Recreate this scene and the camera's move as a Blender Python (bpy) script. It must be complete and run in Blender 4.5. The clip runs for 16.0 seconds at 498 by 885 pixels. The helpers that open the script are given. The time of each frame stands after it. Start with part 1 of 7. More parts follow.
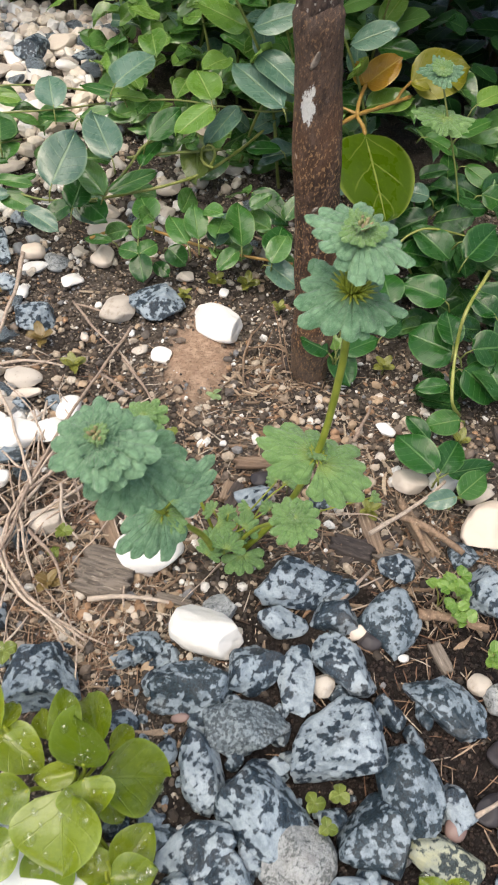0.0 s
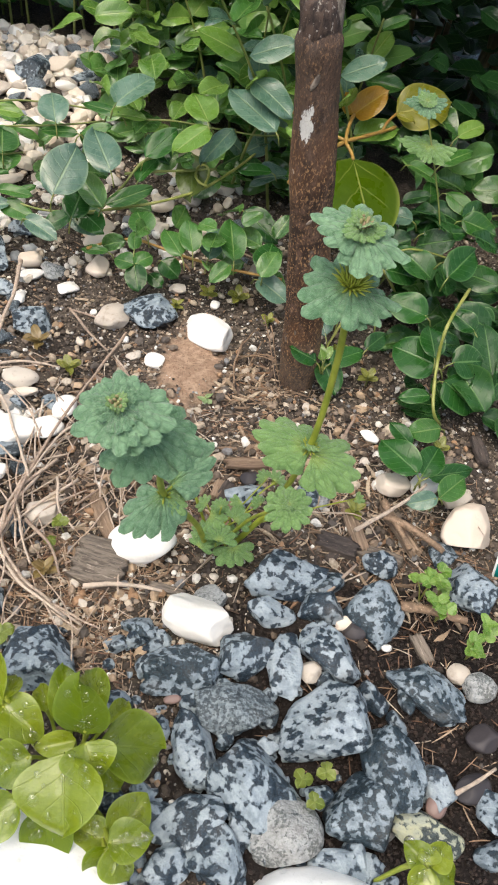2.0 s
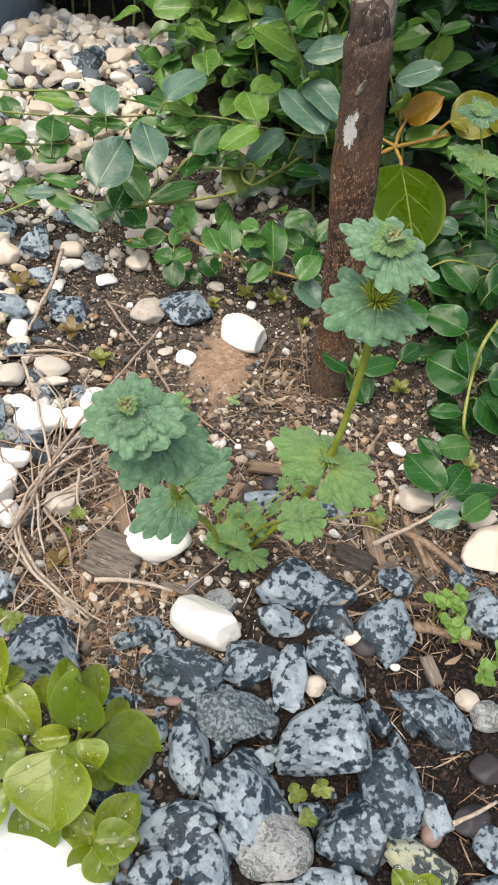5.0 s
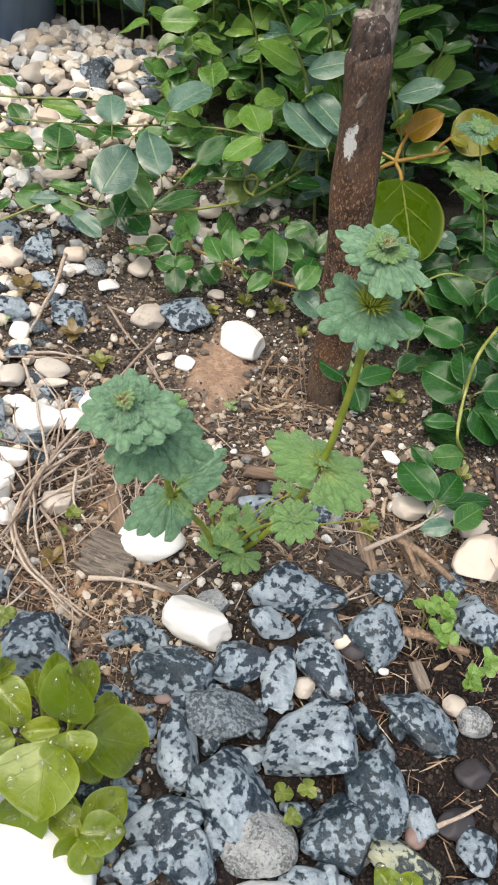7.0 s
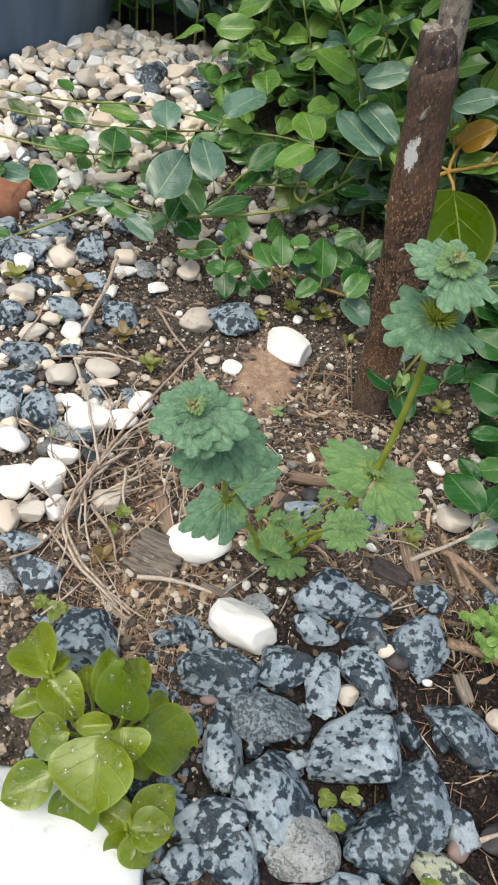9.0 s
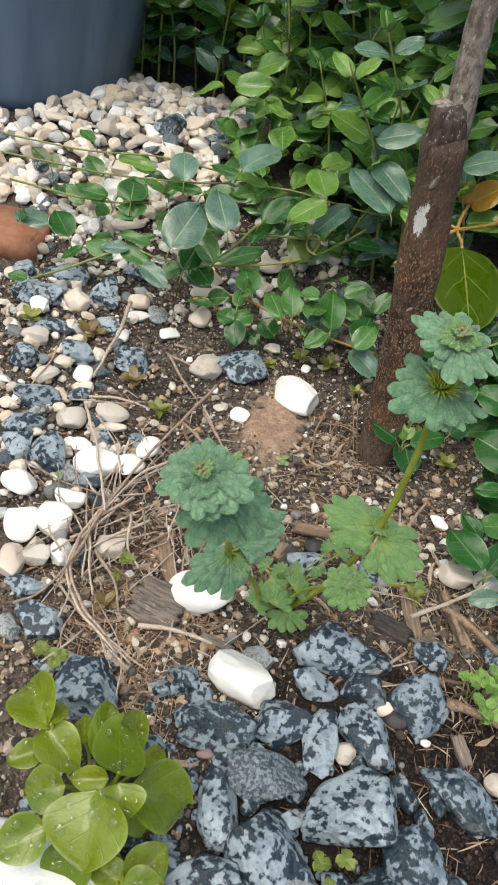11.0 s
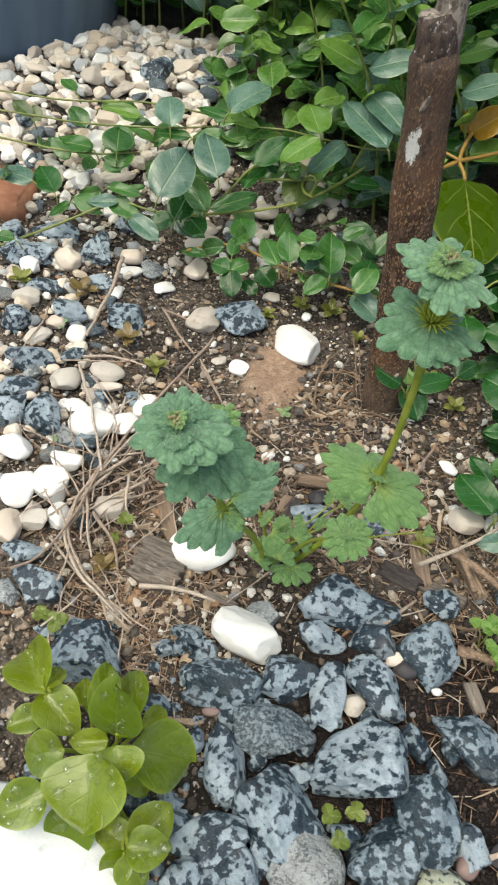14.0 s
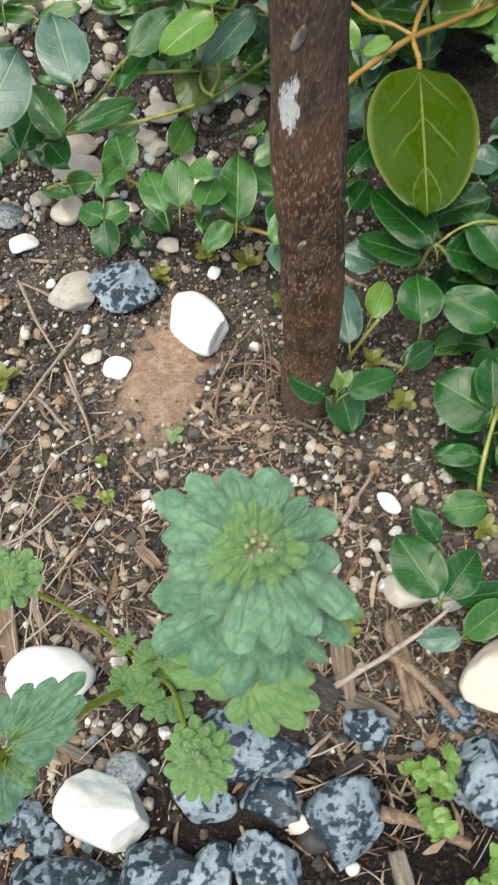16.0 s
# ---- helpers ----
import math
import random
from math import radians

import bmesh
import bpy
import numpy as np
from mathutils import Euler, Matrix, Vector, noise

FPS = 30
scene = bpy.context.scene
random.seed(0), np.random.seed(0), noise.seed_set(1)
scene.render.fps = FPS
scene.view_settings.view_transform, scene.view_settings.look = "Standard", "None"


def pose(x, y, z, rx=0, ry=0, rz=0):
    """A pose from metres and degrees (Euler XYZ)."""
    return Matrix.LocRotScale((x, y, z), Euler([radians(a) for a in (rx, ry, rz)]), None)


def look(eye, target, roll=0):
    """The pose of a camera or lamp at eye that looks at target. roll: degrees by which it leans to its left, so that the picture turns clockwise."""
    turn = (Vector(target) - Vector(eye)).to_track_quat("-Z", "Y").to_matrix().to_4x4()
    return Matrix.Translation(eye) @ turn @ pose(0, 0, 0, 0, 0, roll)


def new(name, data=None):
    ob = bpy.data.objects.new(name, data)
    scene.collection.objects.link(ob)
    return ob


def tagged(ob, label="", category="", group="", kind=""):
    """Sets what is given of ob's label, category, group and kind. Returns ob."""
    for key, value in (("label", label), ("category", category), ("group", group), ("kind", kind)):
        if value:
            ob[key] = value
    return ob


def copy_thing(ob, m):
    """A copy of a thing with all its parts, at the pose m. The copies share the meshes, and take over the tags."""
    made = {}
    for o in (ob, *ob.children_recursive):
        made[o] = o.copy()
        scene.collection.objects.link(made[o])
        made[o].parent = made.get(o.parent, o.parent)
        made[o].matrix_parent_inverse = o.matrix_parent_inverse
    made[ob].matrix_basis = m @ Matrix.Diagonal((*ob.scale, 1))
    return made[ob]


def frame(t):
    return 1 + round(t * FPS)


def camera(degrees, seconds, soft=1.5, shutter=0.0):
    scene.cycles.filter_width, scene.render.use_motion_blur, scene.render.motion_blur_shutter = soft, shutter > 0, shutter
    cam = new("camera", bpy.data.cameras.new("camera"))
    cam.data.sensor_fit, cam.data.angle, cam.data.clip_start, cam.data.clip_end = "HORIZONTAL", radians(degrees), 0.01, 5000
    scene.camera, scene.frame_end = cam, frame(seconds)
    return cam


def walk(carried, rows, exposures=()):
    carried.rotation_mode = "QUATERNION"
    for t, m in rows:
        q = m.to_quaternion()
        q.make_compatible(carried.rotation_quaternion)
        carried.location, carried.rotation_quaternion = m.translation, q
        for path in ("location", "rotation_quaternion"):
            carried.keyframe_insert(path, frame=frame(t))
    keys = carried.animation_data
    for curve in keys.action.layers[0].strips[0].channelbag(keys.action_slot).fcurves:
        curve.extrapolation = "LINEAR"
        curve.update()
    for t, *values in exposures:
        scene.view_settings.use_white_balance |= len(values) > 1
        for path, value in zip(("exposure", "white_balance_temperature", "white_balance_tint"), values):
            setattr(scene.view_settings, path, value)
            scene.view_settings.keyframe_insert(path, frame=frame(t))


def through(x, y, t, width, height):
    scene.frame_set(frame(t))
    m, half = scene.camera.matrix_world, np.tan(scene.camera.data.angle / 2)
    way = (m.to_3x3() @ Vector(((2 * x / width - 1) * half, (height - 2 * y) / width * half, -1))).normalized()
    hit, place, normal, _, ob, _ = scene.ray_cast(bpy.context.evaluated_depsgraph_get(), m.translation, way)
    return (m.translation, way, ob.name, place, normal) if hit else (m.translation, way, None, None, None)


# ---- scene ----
cam = camera(38.3, 16.0, 1.9, 0.5)
PATH = [
    (0, (0.044, 0.029, 0.385), (0.033, 1.43, -1.042), 7.1),
    (0.5, (0.036, 0.013, 0.38), (0.032, 1.428, -1.034), 8.0),
    (1, (0.031, 0.001, 0.383), (0.059, 1.45, -0.996), 9.2),
    (1.5, (0.032, -0.003, 0.384), (0.071, 1.469, -0.97), 9.8),
    (2, (0.034, -0.001, 0.383), (0.086, 1.464, -0.978), 10.2),
    (2.5, (0.039, -0.003, 0.385), (0.087, 1.47, -0.968), 11.1),
    (3, (0.039, 0.0, 0.386), (0.059, 1.468, -0.972), 10.7),
    (3.5, (0.04, 0.002, 0.387), (0.04, 1.456, -0.986), 10.3),
    (4, (0.038, 0.006, 0.389), (0.005, 1.457, -0.988), 10.9),
    (4.2, (0.041, 0.01, 0.387), (0.0, 1.455, -0.996), 10.9),
    (6.3, (0.046, 0.001, 0.384), (0.005, 1.462, -0.982), 12.5),
    (6.5, (0.048, 0.001, 0.383), (0.015, 1.467, -0.976), 12.8),
    (7, (0.047, -0.001, 0.386), (-0.008, 1.468, -0.971), 12.6),
    (7.5, (0.042, -0.004, 0.386), (-0.031, 1.464, -0.971), 12.8),
    (8, (0.044, -0.003, 0.387), (-0.04, 1.459, -0.975), 12.6),
    (8.5, (0.039, -0.003, 0.388), (-0.069, 1.458, -0.974), 12.3),
    (9, (0.032, -0.006, 0.388), (-0.097, 1.451, -0.975), 12.6),
    (11.5, (0.029, -0.001, 0.402), (-0.145, 1.518, -0.886), 13.5),
    (12, (0.034, 0.005, 0.402), (-0.124, 1.522, -0.892), 13.8),
    (12.5, (0.036, 0.013, 0.405), (-0.138, 1.52, -0.899), 12.7),
    (13, (0.045, 0.014, 0.399), (-0.102, 1.487, -0.947), 11.6),
    (13.5, (0.045, 0.014, 0.395), (-0.113, 1.454, -0.983), 10.4),
    (14, (0.044, 0.01, 0.389), (-0.149, 1.436, -1.0), 9.8),
    (14.5, (0.045, 0.032, 0.386), (-0.199, 1.465, -0.988), 8.1),
    (15.0, (0.0585, 0.0943, 0.3831), (-0.1498, 1.4847, -1.0394), 7.97),
    (15.2, (0.0658, 0.1397, 0.3829), (-0.1529, 1.4026, -1.1524), 5.78),
    (15.5, (0.0794, 0.1935, 0.3643), (0.0062, 1.2502, -1.3322), 7.28),
    (15.7, (0.0729, 0.2112, 0.3664), (-0.0215, 1.2706, -1.3274), 6.99),
    (16.0, (0.0742, 0.2175, 0.3782), (-0.0145, 1.2950, -1.3044), 8.73),
]
walk(cam, [(t, look(eye, target, roll)) for t, eye, target, roll in PATH], [(0.0, 0.65, 6950, 8), (3.5, 0.70, 7000, 7), (4.0, 0.62, 7000, 7), (6.5, 0.66, 6950, 7), (7.5, 0.57, 6850, 6), (8.5, 0.54, 6800, 4), (9.0, 0.46, 6750, 3), (12.0, 0.48, 6800, 3), (12.5, 0.53, 6800, 3), (13.0, 0.56, 6800, 4), (14.0, 0.50, 6850, 0), (15.0, 0.58, 6800, 2), (15.4, 0.58, 6800, 9), (15.6, 0.58, 6800, 9), (16.0, 0.66, 6550, 2)])

# ---- light: an overcast sky with a very soft sun ----
SUN_UP, SUN_TURN = 66.0, 208.0
world = bpy.data.worlds.new("world")
scene.world = world
world.use_nodes = True
wn = world.node_tree
sky = wn.nodes.new("ShaderNodeTexSky")
sky.sky_type = "NISHITA"
sky.sun_disc = False
sky.sun_elevation = radians(SUN_UP)
sky.sun_rotation = radians(SUN_TURN)
sky.dust_density = 4.0
sky.air_density = 1.0
wn.links.new(sky.outputs[0], wn.nodes["Background"].inputs[0])
wn.nodes["Background"].inputs[1].default_value = 0.15
sun = new("sun", bpy.data.lights.new("sun", "SUN"))
sun.data.energy = 1.4
sun.data.angle = radians(60)
sun.data.color = (1.0, 0.96, 0.9)
sun_from = Vector((math.sin(radians(SUN_TURN)) * math.cos(radians(SUN_UP)), math.cos(radians(SUN_TURN)) * math.cos(radians(SUN_UP)), math.sin(radians(SUN_UP))))
sun.matrix_world = look(sun_from * 5, (0, 0, 0))

# ---- materials ----
def fresh(name, rough=0.6, spec=0.5):
    m = bpy.data.materials.new(name)
    m.use_nodes = True
    nt = m.node_tree
    b = nt.nodes["Principled BSDF"]
    b.inputs["Roughness"].default_value = rough
    b.inputs["Specular IOR Level"].default_value = spec
    return m, nt, b


def put(nt, kind, **values):
    n = nt.nodes.new(kind)
    for key, value in values.items():
        n.inputs[key].default_value = value
    return n


def sums(nt, op, a, b=0.0, clamp=False):
    n = nt.nodes.new("ShaderNodeMath")
    n.operation, n.use_clamp = op, clamp
    for i, v in enumerate((a, b)):
        if isinstance(v, (int, float)):
            n.inputs[i].default_value = v
        else:
            nt.links.new(v, n.inputs[i])
    return n.outputs[0]


def blend(nt, fac, a, b):
    n = nt.nodes.new("ShaderNodeMix")
    n.data_type = "RGBA"
    for i, v in ((0, fac), (6, a), (7, b)):
        if isinstance(v, (int, float)):
            n.inputs[i].default_value = v
        elif isinstance(v, tuple):
            n.inputs[i].default_value = (*v, 1) if len(v) == 3 else v
        else:
            nt.links.new(v, n.inputs[i])
    return n.outputs[2]


def span(nt, v, lo, hi, to_lo=0.0, to_hi=1.0):
    n = nt.nodes.new("ShaderNodeMapRange")
    n.interpolation_type = "SMOOTHSTEP"
    nt.links.new(v, n.inputs[0])
    for i, x in enumerate((lo, hi, to_lo, to_hi)):
        n.inputs[i + 1].default_value = x
    return n.outputs[0]


def coords(nt, shift=True, stretch=(1, 1, 1)):
    """Object coordinates, moved by a random step for each object."""
    t = nt.nodes.new("ShaderNodeTexCoord").outputs["Object"]
    if stretch != (1, 1, 1):
        k = nt.nodes.new("ShaderNodeVectorMath")
        k.operation = "MULTIPLY"
        k.inputs[1].default_value = stretch
        nt.links.new(t, k.inputs[0])
        t = k.outputs[0]
    if not shift:
        return t
    r = nt.nodes.new("ShaderNodeObjectInfo").outputs["Random"]
    c = nt.nodes.new("ShaderNodeCombineXYZ")
    for i, f in enumerate((7.0, 13.0, 5.0)):
        nt.links.new(sums(nt, "MULTIPLY", r, f), c.inputs[i])
    v = nt.nodes.new("ShaderNodeVectorMath")
    nt.links.new(t, v.inputs[0])
    nt.links.new(c.outputs[0], v.inputs[1])
    return v.outputs[0]


def grain(nt, at, scale, detail=3.0, rough=0.55, twist=0.0):
    n = put(nt, "ShaderNodeTexNoise", Scale=scale, Detail=detail, Roughness=rough, Distortion=twist)
    nt.links.new(at, n.inputs["Vector"])
    return n.outputs[0]


def relief(nt, b, height, strength, distance=0.001):
    n = put(nt, "ShaderNodeBump", Strength=strength, Distance=distance)
    nt.links.new(height, n.inputs["Height"])
    nt.links.new(n.outputs[0], b.inputs["Normal"])


def colour(nt, b, c):
    nt.links.new(c, b.inputs["Base Color"])


def speckled(name, pale, grey, dark, size=1.0, share=0.5, rough=0.5, zoned=0.40):
    """Coarse granite: dark rounded blots in a pale ground, crowded in some zones and sparse in others."""
    m, nt, b = fresh(name, rough)
    at = coords(nt)
    zone = grain(nt, at, 34 / size, 2.0, 0.5, 0.2)
    big = grain(nt, at, 185 / size, 2.0, 0.45, 0.25)
    mid = grain(nt, at, 470 / size, 3, 0.6)
    mixed = sums(nt, "ADD", sums(nt, "MULTIPLY", big, 0.89 - zoned), sums(nt, "ADD", sums(nt, "MULTIPLY", mid, 0.11), sums(nt, "MULTIPLY", zone, zoned)))
    each = sums(nt, "MULTIPLY", sums(nt, "SUBTRACT", nt.nodes.new("ShaderNodeObjectInfo").outputs["Random"], 0.5), 0.025)
    mixed = sums(nt, "ADD", mixed, each)
    blot = span(nt, mixed, share - 0.020, share + 0.028)
    base = blend(nt, span(nt, grain(nt, at, 110 / size, 4, 0.65), 0.42, 0.66), pale, grey)
    base = blend(nt, span(nt, grain(nt, at, 420 / size, 3, 0.6), 0.52, 0.68, 0, 0.35), base, grey)
    halo = span(nt, mixed, share - 0.05, share - 0.01, 0, 0.45)
    base = blend(nt, halo, base, grey)
    base = blend(nt, blot, base, blend(nt, span(nt, mid, 0.42, 0.64), dark, tuple(c * 2.0 for c in dark)))
    pep = span(nt, grain(nt, at, 1000 / size, 2), 0.60, 0.68)
    base = blend(nt, sums(nt, "MULTIPLY", pep, 0.3), base, grey)
    dirt = span(nt, grain(nt, at, 30, 4), 0.55, 0.8)
    base = blend(nt, sums(nt, "MULTIPLY", dirt, 0.4), base, (0.17, 0.145, 0.12))
    colour(nt, b, base)
    nt.links.new(span(nt, grain(nt, at, 120), 0.3, 0.7, rough - 0.2, rough + 0.2), b.inputs["Roughness"])
    relief(nt, b, sums(nt, "ADD", grain(nt, at, 260, 5, 0.65), sums(nt, "MULTIPLY", mixed, 1.2)), 0.75, 0.002)
    return m


def pebbly(name, a, c, stain, rough=0.55, veins=0.15, each=0.5):
    """Plain stone of one colour family, that varies from stone to stone."""
    m, nt, b = fresh(name, rough)
    at = coords(nt)
    r = nt.nodes.new("ShaderNodeObjectInfo").outputs["Random"]
    f = sums(nt, "ADD", sums(nt, "MULTIPLY", r, each), sums(nt, "MULTIPLY", grain(nt, at, 45, 3), 1 - each), True)
    base = blend(nt, f, a, c)
    s = span(nt, grain(nt, at, 90, 5, 0.65), 0.56, 0.75)
    base = blend(nt, sums(nt, "MULTIPLY", s, veins), base, stain)
    pep = span(nt, grain(nt, at, 700, 2), 0.68, 0.74)
    base = blend(nt, sums(nt, "MULTIPLY", pep, veins), base, stain)
    colour(nt, b, base)
    relief(nt, b, grain(nt, at, 300, 4), 0.4, 0.001)
    return m


def island_mix(name, stops, rough=0.7, bump=0.4, fine=500, dirt=0.45):
    """Loose bits joined in one mesh, each island with its own colour."""
    m, nt, b = fresh(name, rough, 0.35)
    r = nt.nodes.new("ShaderNodeNewGeometry").outputs["Random Per Island"]
    ramp = nt.nodes.new("ShaderNodeValToRGB")
    ramp.color_ramp.interpolation = "CONSTANT"
    el = ramp.color_ramp.elements
    while len(el) < len(stops):
        el.new(0.5)
    for e, (p, c) in zip(el, stops):
        e.position, e.color = p, (*c, 1)
    nt.links.new(r, ramp.inputs[0])
    at = coords(nt, False)
    base = blend(nt, span(nt, grain(nt, at, fine, 3), 0.3, 0.75, 0, dirt), ramp.outputs[0], (0.07, 0.05, 0.035))
    colour(nt, b, base)
    relief(nt, b, grain(nt, at, fine * 1.5, 2), bump, 0.0006)
    return m


def leafy(name, deep, fair, vein, rough=0.35, through=0.22, ribs=6.5, island=False, veins=0.6, wet=0.55, thin=1.0, spec=0.4, ripple=3.0, film_ior=1.7, film_rough=0.06, reach=0.0):
    """A leaf blade: midrib and side veins from its own map, mottled at two scales."""
    m, nt, b = fresh(name, rough, spec)
    uv = nt.nodes.new("ShaderNodeSeparateXYZ")
    nt.links.new(nt.nodes.new("ShaderNodeTexCoord").outputs["UV"], uv.inputs[0])
    u, v = uv.outputs[0], uv.outputs[1]
    side = sums(nt, "MULTIPLY", sums(nt, "ABSOLUTE", sums(nt, "SUBTRACT", u, 0.5)), 2.0)
    at = coords(nt)
    wob = sums(nt, "MULTIPLY", sums(nt, "SUBTRACT", grain(nt, at, 4, 2), 0.5), 0.3)
    mid = span(nt, sums(nt, "ADD", side, sums(nt, "MULTIPLY", wob, 0.2)), 0.025 * thin, 0.075 * thin, 1, 0)
    phase = sums(nt, "ADD", sums(nt, "SUBTRACT", sums(nt, "MULTIPLY", v, ribs), sums(nt, "MULTIPLY", side, 1.5)), wob)
    lat = span(nt, sums(nt, "COSINE", sums(nt, "MULTIPLY", phase, 6.2832)), 0.95, 1.0)
    lat = sums(nt, "MULTIPLY", lat, 0.45)
    if reach:
        lat = sums(nt, "MULTIPLY", lat, span(nt, side, reach - 0.3, reach, 1, 0))
    rib = sums(nt, "MAXIMUM", mid, lat)
    r = nt.nodes.new("ShaderNodeNewGeometry").outputs["Random Per Island"] if island else nt.nodes.new("ShaderNodeObjectInfo").outputs["Random"]
    f = sums(nt, "ADD", sums(nt, "MULTIPLY", r, 0.75), sums(nt, "MULTIPLY", sums(nt, "SUBTRACT", grain(nt, at, 2.6, 4), 0.3), 0.7), True)
    base = blend(nt, f, deep, fair)
    base = blend(nt, sums(nt, "MULTIPLY", span(nt, grain(nt, at, 18, 3), 0.5, 0.72), 0.35), base, fair)
    base = blend(nt, sums(nt, "MULTIPLY", rib, veins), base, vein)
    base = blend(nt, span(nt, side, 0.86, 1.0, 0, 0.4), base, vein)
    colour(nt, b, base)
    nt.links.new(span(nt, grain(nt, at, 3.5, 3), 0.38, 0.62, max(0.06, rough - 0.2), rough + 0.15), b.inputs["Roughness"])
    pools = span(nt, grain(nt, at, ripple, 2, 0.5, 0.5), 0.42, 0.62, 0.72 * wet, wet)
    nt.links.new(pools, b.inputs["Coat Weight"])
    b.inputs["Coat Roughness"].default_value = film_rough
    b.inputs["Coat IOR"].default_value = film_ior
    film = put(nt, "ShaderNodeBump", Strength=0.5, Distance=0.004)
    nt.links.new(sums(nt, "SUBTRACT", grain(nt, at, 1.8, 1, 0.4, 0.2), sums(nt, "MULTIPLY", rib, 0.10)), film.inputs["Height"])
    nt.links.new(film.outputs[0], b.inputs["Coat Normal"])
    h = sums(nt, "SUBTRACT", sums(nt, "MULTIPLY", grain(nt, at, 5, 3), 1.2), rib)
    relief(nt, b, h, 0.45, 0.0016)
    t = nt.nodes.new("ShaderNodeBsdfTranslucent")
    nt.links.new(base, t.inputs[0])
    mx = nt.nodes.new("ShaderNodeMixShader")
    mx.inputs[0].default_value = through
    out = nt.nodes["Material Output"]
    nt.links.new(b.outputs[0], mx.inputs[1])
    nt.links.new(t.outputs[0], mx.inputs[2])
    nt.links.new(mx.outputs[0], out.inputs[0])
    return m


def woody(name, dark, mid, pale, stretch=(1, 1, 0.15), rough=0.8, scale=220, each=0.0):
    m, nt, b = fresh(name, rough, 0.3)
    at = coords(nt, True, stretch)
    g = grain(nt, at, scale, 5, 0.65, 0.3)
    base = blend(nt, span(nt, g, 0.35, 0.62), dark, mid)
    base = blend(nt, span(nt, grain(nt, at, scale * 2.2, 3), 0.6, 0.7, 0, 0.75), base, pale)
    base = blend(nt, span(nt, grain(nt, at, 25, 3), 0.45, 0.7, 0, 0.45), base, dark)
    if each:
        r = nt.nodes.new("ShaderNodeObjectInfo").outputs["Random"]
        base = blend(nt, sums(nt, "MULTIPLY", r, each), base, pale)
        base = blend(nt, span(nt, r, 0.45, 0.0, 0, 0.55), base, dark)
    colour(nt, b, base)
    relief(nt, b, g, 0.8, 0.0018)
    return m


def bark():
    """Reddish bark with dark zones, fine pale stipple and upright cracks."""
    m, nt, b = fresh("bark", 0.7, 0.35)
    at = coords(nt, True, (1, 1, 0.55))
    long = coords(nt, True, (1, 1, 0.12))
    base = blend(nt, span(nt, grain(nt, at, 22, 4), 0.38, 0.62), (0.044, 0.026, 0.019), (0.165, 0.080, 0.042))
    base = blend(nt, span(nt, grain(nt, at, 130, 4, 0.65), 0.45, 0.68), base, (0.160, 0.098, 0.070))
    axes = nt.nodes.new("ShaderNodeSeparateXYZ")
    nt.links.new(coords(nt, False), axes.inputs[0])
    up = sums(nt, "ADD", axes.outputs[2], sums(nt, "MULTIPLY", sums(nt, "SUBTRACT", grain(nt, at, 40, 3), 0.5), 0.06))
    # older grey bark above, dusty splashed bark at the foot
    base = blend(nt, span(nt, up, 0.185, 0.245, 0, 0.7), base, (0.062, 0.048, 0.041))
    base = blend(nt, span(nt, up, 0.055, 0.02, 0, 0.5), base, (0.20, 0.155, 0.120))
    cracks = grain(nt, long, 230, 4, 0.65, 0.4)
    base = blend(nt, span(nt, cracks, 0.55, 0.68, 0, 0.55), base, (0.022, 0.015, 0.013))
    flecks = grain(nt, coords(nt, True, (1, 1, 0.55)), 700, 3, 0.65, 0.2)
    where = span(nt, grain(nt, at, 55, 3), 0.38, 0.58, 0.55, 1.0)
    base = blend(nt, sums(nt, "MULTIPLY", span(nt, flecks, 0.56, 0.605), sums(nt, "MULTIPLY", where, span(nt, up, 0.19, 0.24, 0.9, 0.35))), base, (0.46, 0.27, 0.135))
    base = blend(nt, span(nt, grain(nt, at, 75, 5, 0.7), 0.64, 0.72, 0, 0.5), base, (0.30, 0.27, 0.24))
    base = blend(nt, span(nt, flecks, 0.42, 0.34, 0, 0.5), base, (0.022, 0.015, 0.013))
    # chalky white lichen, ragged and streaked
    still = coords(nt, False)
    for (x, y, z), size in (((-0.0325, -0.0480, 0.229), 0.0066), ((-0.030, -0.0470, 0.172), 0.0028), ((-0.046, -0.048, 0.288), 0.006)):
        far = nt.nodes.new("ShaderNodeVectorMath")
        far.operation = "DISTANCE"
        sq = nt.nodes.new("ShaderNodeVectorMath")
        sq.operation = "MULTIPLY"
        sq.inputs[1].default_value = (1.7, 1.0, 0.62)
        nt.links.new(still, sq.inputs[0])
        nt.links.new(sq.outputs[0], far.inputs[0])
        far.inputs[1].default_value = (x * 1.7, y, z * 0.62)
        edge = sums(nt, "ADD", far.outputs["Value"], sums(nt, "MULTIPLY", sums(nt, "SUBTRACT", grain(nt, coords(nt, False, (1, 1, 0.45)), 330, 4, 0.7), 0.5), size * 2.4))
        base = blend(nt, span(nt, edge, size * 0.85, size * 1.05, 0.95, 0.0), base, blend(nt, flecks, (0.82, 0.82, 0.80), (0.55, 0.54, 0.51)))
    colour(nt, b, base)
    relief(nt, b, sums(nt, "ADD", sums(nt, "MULTIPLY", cracks, -1.0), sums(nt, "ADD", grain(nt, at, 200, 4), flecks)), 0.8, 0.0016)
    return m


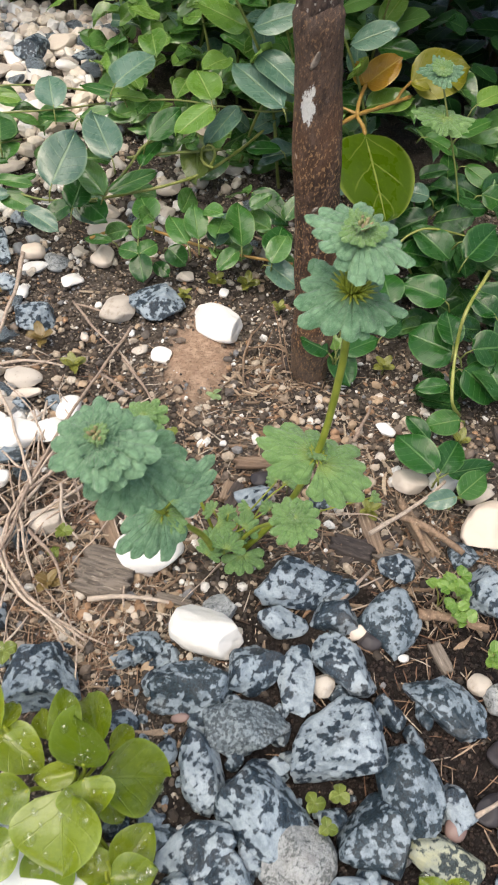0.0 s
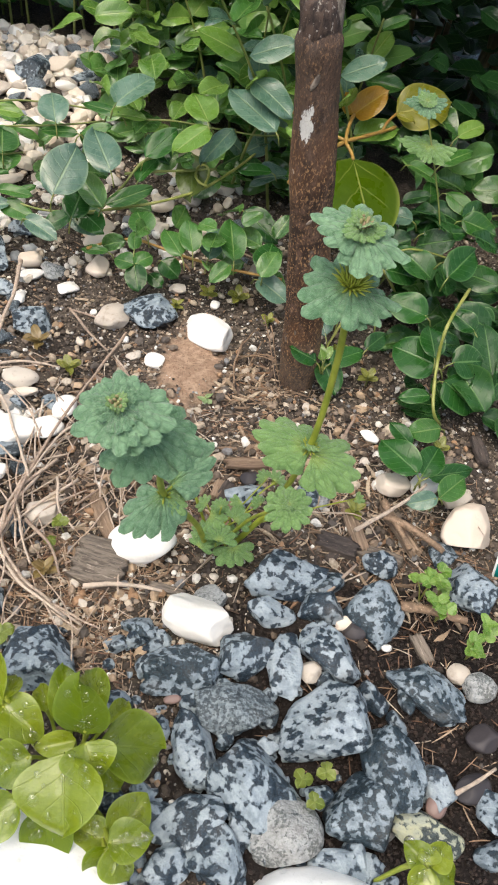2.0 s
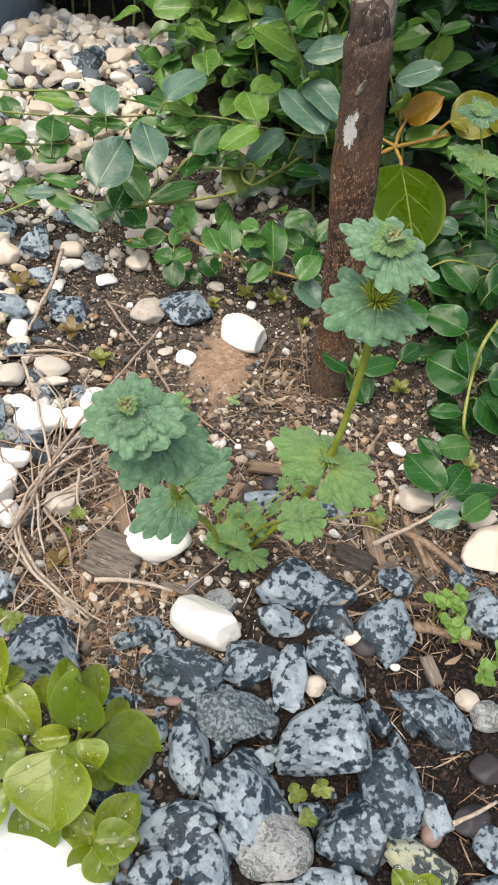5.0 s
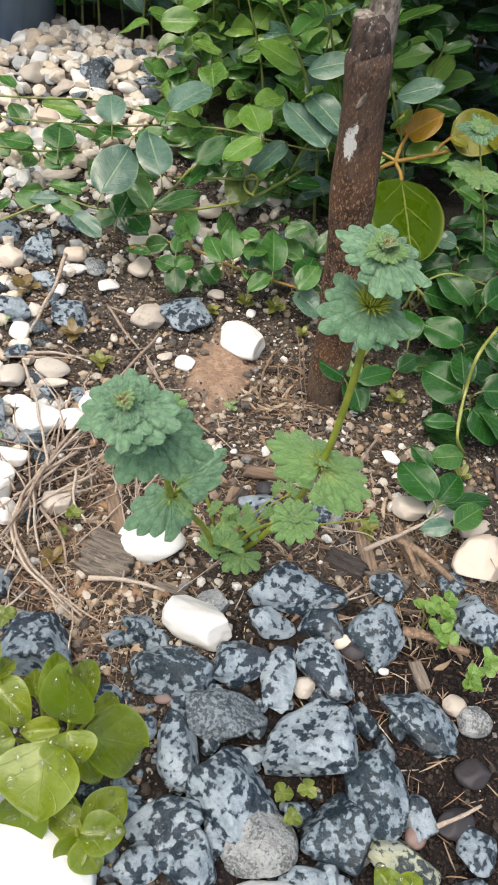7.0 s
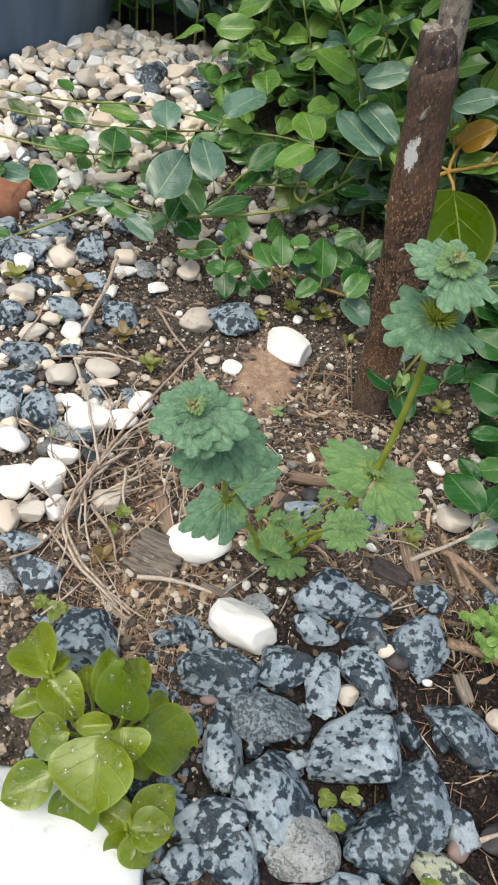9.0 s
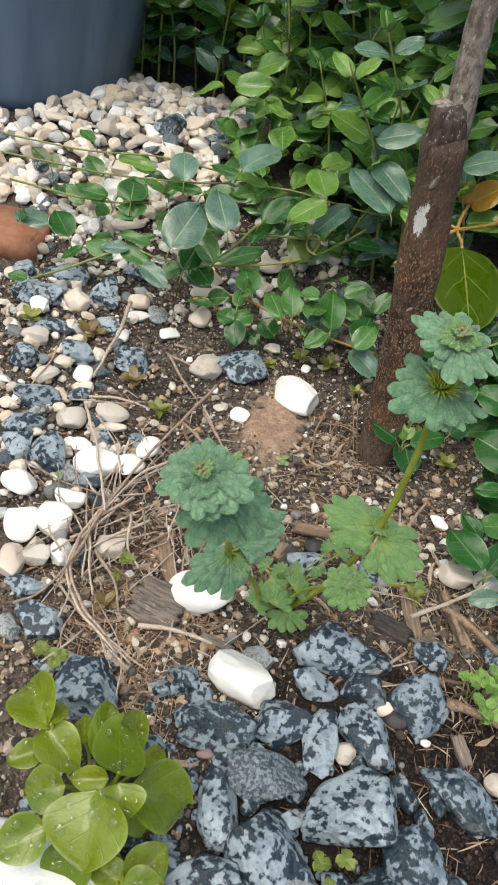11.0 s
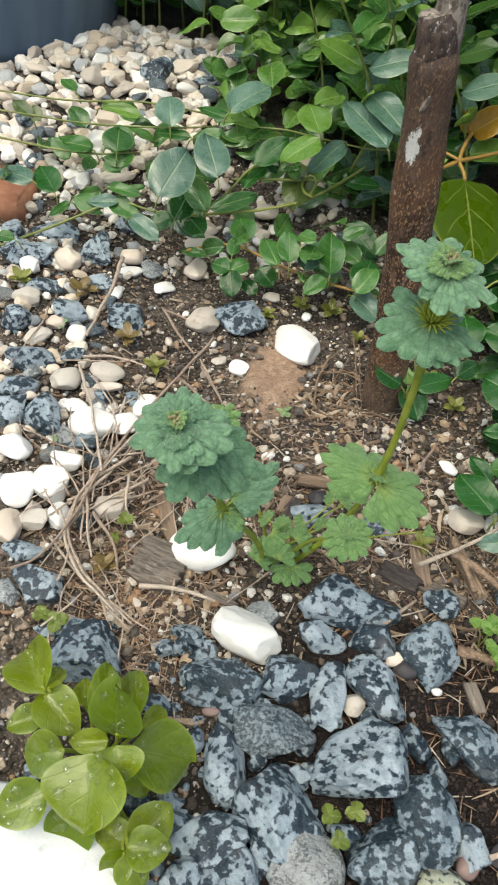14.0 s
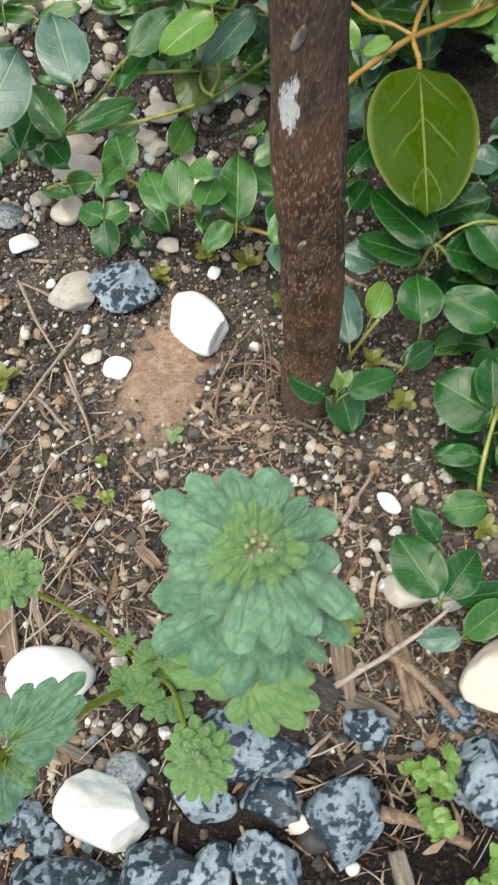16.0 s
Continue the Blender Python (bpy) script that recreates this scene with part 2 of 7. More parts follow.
def soil():
    m, nt, b = fresh("soil", 0.85, 0.25)
    at = coords(nt, False)
    base = blend(nt, span(nt, grain(nt, at, 14, 4), 0.35, 0.65), (0.054, 0.045, 0.039), (0.128, 0.105, 0.086))
    base = blend(nt, span(nt, grain(nt, at, 160, 4, 0.7), 0.45, 0.7), base, (0.035, 0.026, 0.02))
    base = blend(nt, span(nt, grain(nt, at, 520, 2), 0.58, 0.66, 0, 0.85), base, (0.34, 0.28, 0.22))
    # a bare patch of reddish subsoil before the young tree
    d = nt.nodes.new("ShaderNodeVectorMath")
    d.operation = "DISTANCE"
    sq = nt.nodes.new("ShaderNodeVectorMath")
    sq.operation = "MULTIPLY"
    sq.inputs[1].default_value = (1.55, 0.72, 0.0)
    nt.links.new(at, sq.inputs[0])
    nt.links.new(sq.outputs[0], d.inputs[0])
    d.inputs[1].default_value = (-0.010 * 1.55, 0.500 * 0.72, 0)
    away = sums(nt, "ADD", d.outputs["Value"], sums(nt, "MULTIPLY", sums(nt, "SUBTRACT", grain(nt, at, 60, 4), 0.5), 0.045))
    bare = blend(nt, span(nt, grain(nt, at, 180, 4), 0.35, 0.7), (0.34, 0.222, 0.152), (0.50, 0.350, 0.248))
    bare = blend(nt, span(nt, grain(nt, at, 420, 3), 0.54, 0.68, 0, 0.55), bare, (0.14, 0.09, 0.06))
    base = blend(nt, span(nt, away, 0.026, 0.060, 0.97, 0.0), base, bare)
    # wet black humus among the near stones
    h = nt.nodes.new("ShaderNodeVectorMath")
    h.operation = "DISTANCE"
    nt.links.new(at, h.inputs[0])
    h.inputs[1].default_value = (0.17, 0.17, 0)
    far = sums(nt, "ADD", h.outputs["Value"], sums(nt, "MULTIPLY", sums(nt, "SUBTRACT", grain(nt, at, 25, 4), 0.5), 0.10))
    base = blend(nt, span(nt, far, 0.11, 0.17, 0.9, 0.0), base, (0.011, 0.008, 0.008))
    colour(nt, b, base)
    relief(nt, b, grain(nt, at, 350, 5, 0.7), 0.9, 0.003)
    return m


def enamel(name, a, c, rough=0.4, scale=20, stretch=(1, 1, 1), bump=0.1):
    m, nt, b = fresh(name, rough)
    at = coords(nt, False, stretch)
    base = blend(nt, span(nt, grain(nt, at, scale, 4), 0.35, 0.65), a, c)
    base = blend(nt, span(nt, grain(nt, at, scale * 8, 3), 0.55, 0.75, 0, 0.3), base, a)
    colour(nt, b, base)
    relief(nt, b, grain(nt, at, scale * 6, 3), bump, 0.001)
    return m


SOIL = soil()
GRANITE = speckled("granite", (0.315, 0.375, 0.42), (0.185, 0.235, 0.275), (0.013, 0.023, 0.034), 0.80, 0.501)
GRANITE_PALE = speckled("granite_pale", (0.345, 0.405, 0.45), (0.215, 0.265, 0.305), (0.013, 0.023, 0.034), 0.80, 0.513)
GRANITE_DARK = speckled("granite_dark", (0.260, 0.315, 0.36), (0.140, 0.182, 0.215), (0.014, 0.025, 0.034), 0.66, 0.491)
SLATE = speckled("slate", (0.22, 0.265, 0.29), (0.115, 0.145, 0.165), (0.045, 0.058, 0.068), 0.35, 0.5, 0.6, 0.2)
GREY = speckled("grey_stone", (0.37, 0.385, 0.385), (0.24, 0.25, 0.25), (0.09, 0.10, 0.10), 0.3, 0.54, 0.6)
LICHEN = speckled("lichen_stone", (0.48, 0.48, 0.32), (0.36, 0.38, 0.31), (0.03, 0.04, 0.04), 0.7, 0.510, 0.7)
WHITE = pebbly("white_stone", (0.88, 0.87, 0.85), (0.80, 0.77, 0.72), (0.50, 0.40, 0.30), 0.5, 0.25)
CREAM = pebbly("cream_stone", (0.71, 0.635, 0.555), (0.61, 0.505, 0.41), (0.55, 0.41, 0.31), 0.55, 0.3, 0.65)
BOULDER = pebbly("boulder", (0.83, 0.84, 0.84), (0.74, 0.755, 0.76), (0.40, 0.42, 0.43), 0.45, 0.55)
TAN = pebbly("tan_stone", (0.59, 0.545, 0.485), (0.45, 0.39, 0.33), (0.22, 0.16, 0.11), 0.7, 0.6, 0.5)
DARKSTONE = pebbly("dark_stone", (0.028, 0.027, 0.032), (0.055, 0.045, 0.048), (0.11, 0.10, 0.095), 0.6, 0.3)
PINK = pebbly("pink_pebble", (0.22, 0.145, 0.132), (0.27, 0.185, 0.165), (0.2, 0.14, 0.12), 0.5, 0.2)
GRIT = island_mix("grit", [(0, (0.34, 0.26, 0.19)), (0.14, (0.20, 0.16, 0.13)), (0.32, (0.48, 0.40, 0.31)), (0.48, (0.11, 0.095, 0.085)), (0.66, (0.56, 0.50, 0.42)), (0.76, (0.24, 0.24, 0.245)), (0.86, (0.40, 0.25, 0.15)), (0.92, (0.82, 0.80, 0.76))])
CLOD = island_mix("clods", [(0, (0.062, 0.050, 0.042)), (0.3, (0.105, 0.083, 0.066)), (0.6, (0.040, 0.034, 0.031)), (0.86, (0.16, 0.125, 0.095))], 0.9, 0.8, 900)
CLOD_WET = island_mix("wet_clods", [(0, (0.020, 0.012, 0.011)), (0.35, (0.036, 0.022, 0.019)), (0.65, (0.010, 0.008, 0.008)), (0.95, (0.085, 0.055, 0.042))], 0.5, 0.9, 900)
MULCH = island_mix("mulch", [(0, (0.25, 0.175, 0.12)), (0.25, (0.38, 0.28, 0.195)), (0.45, (0.13, 0.09, 0.07)), (0.62, (0.50, 0.40, 0.29)), (0.82, (0.27, 0.16, 0.095)), (0.92, (0.06, 0.05, 0.05))], 0.85, 0.6, 700)
STRAW = island_mix("straw", [(0, (0.36, 0.235, 0.155)), (0.3, (0.45, 0.34, 0.245)), (0.55, (0.20, 0.115, 0.075)), (0.85, (0.58, 0.50, 0.41))], 0.8, 0.3, 900)
STICK = woody("stick", (0.12, 0.075, 0.05), (0.29, 0.19, 0.125), (0.50, 0.38, 0.27), (1, 1, 1), 0.85, 300, 0.2)
TWIG = woody("twig", (0.24, 0.17, 0.13), (0.50, 0.39, 0.305), (0.70, 0.60, 0.50), (1, 1, 1), 0.8, 350, 0.5)
CHIP = woody("wood_chip", (0.045, 0.036, 0.030), (0.20, 0.165, 0.135), (0.42, 0.36, 0.30), (0.07, 1, 1), 0.9, 520, 0.2)
CHIP_TAN = woody("wood_chip_tan", (0.13, 0.085, 0.06), (0.33, 0.235, 0.165), (0.52, 0.41, 0.30), (0.07, 1, 1), 0.9, 420, 0.2)
BARKPIECE = woody("bark_piece", (0.05, 0.042, 0.04), (0.10, 0.08, 0.07), (0.2, 0.16, 0.14), (0.2, 1, 1), 0.85, 380)
BARK = bark()
BARK_GREY = woody("bark_grey", (0.090, 0.072, 0.060), (0.30, 0.255, 0.215), (0.60, 0.55, 0.47), (1, 1, 0.6), 0.8, 240)
BARK_CUT = woody("bark_cut", (0.030, 0.022, 0.020), (0.095, 0.065, 0.052), (0.44, 0.40, 0.36), (1, 1, 0.6), 0.6, 240)
BLADE = {}
BLADE["dark"] = leafy("leaf_dark", (0.008, 0.052, 0.008), (0.028, 0.120, 0.020), (0.17, 0.32, 0.11), 0.45, veins=0.45, wet=0.45, ripple=2.6, spec=0.12)
BLADE["mid"] = leafy("leaf_mid", (0.020, 0.088, 0.015), (0.066, 0.185, 0.036), (0.26, 0.38, 0.13), 0.42, veins=0.5, wet=0.46, spec=0.15)
# pale blue-green base colour carries the sky's sheen on glossy leaves
BLADE["blue"] = leafy("leaf_sky_sheen", (0.048, 0.112, 0.074), (0.115, 0.215, 0.152), (0.27, 0.37, 0.21), 0.36, 0.15, wet=0.45)
BLADE["light"] = leafy("leaf_light", (0.12, 0.26, 0.035), (0.22, 0.38, 0.075), (0.40, 0.50, 0.16), 0.38, 0.3)
BLADE["olive"] = leafy("leaf_olive", (0.05, 0.085, 0.02), (0.10, 0.14, 0.03), (0.14, 0.2, 0.06), 0.4)
BLADE["broad"] = leafy("leaf_broad", (0.048, 0.095, 0.003), (0.085, 0.145, 0.006), (0.36, 0.40, 0.10), 0.40, 0.3, 3.0, thin=0.42, wet=0.3, spec=0.25, ripple=1.4, reach=0.75)
BLADE["orange"] = leafy("leaf_orange", (0.30, 0.13, 0.010), (0.56, 0.34, 0.03), (0.66, 0.48, 0.1), 0.45, 0.3, 4, wet=0.15)
BLADE["yellow"] = leafy("leaf_yellow", (0.19, 0.20, 0.012), (0.30, 0.28, 0.02), (0.45, 0.42, 0.1), 0.45, 0.3, 4, wet=0.15)
BLADE["lime"] = leafy("leaf_lime", (0.130, 0.198, 0.003), (0.275, 0.345, 0.016), (0.36, 0.46, 0.08), 0.30, 0.35, 4, veins=0.14, wet=1.0, thin=0.5, ripple=1.3, spec=0.5, film_ior=1.65, film_rough=0.28)
# same lime leaf, darkened for the shade on an upright and a lower blade
BLADE["lime_deep"] = leafy("leaf_lime_shaded", (0.085, 0.148, 0.003), (0.145, 0.215, 0.006), (0.20, 0.30, 0.04), 0.5, 0.35, 4, veins=0.2, wet=0.1, thin=0.5)
BLADE["mint"] = leafy("leaf_mint", (0.24, 0.36, 0.15), (0.36, 0.48, 0.24), (0.4, 0.52, 0.25), 0.45, 0.3, 3)
BLADE["russet"] = leafy("leaf_russet", (0.16, 0.10, 0.035), (0.26, 0.19, 0.06), (0.3, 0.22, 0.1), 0.5, 0.25, 3)
BLADE["sprout"] = leafy("leaf_sprout", (0.17, 0.19, 0.03), (0.28, 0.29, 0.06), (0.34, 0.34, 0.1), 0.4, 0.25, 3)
BLADE["clover"] = leafy("leaf_clover", (0.125, 0.175, 0.02), (0.225, 0.27, 0.045), (0.32, 0.44, 0.1), 0.5, 0.3, 3)
# darker copy of the hedge leaf, with deep shade put into its colour
BLADE["hedge_shaded"] = leafy("leaf_hedge_shaded", (0.009, 0.042, 0.010), (0.030, 0.105, 0.025), (0.12, 0.24, 0.07), 0.35, 0.15, 6, True, wet=0.25, spec=0.25)
BLADE["fresh"] = leafy("leaf_fresh", (0.055, 0.150, 0.022), (0.20, 0.36, 0.075), (0.36, 0.48, 0.16), 0.3, 0.28, 6, True)
BLADE["mat_leaf"] = leafy("leaf_mat_single", (0.009, 0.042, 0.010), (0.030, 0.105, 0.025), (0.12, 0.24, 0.07), 0.35, 0.15, 6, wet=0.25, spec=0.25)
BLADE["ivy_leaf"] = leafy("leaf_ivy_single", (0.028, 0.092, 0.022), (0.110, 0.250, 0.060), (0.24, 0.38, 0.12), 0.30, 0.22, 6)
BLADE["young_leaf"] = leafy("leaf_young_single", (0.055, 0.150, 0.022), (0.20, 0.36, 0.075), (0.36, 0.48, 0.16), 0.3, 0.28, 6)
BLADE["hedge"] = leafy("leaf_hedge", (0.046, 0.135, 0.031), (0.160, 0.325, 0.085), (0.24, 0.38, 0.12), 0.30, 0.22, 6, True)


def hairy(name, deep, fair, heart, rough=0.65):
    """A soft crinkled leaf with a felt of pale hairs; its map runs across each lobe and out from the stalk."""
    m, nt, b = fresh(name, rough, 0.3)
    uv = nt.nodes.new("ShaderNodeSeparateXYZ")
    nt.links.new(nt.nodes.new("ShaderNodeTexCoord").outputs["UV"], uv.inputs[0])
    across, out = uv.outputs[0], uv.outputs[1]
    at = coords(nt)
    r = nt.nodes.new("ShaderNodeObjectInfo").outputs["Random"]
    f = sums(nt, "ADD", sums(nt, "MULTIPLY", r, 0.3), sums(nt, "MULTIPLY", sums(nt, "SUBTRACT", grain(nt, at, 5, 4), 0.28), 1.5), True)
    base = blend(nt, f, deep, fair)
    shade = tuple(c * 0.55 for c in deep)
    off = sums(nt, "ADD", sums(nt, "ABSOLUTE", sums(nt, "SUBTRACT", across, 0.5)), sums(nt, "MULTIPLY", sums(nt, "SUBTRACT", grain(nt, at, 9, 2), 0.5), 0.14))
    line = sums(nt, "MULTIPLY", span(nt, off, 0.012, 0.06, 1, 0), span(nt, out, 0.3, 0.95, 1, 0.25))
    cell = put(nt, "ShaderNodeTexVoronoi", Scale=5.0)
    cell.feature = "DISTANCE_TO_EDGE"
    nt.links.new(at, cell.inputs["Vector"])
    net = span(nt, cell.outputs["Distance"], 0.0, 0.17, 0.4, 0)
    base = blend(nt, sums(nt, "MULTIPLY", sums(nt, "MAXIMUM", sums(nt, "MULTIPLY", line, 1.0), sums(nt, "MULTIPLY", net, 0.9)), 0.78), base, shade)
    base = blend(nt, span(nt, out, 0.05, 0.45, 0.6, 0.0), base, heart)
    base = blend(nt, span(nt, grain(nt, at, 90, 2), 0.54, 0.72, 0, 0.4), base, (0.46, 0.60, 0.47))
    colour(nt, b, base)
    b.inputs["Sheen Weight"].default_value = 0.35
    h = sums(nt, "SUBTRACT", sums(nt, "MULTIPLY", grain(nt, at, 16, 4), 0.7), sums(nt, "MAXIMUM", sums(nt, "MULTIPLY", line, 0.5), net))
    relief(nt, b, h, 0.7, 0.0010)
    t = nt.nodes.new("ShaderNodeBsdfTranslucent")
    nt.links.new(base, t.inputs[0])
    mx = nt.nodes.new("ShaderNodeMixShader")
    mx.inputs[0].default_value = 0.25
    nt.links.new(b.outputs[0], mx.inputs[1])
    nt.links.new(t.outputs[0], mx.inputs[2])
    nt.links.new(mx.outputs[0], nt.nodes["Material Output"].inputs[0])
    return m


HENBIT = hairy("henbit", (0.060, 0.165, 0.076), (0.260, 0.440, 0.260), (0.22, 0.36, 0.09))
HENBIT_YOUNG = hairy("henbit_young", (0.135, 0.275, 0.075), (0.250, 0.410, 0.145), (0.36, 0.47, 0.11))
BUD = pebbly("henbit_bud", (0.28, 0.17, 0.12), (0.36, 0.40, 0.16), (0.30, 0.10, 0.16), 0.6, 0.6)
STEM = {
    "green": enamel("stem_green", (0.14, 0.18, 0.04), (0.23, 0.25, 0.075), 0.45, 90),
    "yellow": enamel("stem_yellow", (0.22, 0.25, 0.05), (0.32, 0.33, 0.10), 0.4, 90),
    "orange": enamel("stem_orange", (0.30, 0.17, 0.04), (0.40, 0.25, 0.07), 0.45, 90),
    "henbit": enamel("stem_henbit", (0.22, 0.27, 0.028), (0.33, 0.37, 0.05), 0.45, 90),
    "brown": enamel("stem_brown", (0.08, 0.07, 0.03), (0.16, 0.13, 0.06), 0.6, 60),
}
TUB = enamel("tub_plastic", (0.055, 0.098, 0.165), (0.120, 0.185, 0.270), 0.5, 14, (1, 1, 0.05), 0.05)
CREAM_BITS = island_mix("cream_bits", [(0, (0.73, 0.645, 0.535)), (0.26, (0.78, 0.725, 0.645)), (0.46, (0.64, 0.53, 0.41)), (0.56, (0.78, 0.76, 0.73)), (0.72, (0.50, 0.44, 0.38)), (0.90, (0.46, 0.47, 0.47)), (0.96, (0.20, 0.22, 0.24))], 0.6, 0.3, 160, 0.2)
TAN_BITS = island_mix("tan_bits", [(0, (0.46, 0.34, 0.23)), (0.3, (0.52, 0.44, 0.35)), (0.5, (0.36, 0.22, 0.13)), (0.66, (0.60, 0.54, 0.47)), (0.82, (0.30, 0.24, 0.19)), (0.92, (0.74, 0.71, 0.66))], 0.7, 0.4, 400, 0.25)
BRICK = enamel("brick_clay", (0.36, 0.15, 0.085), (0.45, 0.22, 0.13), 0.85, 60, (1, 1, 1), 0.5)
TAG = enamel("tag_plastic", (0.0, 0.29, 0.27), (0.0, 0.33, 0.31), 0.35, 40)
TAG_WHITE = enamel("tag_white", (0.78, 0.78, 0.77), (0.84, 0.84, 0.83), 0.4, 40)


def water():
    """Clear water: the leaf shows through, with a bright sheen on top."""
    m, nt, b = fresh("water", 0.0)
    b.inputs["Transmission Weight"].default_value = 1.0
    b.inputs["IOR"].default_value = 1.33
    clear = nt.nodes.new("ShaderNodeBsdfTransparent")
    gloss = nt.nodes.new("ShaderNodeBsdfGlossy")
    gloss.inputs["Roughness"].default_value = 0.03
    top = put(nt, "ShaderNodeMixShader", Fac=0.10)
    nt.links.new(clear.outputs[0], top.inputs[1])
    nt.links.new(gloss.outputs[0], top.inputs[2])
    both = put(nt, "ShaderNodeMixShader", Fac=0.55)
    nt.links.new(top.outputs[0], both.inputs[1])
    nt.links.new(b.outputs[0], both.inputs[2])
    nt.links.new(both.outputs[0], nt.nodes["Material Output"].inputs[0])
    return m


DROP = water()

# ---- builders ----
def part(name, bm, material, parent=None, label="", smooth=True):
    """Links a bmesh as one mesh object, under a thing or a part."""
    me = bpy.data.meshes.new(name)
    if smooth:
        for f in bm.faces:
            f.smooth = True
    bm.to_mesh(me)
    bm.free()
    me.materials.append(material)
    ob = new(name, me)
    ob.parent = parent
    return tagged(ob, label)


def empty(name, at, label, category, group=""):
    ob = new(name)
    ob.empty_display_size = 0.01
    ob.location = at
    return tagged(ob, label, category, group)


def smoothstep(a, b, v):
    u = min(1.0, max(0.0, (v - a) / (b - a)))
    return u * u * (3 - 2 * u)


def rise(x, y):
    """The lie of the ground: level in front, banked up behind."""
    return 0.075 * smoothstep(0.60, 0.92, y) * (0.35 + 0.65 * (1 - smoothstep(-0.1, 0.15, x)))


def lump(x, y):
    z = rise(x, y)
    near = 1 - smoothstep(1.0, 2.5, math.hypot(x, y - 0.4))
    z += near * (0.006 * noise.noise((x * 14, y * 14, 1)) + 0.0035 * noise.noise((x * 60, y * 60, 4)) + 0.0016 * noise.noise((x * 190, y * 190, 8)))
    z += 0.010 * math.exp(-((x + 0.34) / 0.12) ** 2 - ((y - 1.0) / 0.10) ** 2)
    d = math.hypot((x + 0.010) / 0.038, (y - 0.500) / 0.066)
    return z + 0.007 * math.exp(-d * d) - 0.004


def tube(bm, path, radii, sides=8, rough=0.0, freq=60.0, close=True):
    """A tube along a path, with a radius for each point."""
    path = [Vector(p) for p in path]
    rings, side = [], None
    for i, p in enumerate(path):
        d = (path[min(i + 1, len(path) - 1)] - path[max(i - 1, 0)]).normalized()
        if side is None:
            side = d.orthogonal().normalized()
        side = (side - d * side.dot(d)).normalized()
        up = d.cross(side)
        ring = []
        for k in range(sides):
            a = 2 * math.pi * k / sides
            n = side * math.cos(a) + up * math.sin(a)
            q = p + n * radii[i]
            if rough:
                q += n * rough * (noise.noise(q * freq) + 0.5 * noise.noise(q * freq * 3))
            ring.append(bm.verts.new(q))
        rings.append(ring)
    for a, b in zip(rings, rings[1:]):
        for k in range(sides):
            bm.faces.new((a[k], a[(k + 1) % sides], b[(k + 1) % sides], b[k]))
    if close:
        bm.faces.new(rings[0][::-1])
        bm.faces.new(rings[-1])
    return rings


def glide(points, steps=5):
    """Points along a smooth curve through the given ones."""
    p = [Vector(v) for v in points]
    if len(p) < 3:
        return [p[0].lerp(p[1], i / steps) for i in range(steps + 1)]
    ext = [p[0] * 2 - p[1]] + p + [p[-1] * 2 - p[-2]]
    out = []
    for i in range(1, len(ext) - 2):
        a, b, c, d = ext[i - 1:i + 3]
        for k in range(steps):
            t = k / steps
            out.append(0.5 * (2 * b + (c - a) * t + (2 * a - 5 * b + 4 * c - d) * t * t + (3 * b - a - 3 * c + d) * t ** 3))
    return out + [p[-1]]


def rock_mesh(rng, length, width, height, cuts=9, depth=0.75, fine=3, rough=0.05, steep=0.9, worn=0, block=1.0):
    """A broken stone: a ball with flats knocked off, worn edges and a pitted skin."""
    bm = bmesh.new()
    bmesh.ops.create_icosphere(bm, subdivisions=fine, radius=1.0)
    flats = []
    for _ in range(cuts):
        n = Vector((rng.gauss(0, 1), rng.gauss(0, 1), rng.gauss(0, steep))).normalized()
        flats.append((n, rng.uniform(depth - 0.17, depth + 0.12)))
    o = Vector((rng.uniform(0, 90), rng.uniform(0, 90), rng.uniform(0, 90)))
    for v in bm.verts:
        c = Vector([math.copysign(abs(a) ** block, a) for a in v.co])
        for n, d in flats:
            k = c.dot(n) - d
            if k > 0:
                c -= n * k * 0.985
        c *= 1 + rough * 1.2 * noise.noise(c * 1.6 + o) + rough * 0.7 * noise.noise(c * 4 + o) + rough * 0.45 * noise.noise(c * 9 + o) + rough * 0.25 * noise.noise(c * 21 + o)
        v.co = c
    if worn:
        bmesh.ops.smooth_vert(bm, verts=bm.verts[:], factor=0.5, use_axis_x=True, use_axis_y=True, use_axis_z=True)
        for _ in range(worn - 1):
            bmesh.ops.smooth_vert(bm, verts=bm.verts[:], factor=0.5, use_axis_x=True, use_axis_y=True, use_axis_z=True)
    lo = [min(v.co[i] for v in bm.verts) for i in range(3)]
    hi = [max(v.co[i] for v in bm.verts) for i in range(3)]
    for v in bm.verts:
        v.co = Vector(((v.co[i] - (lo[i] + hi[i]) / 2) / (hi[i] - lo[i]) * s for i, s in enumerate((length, width, height))))
    return bm


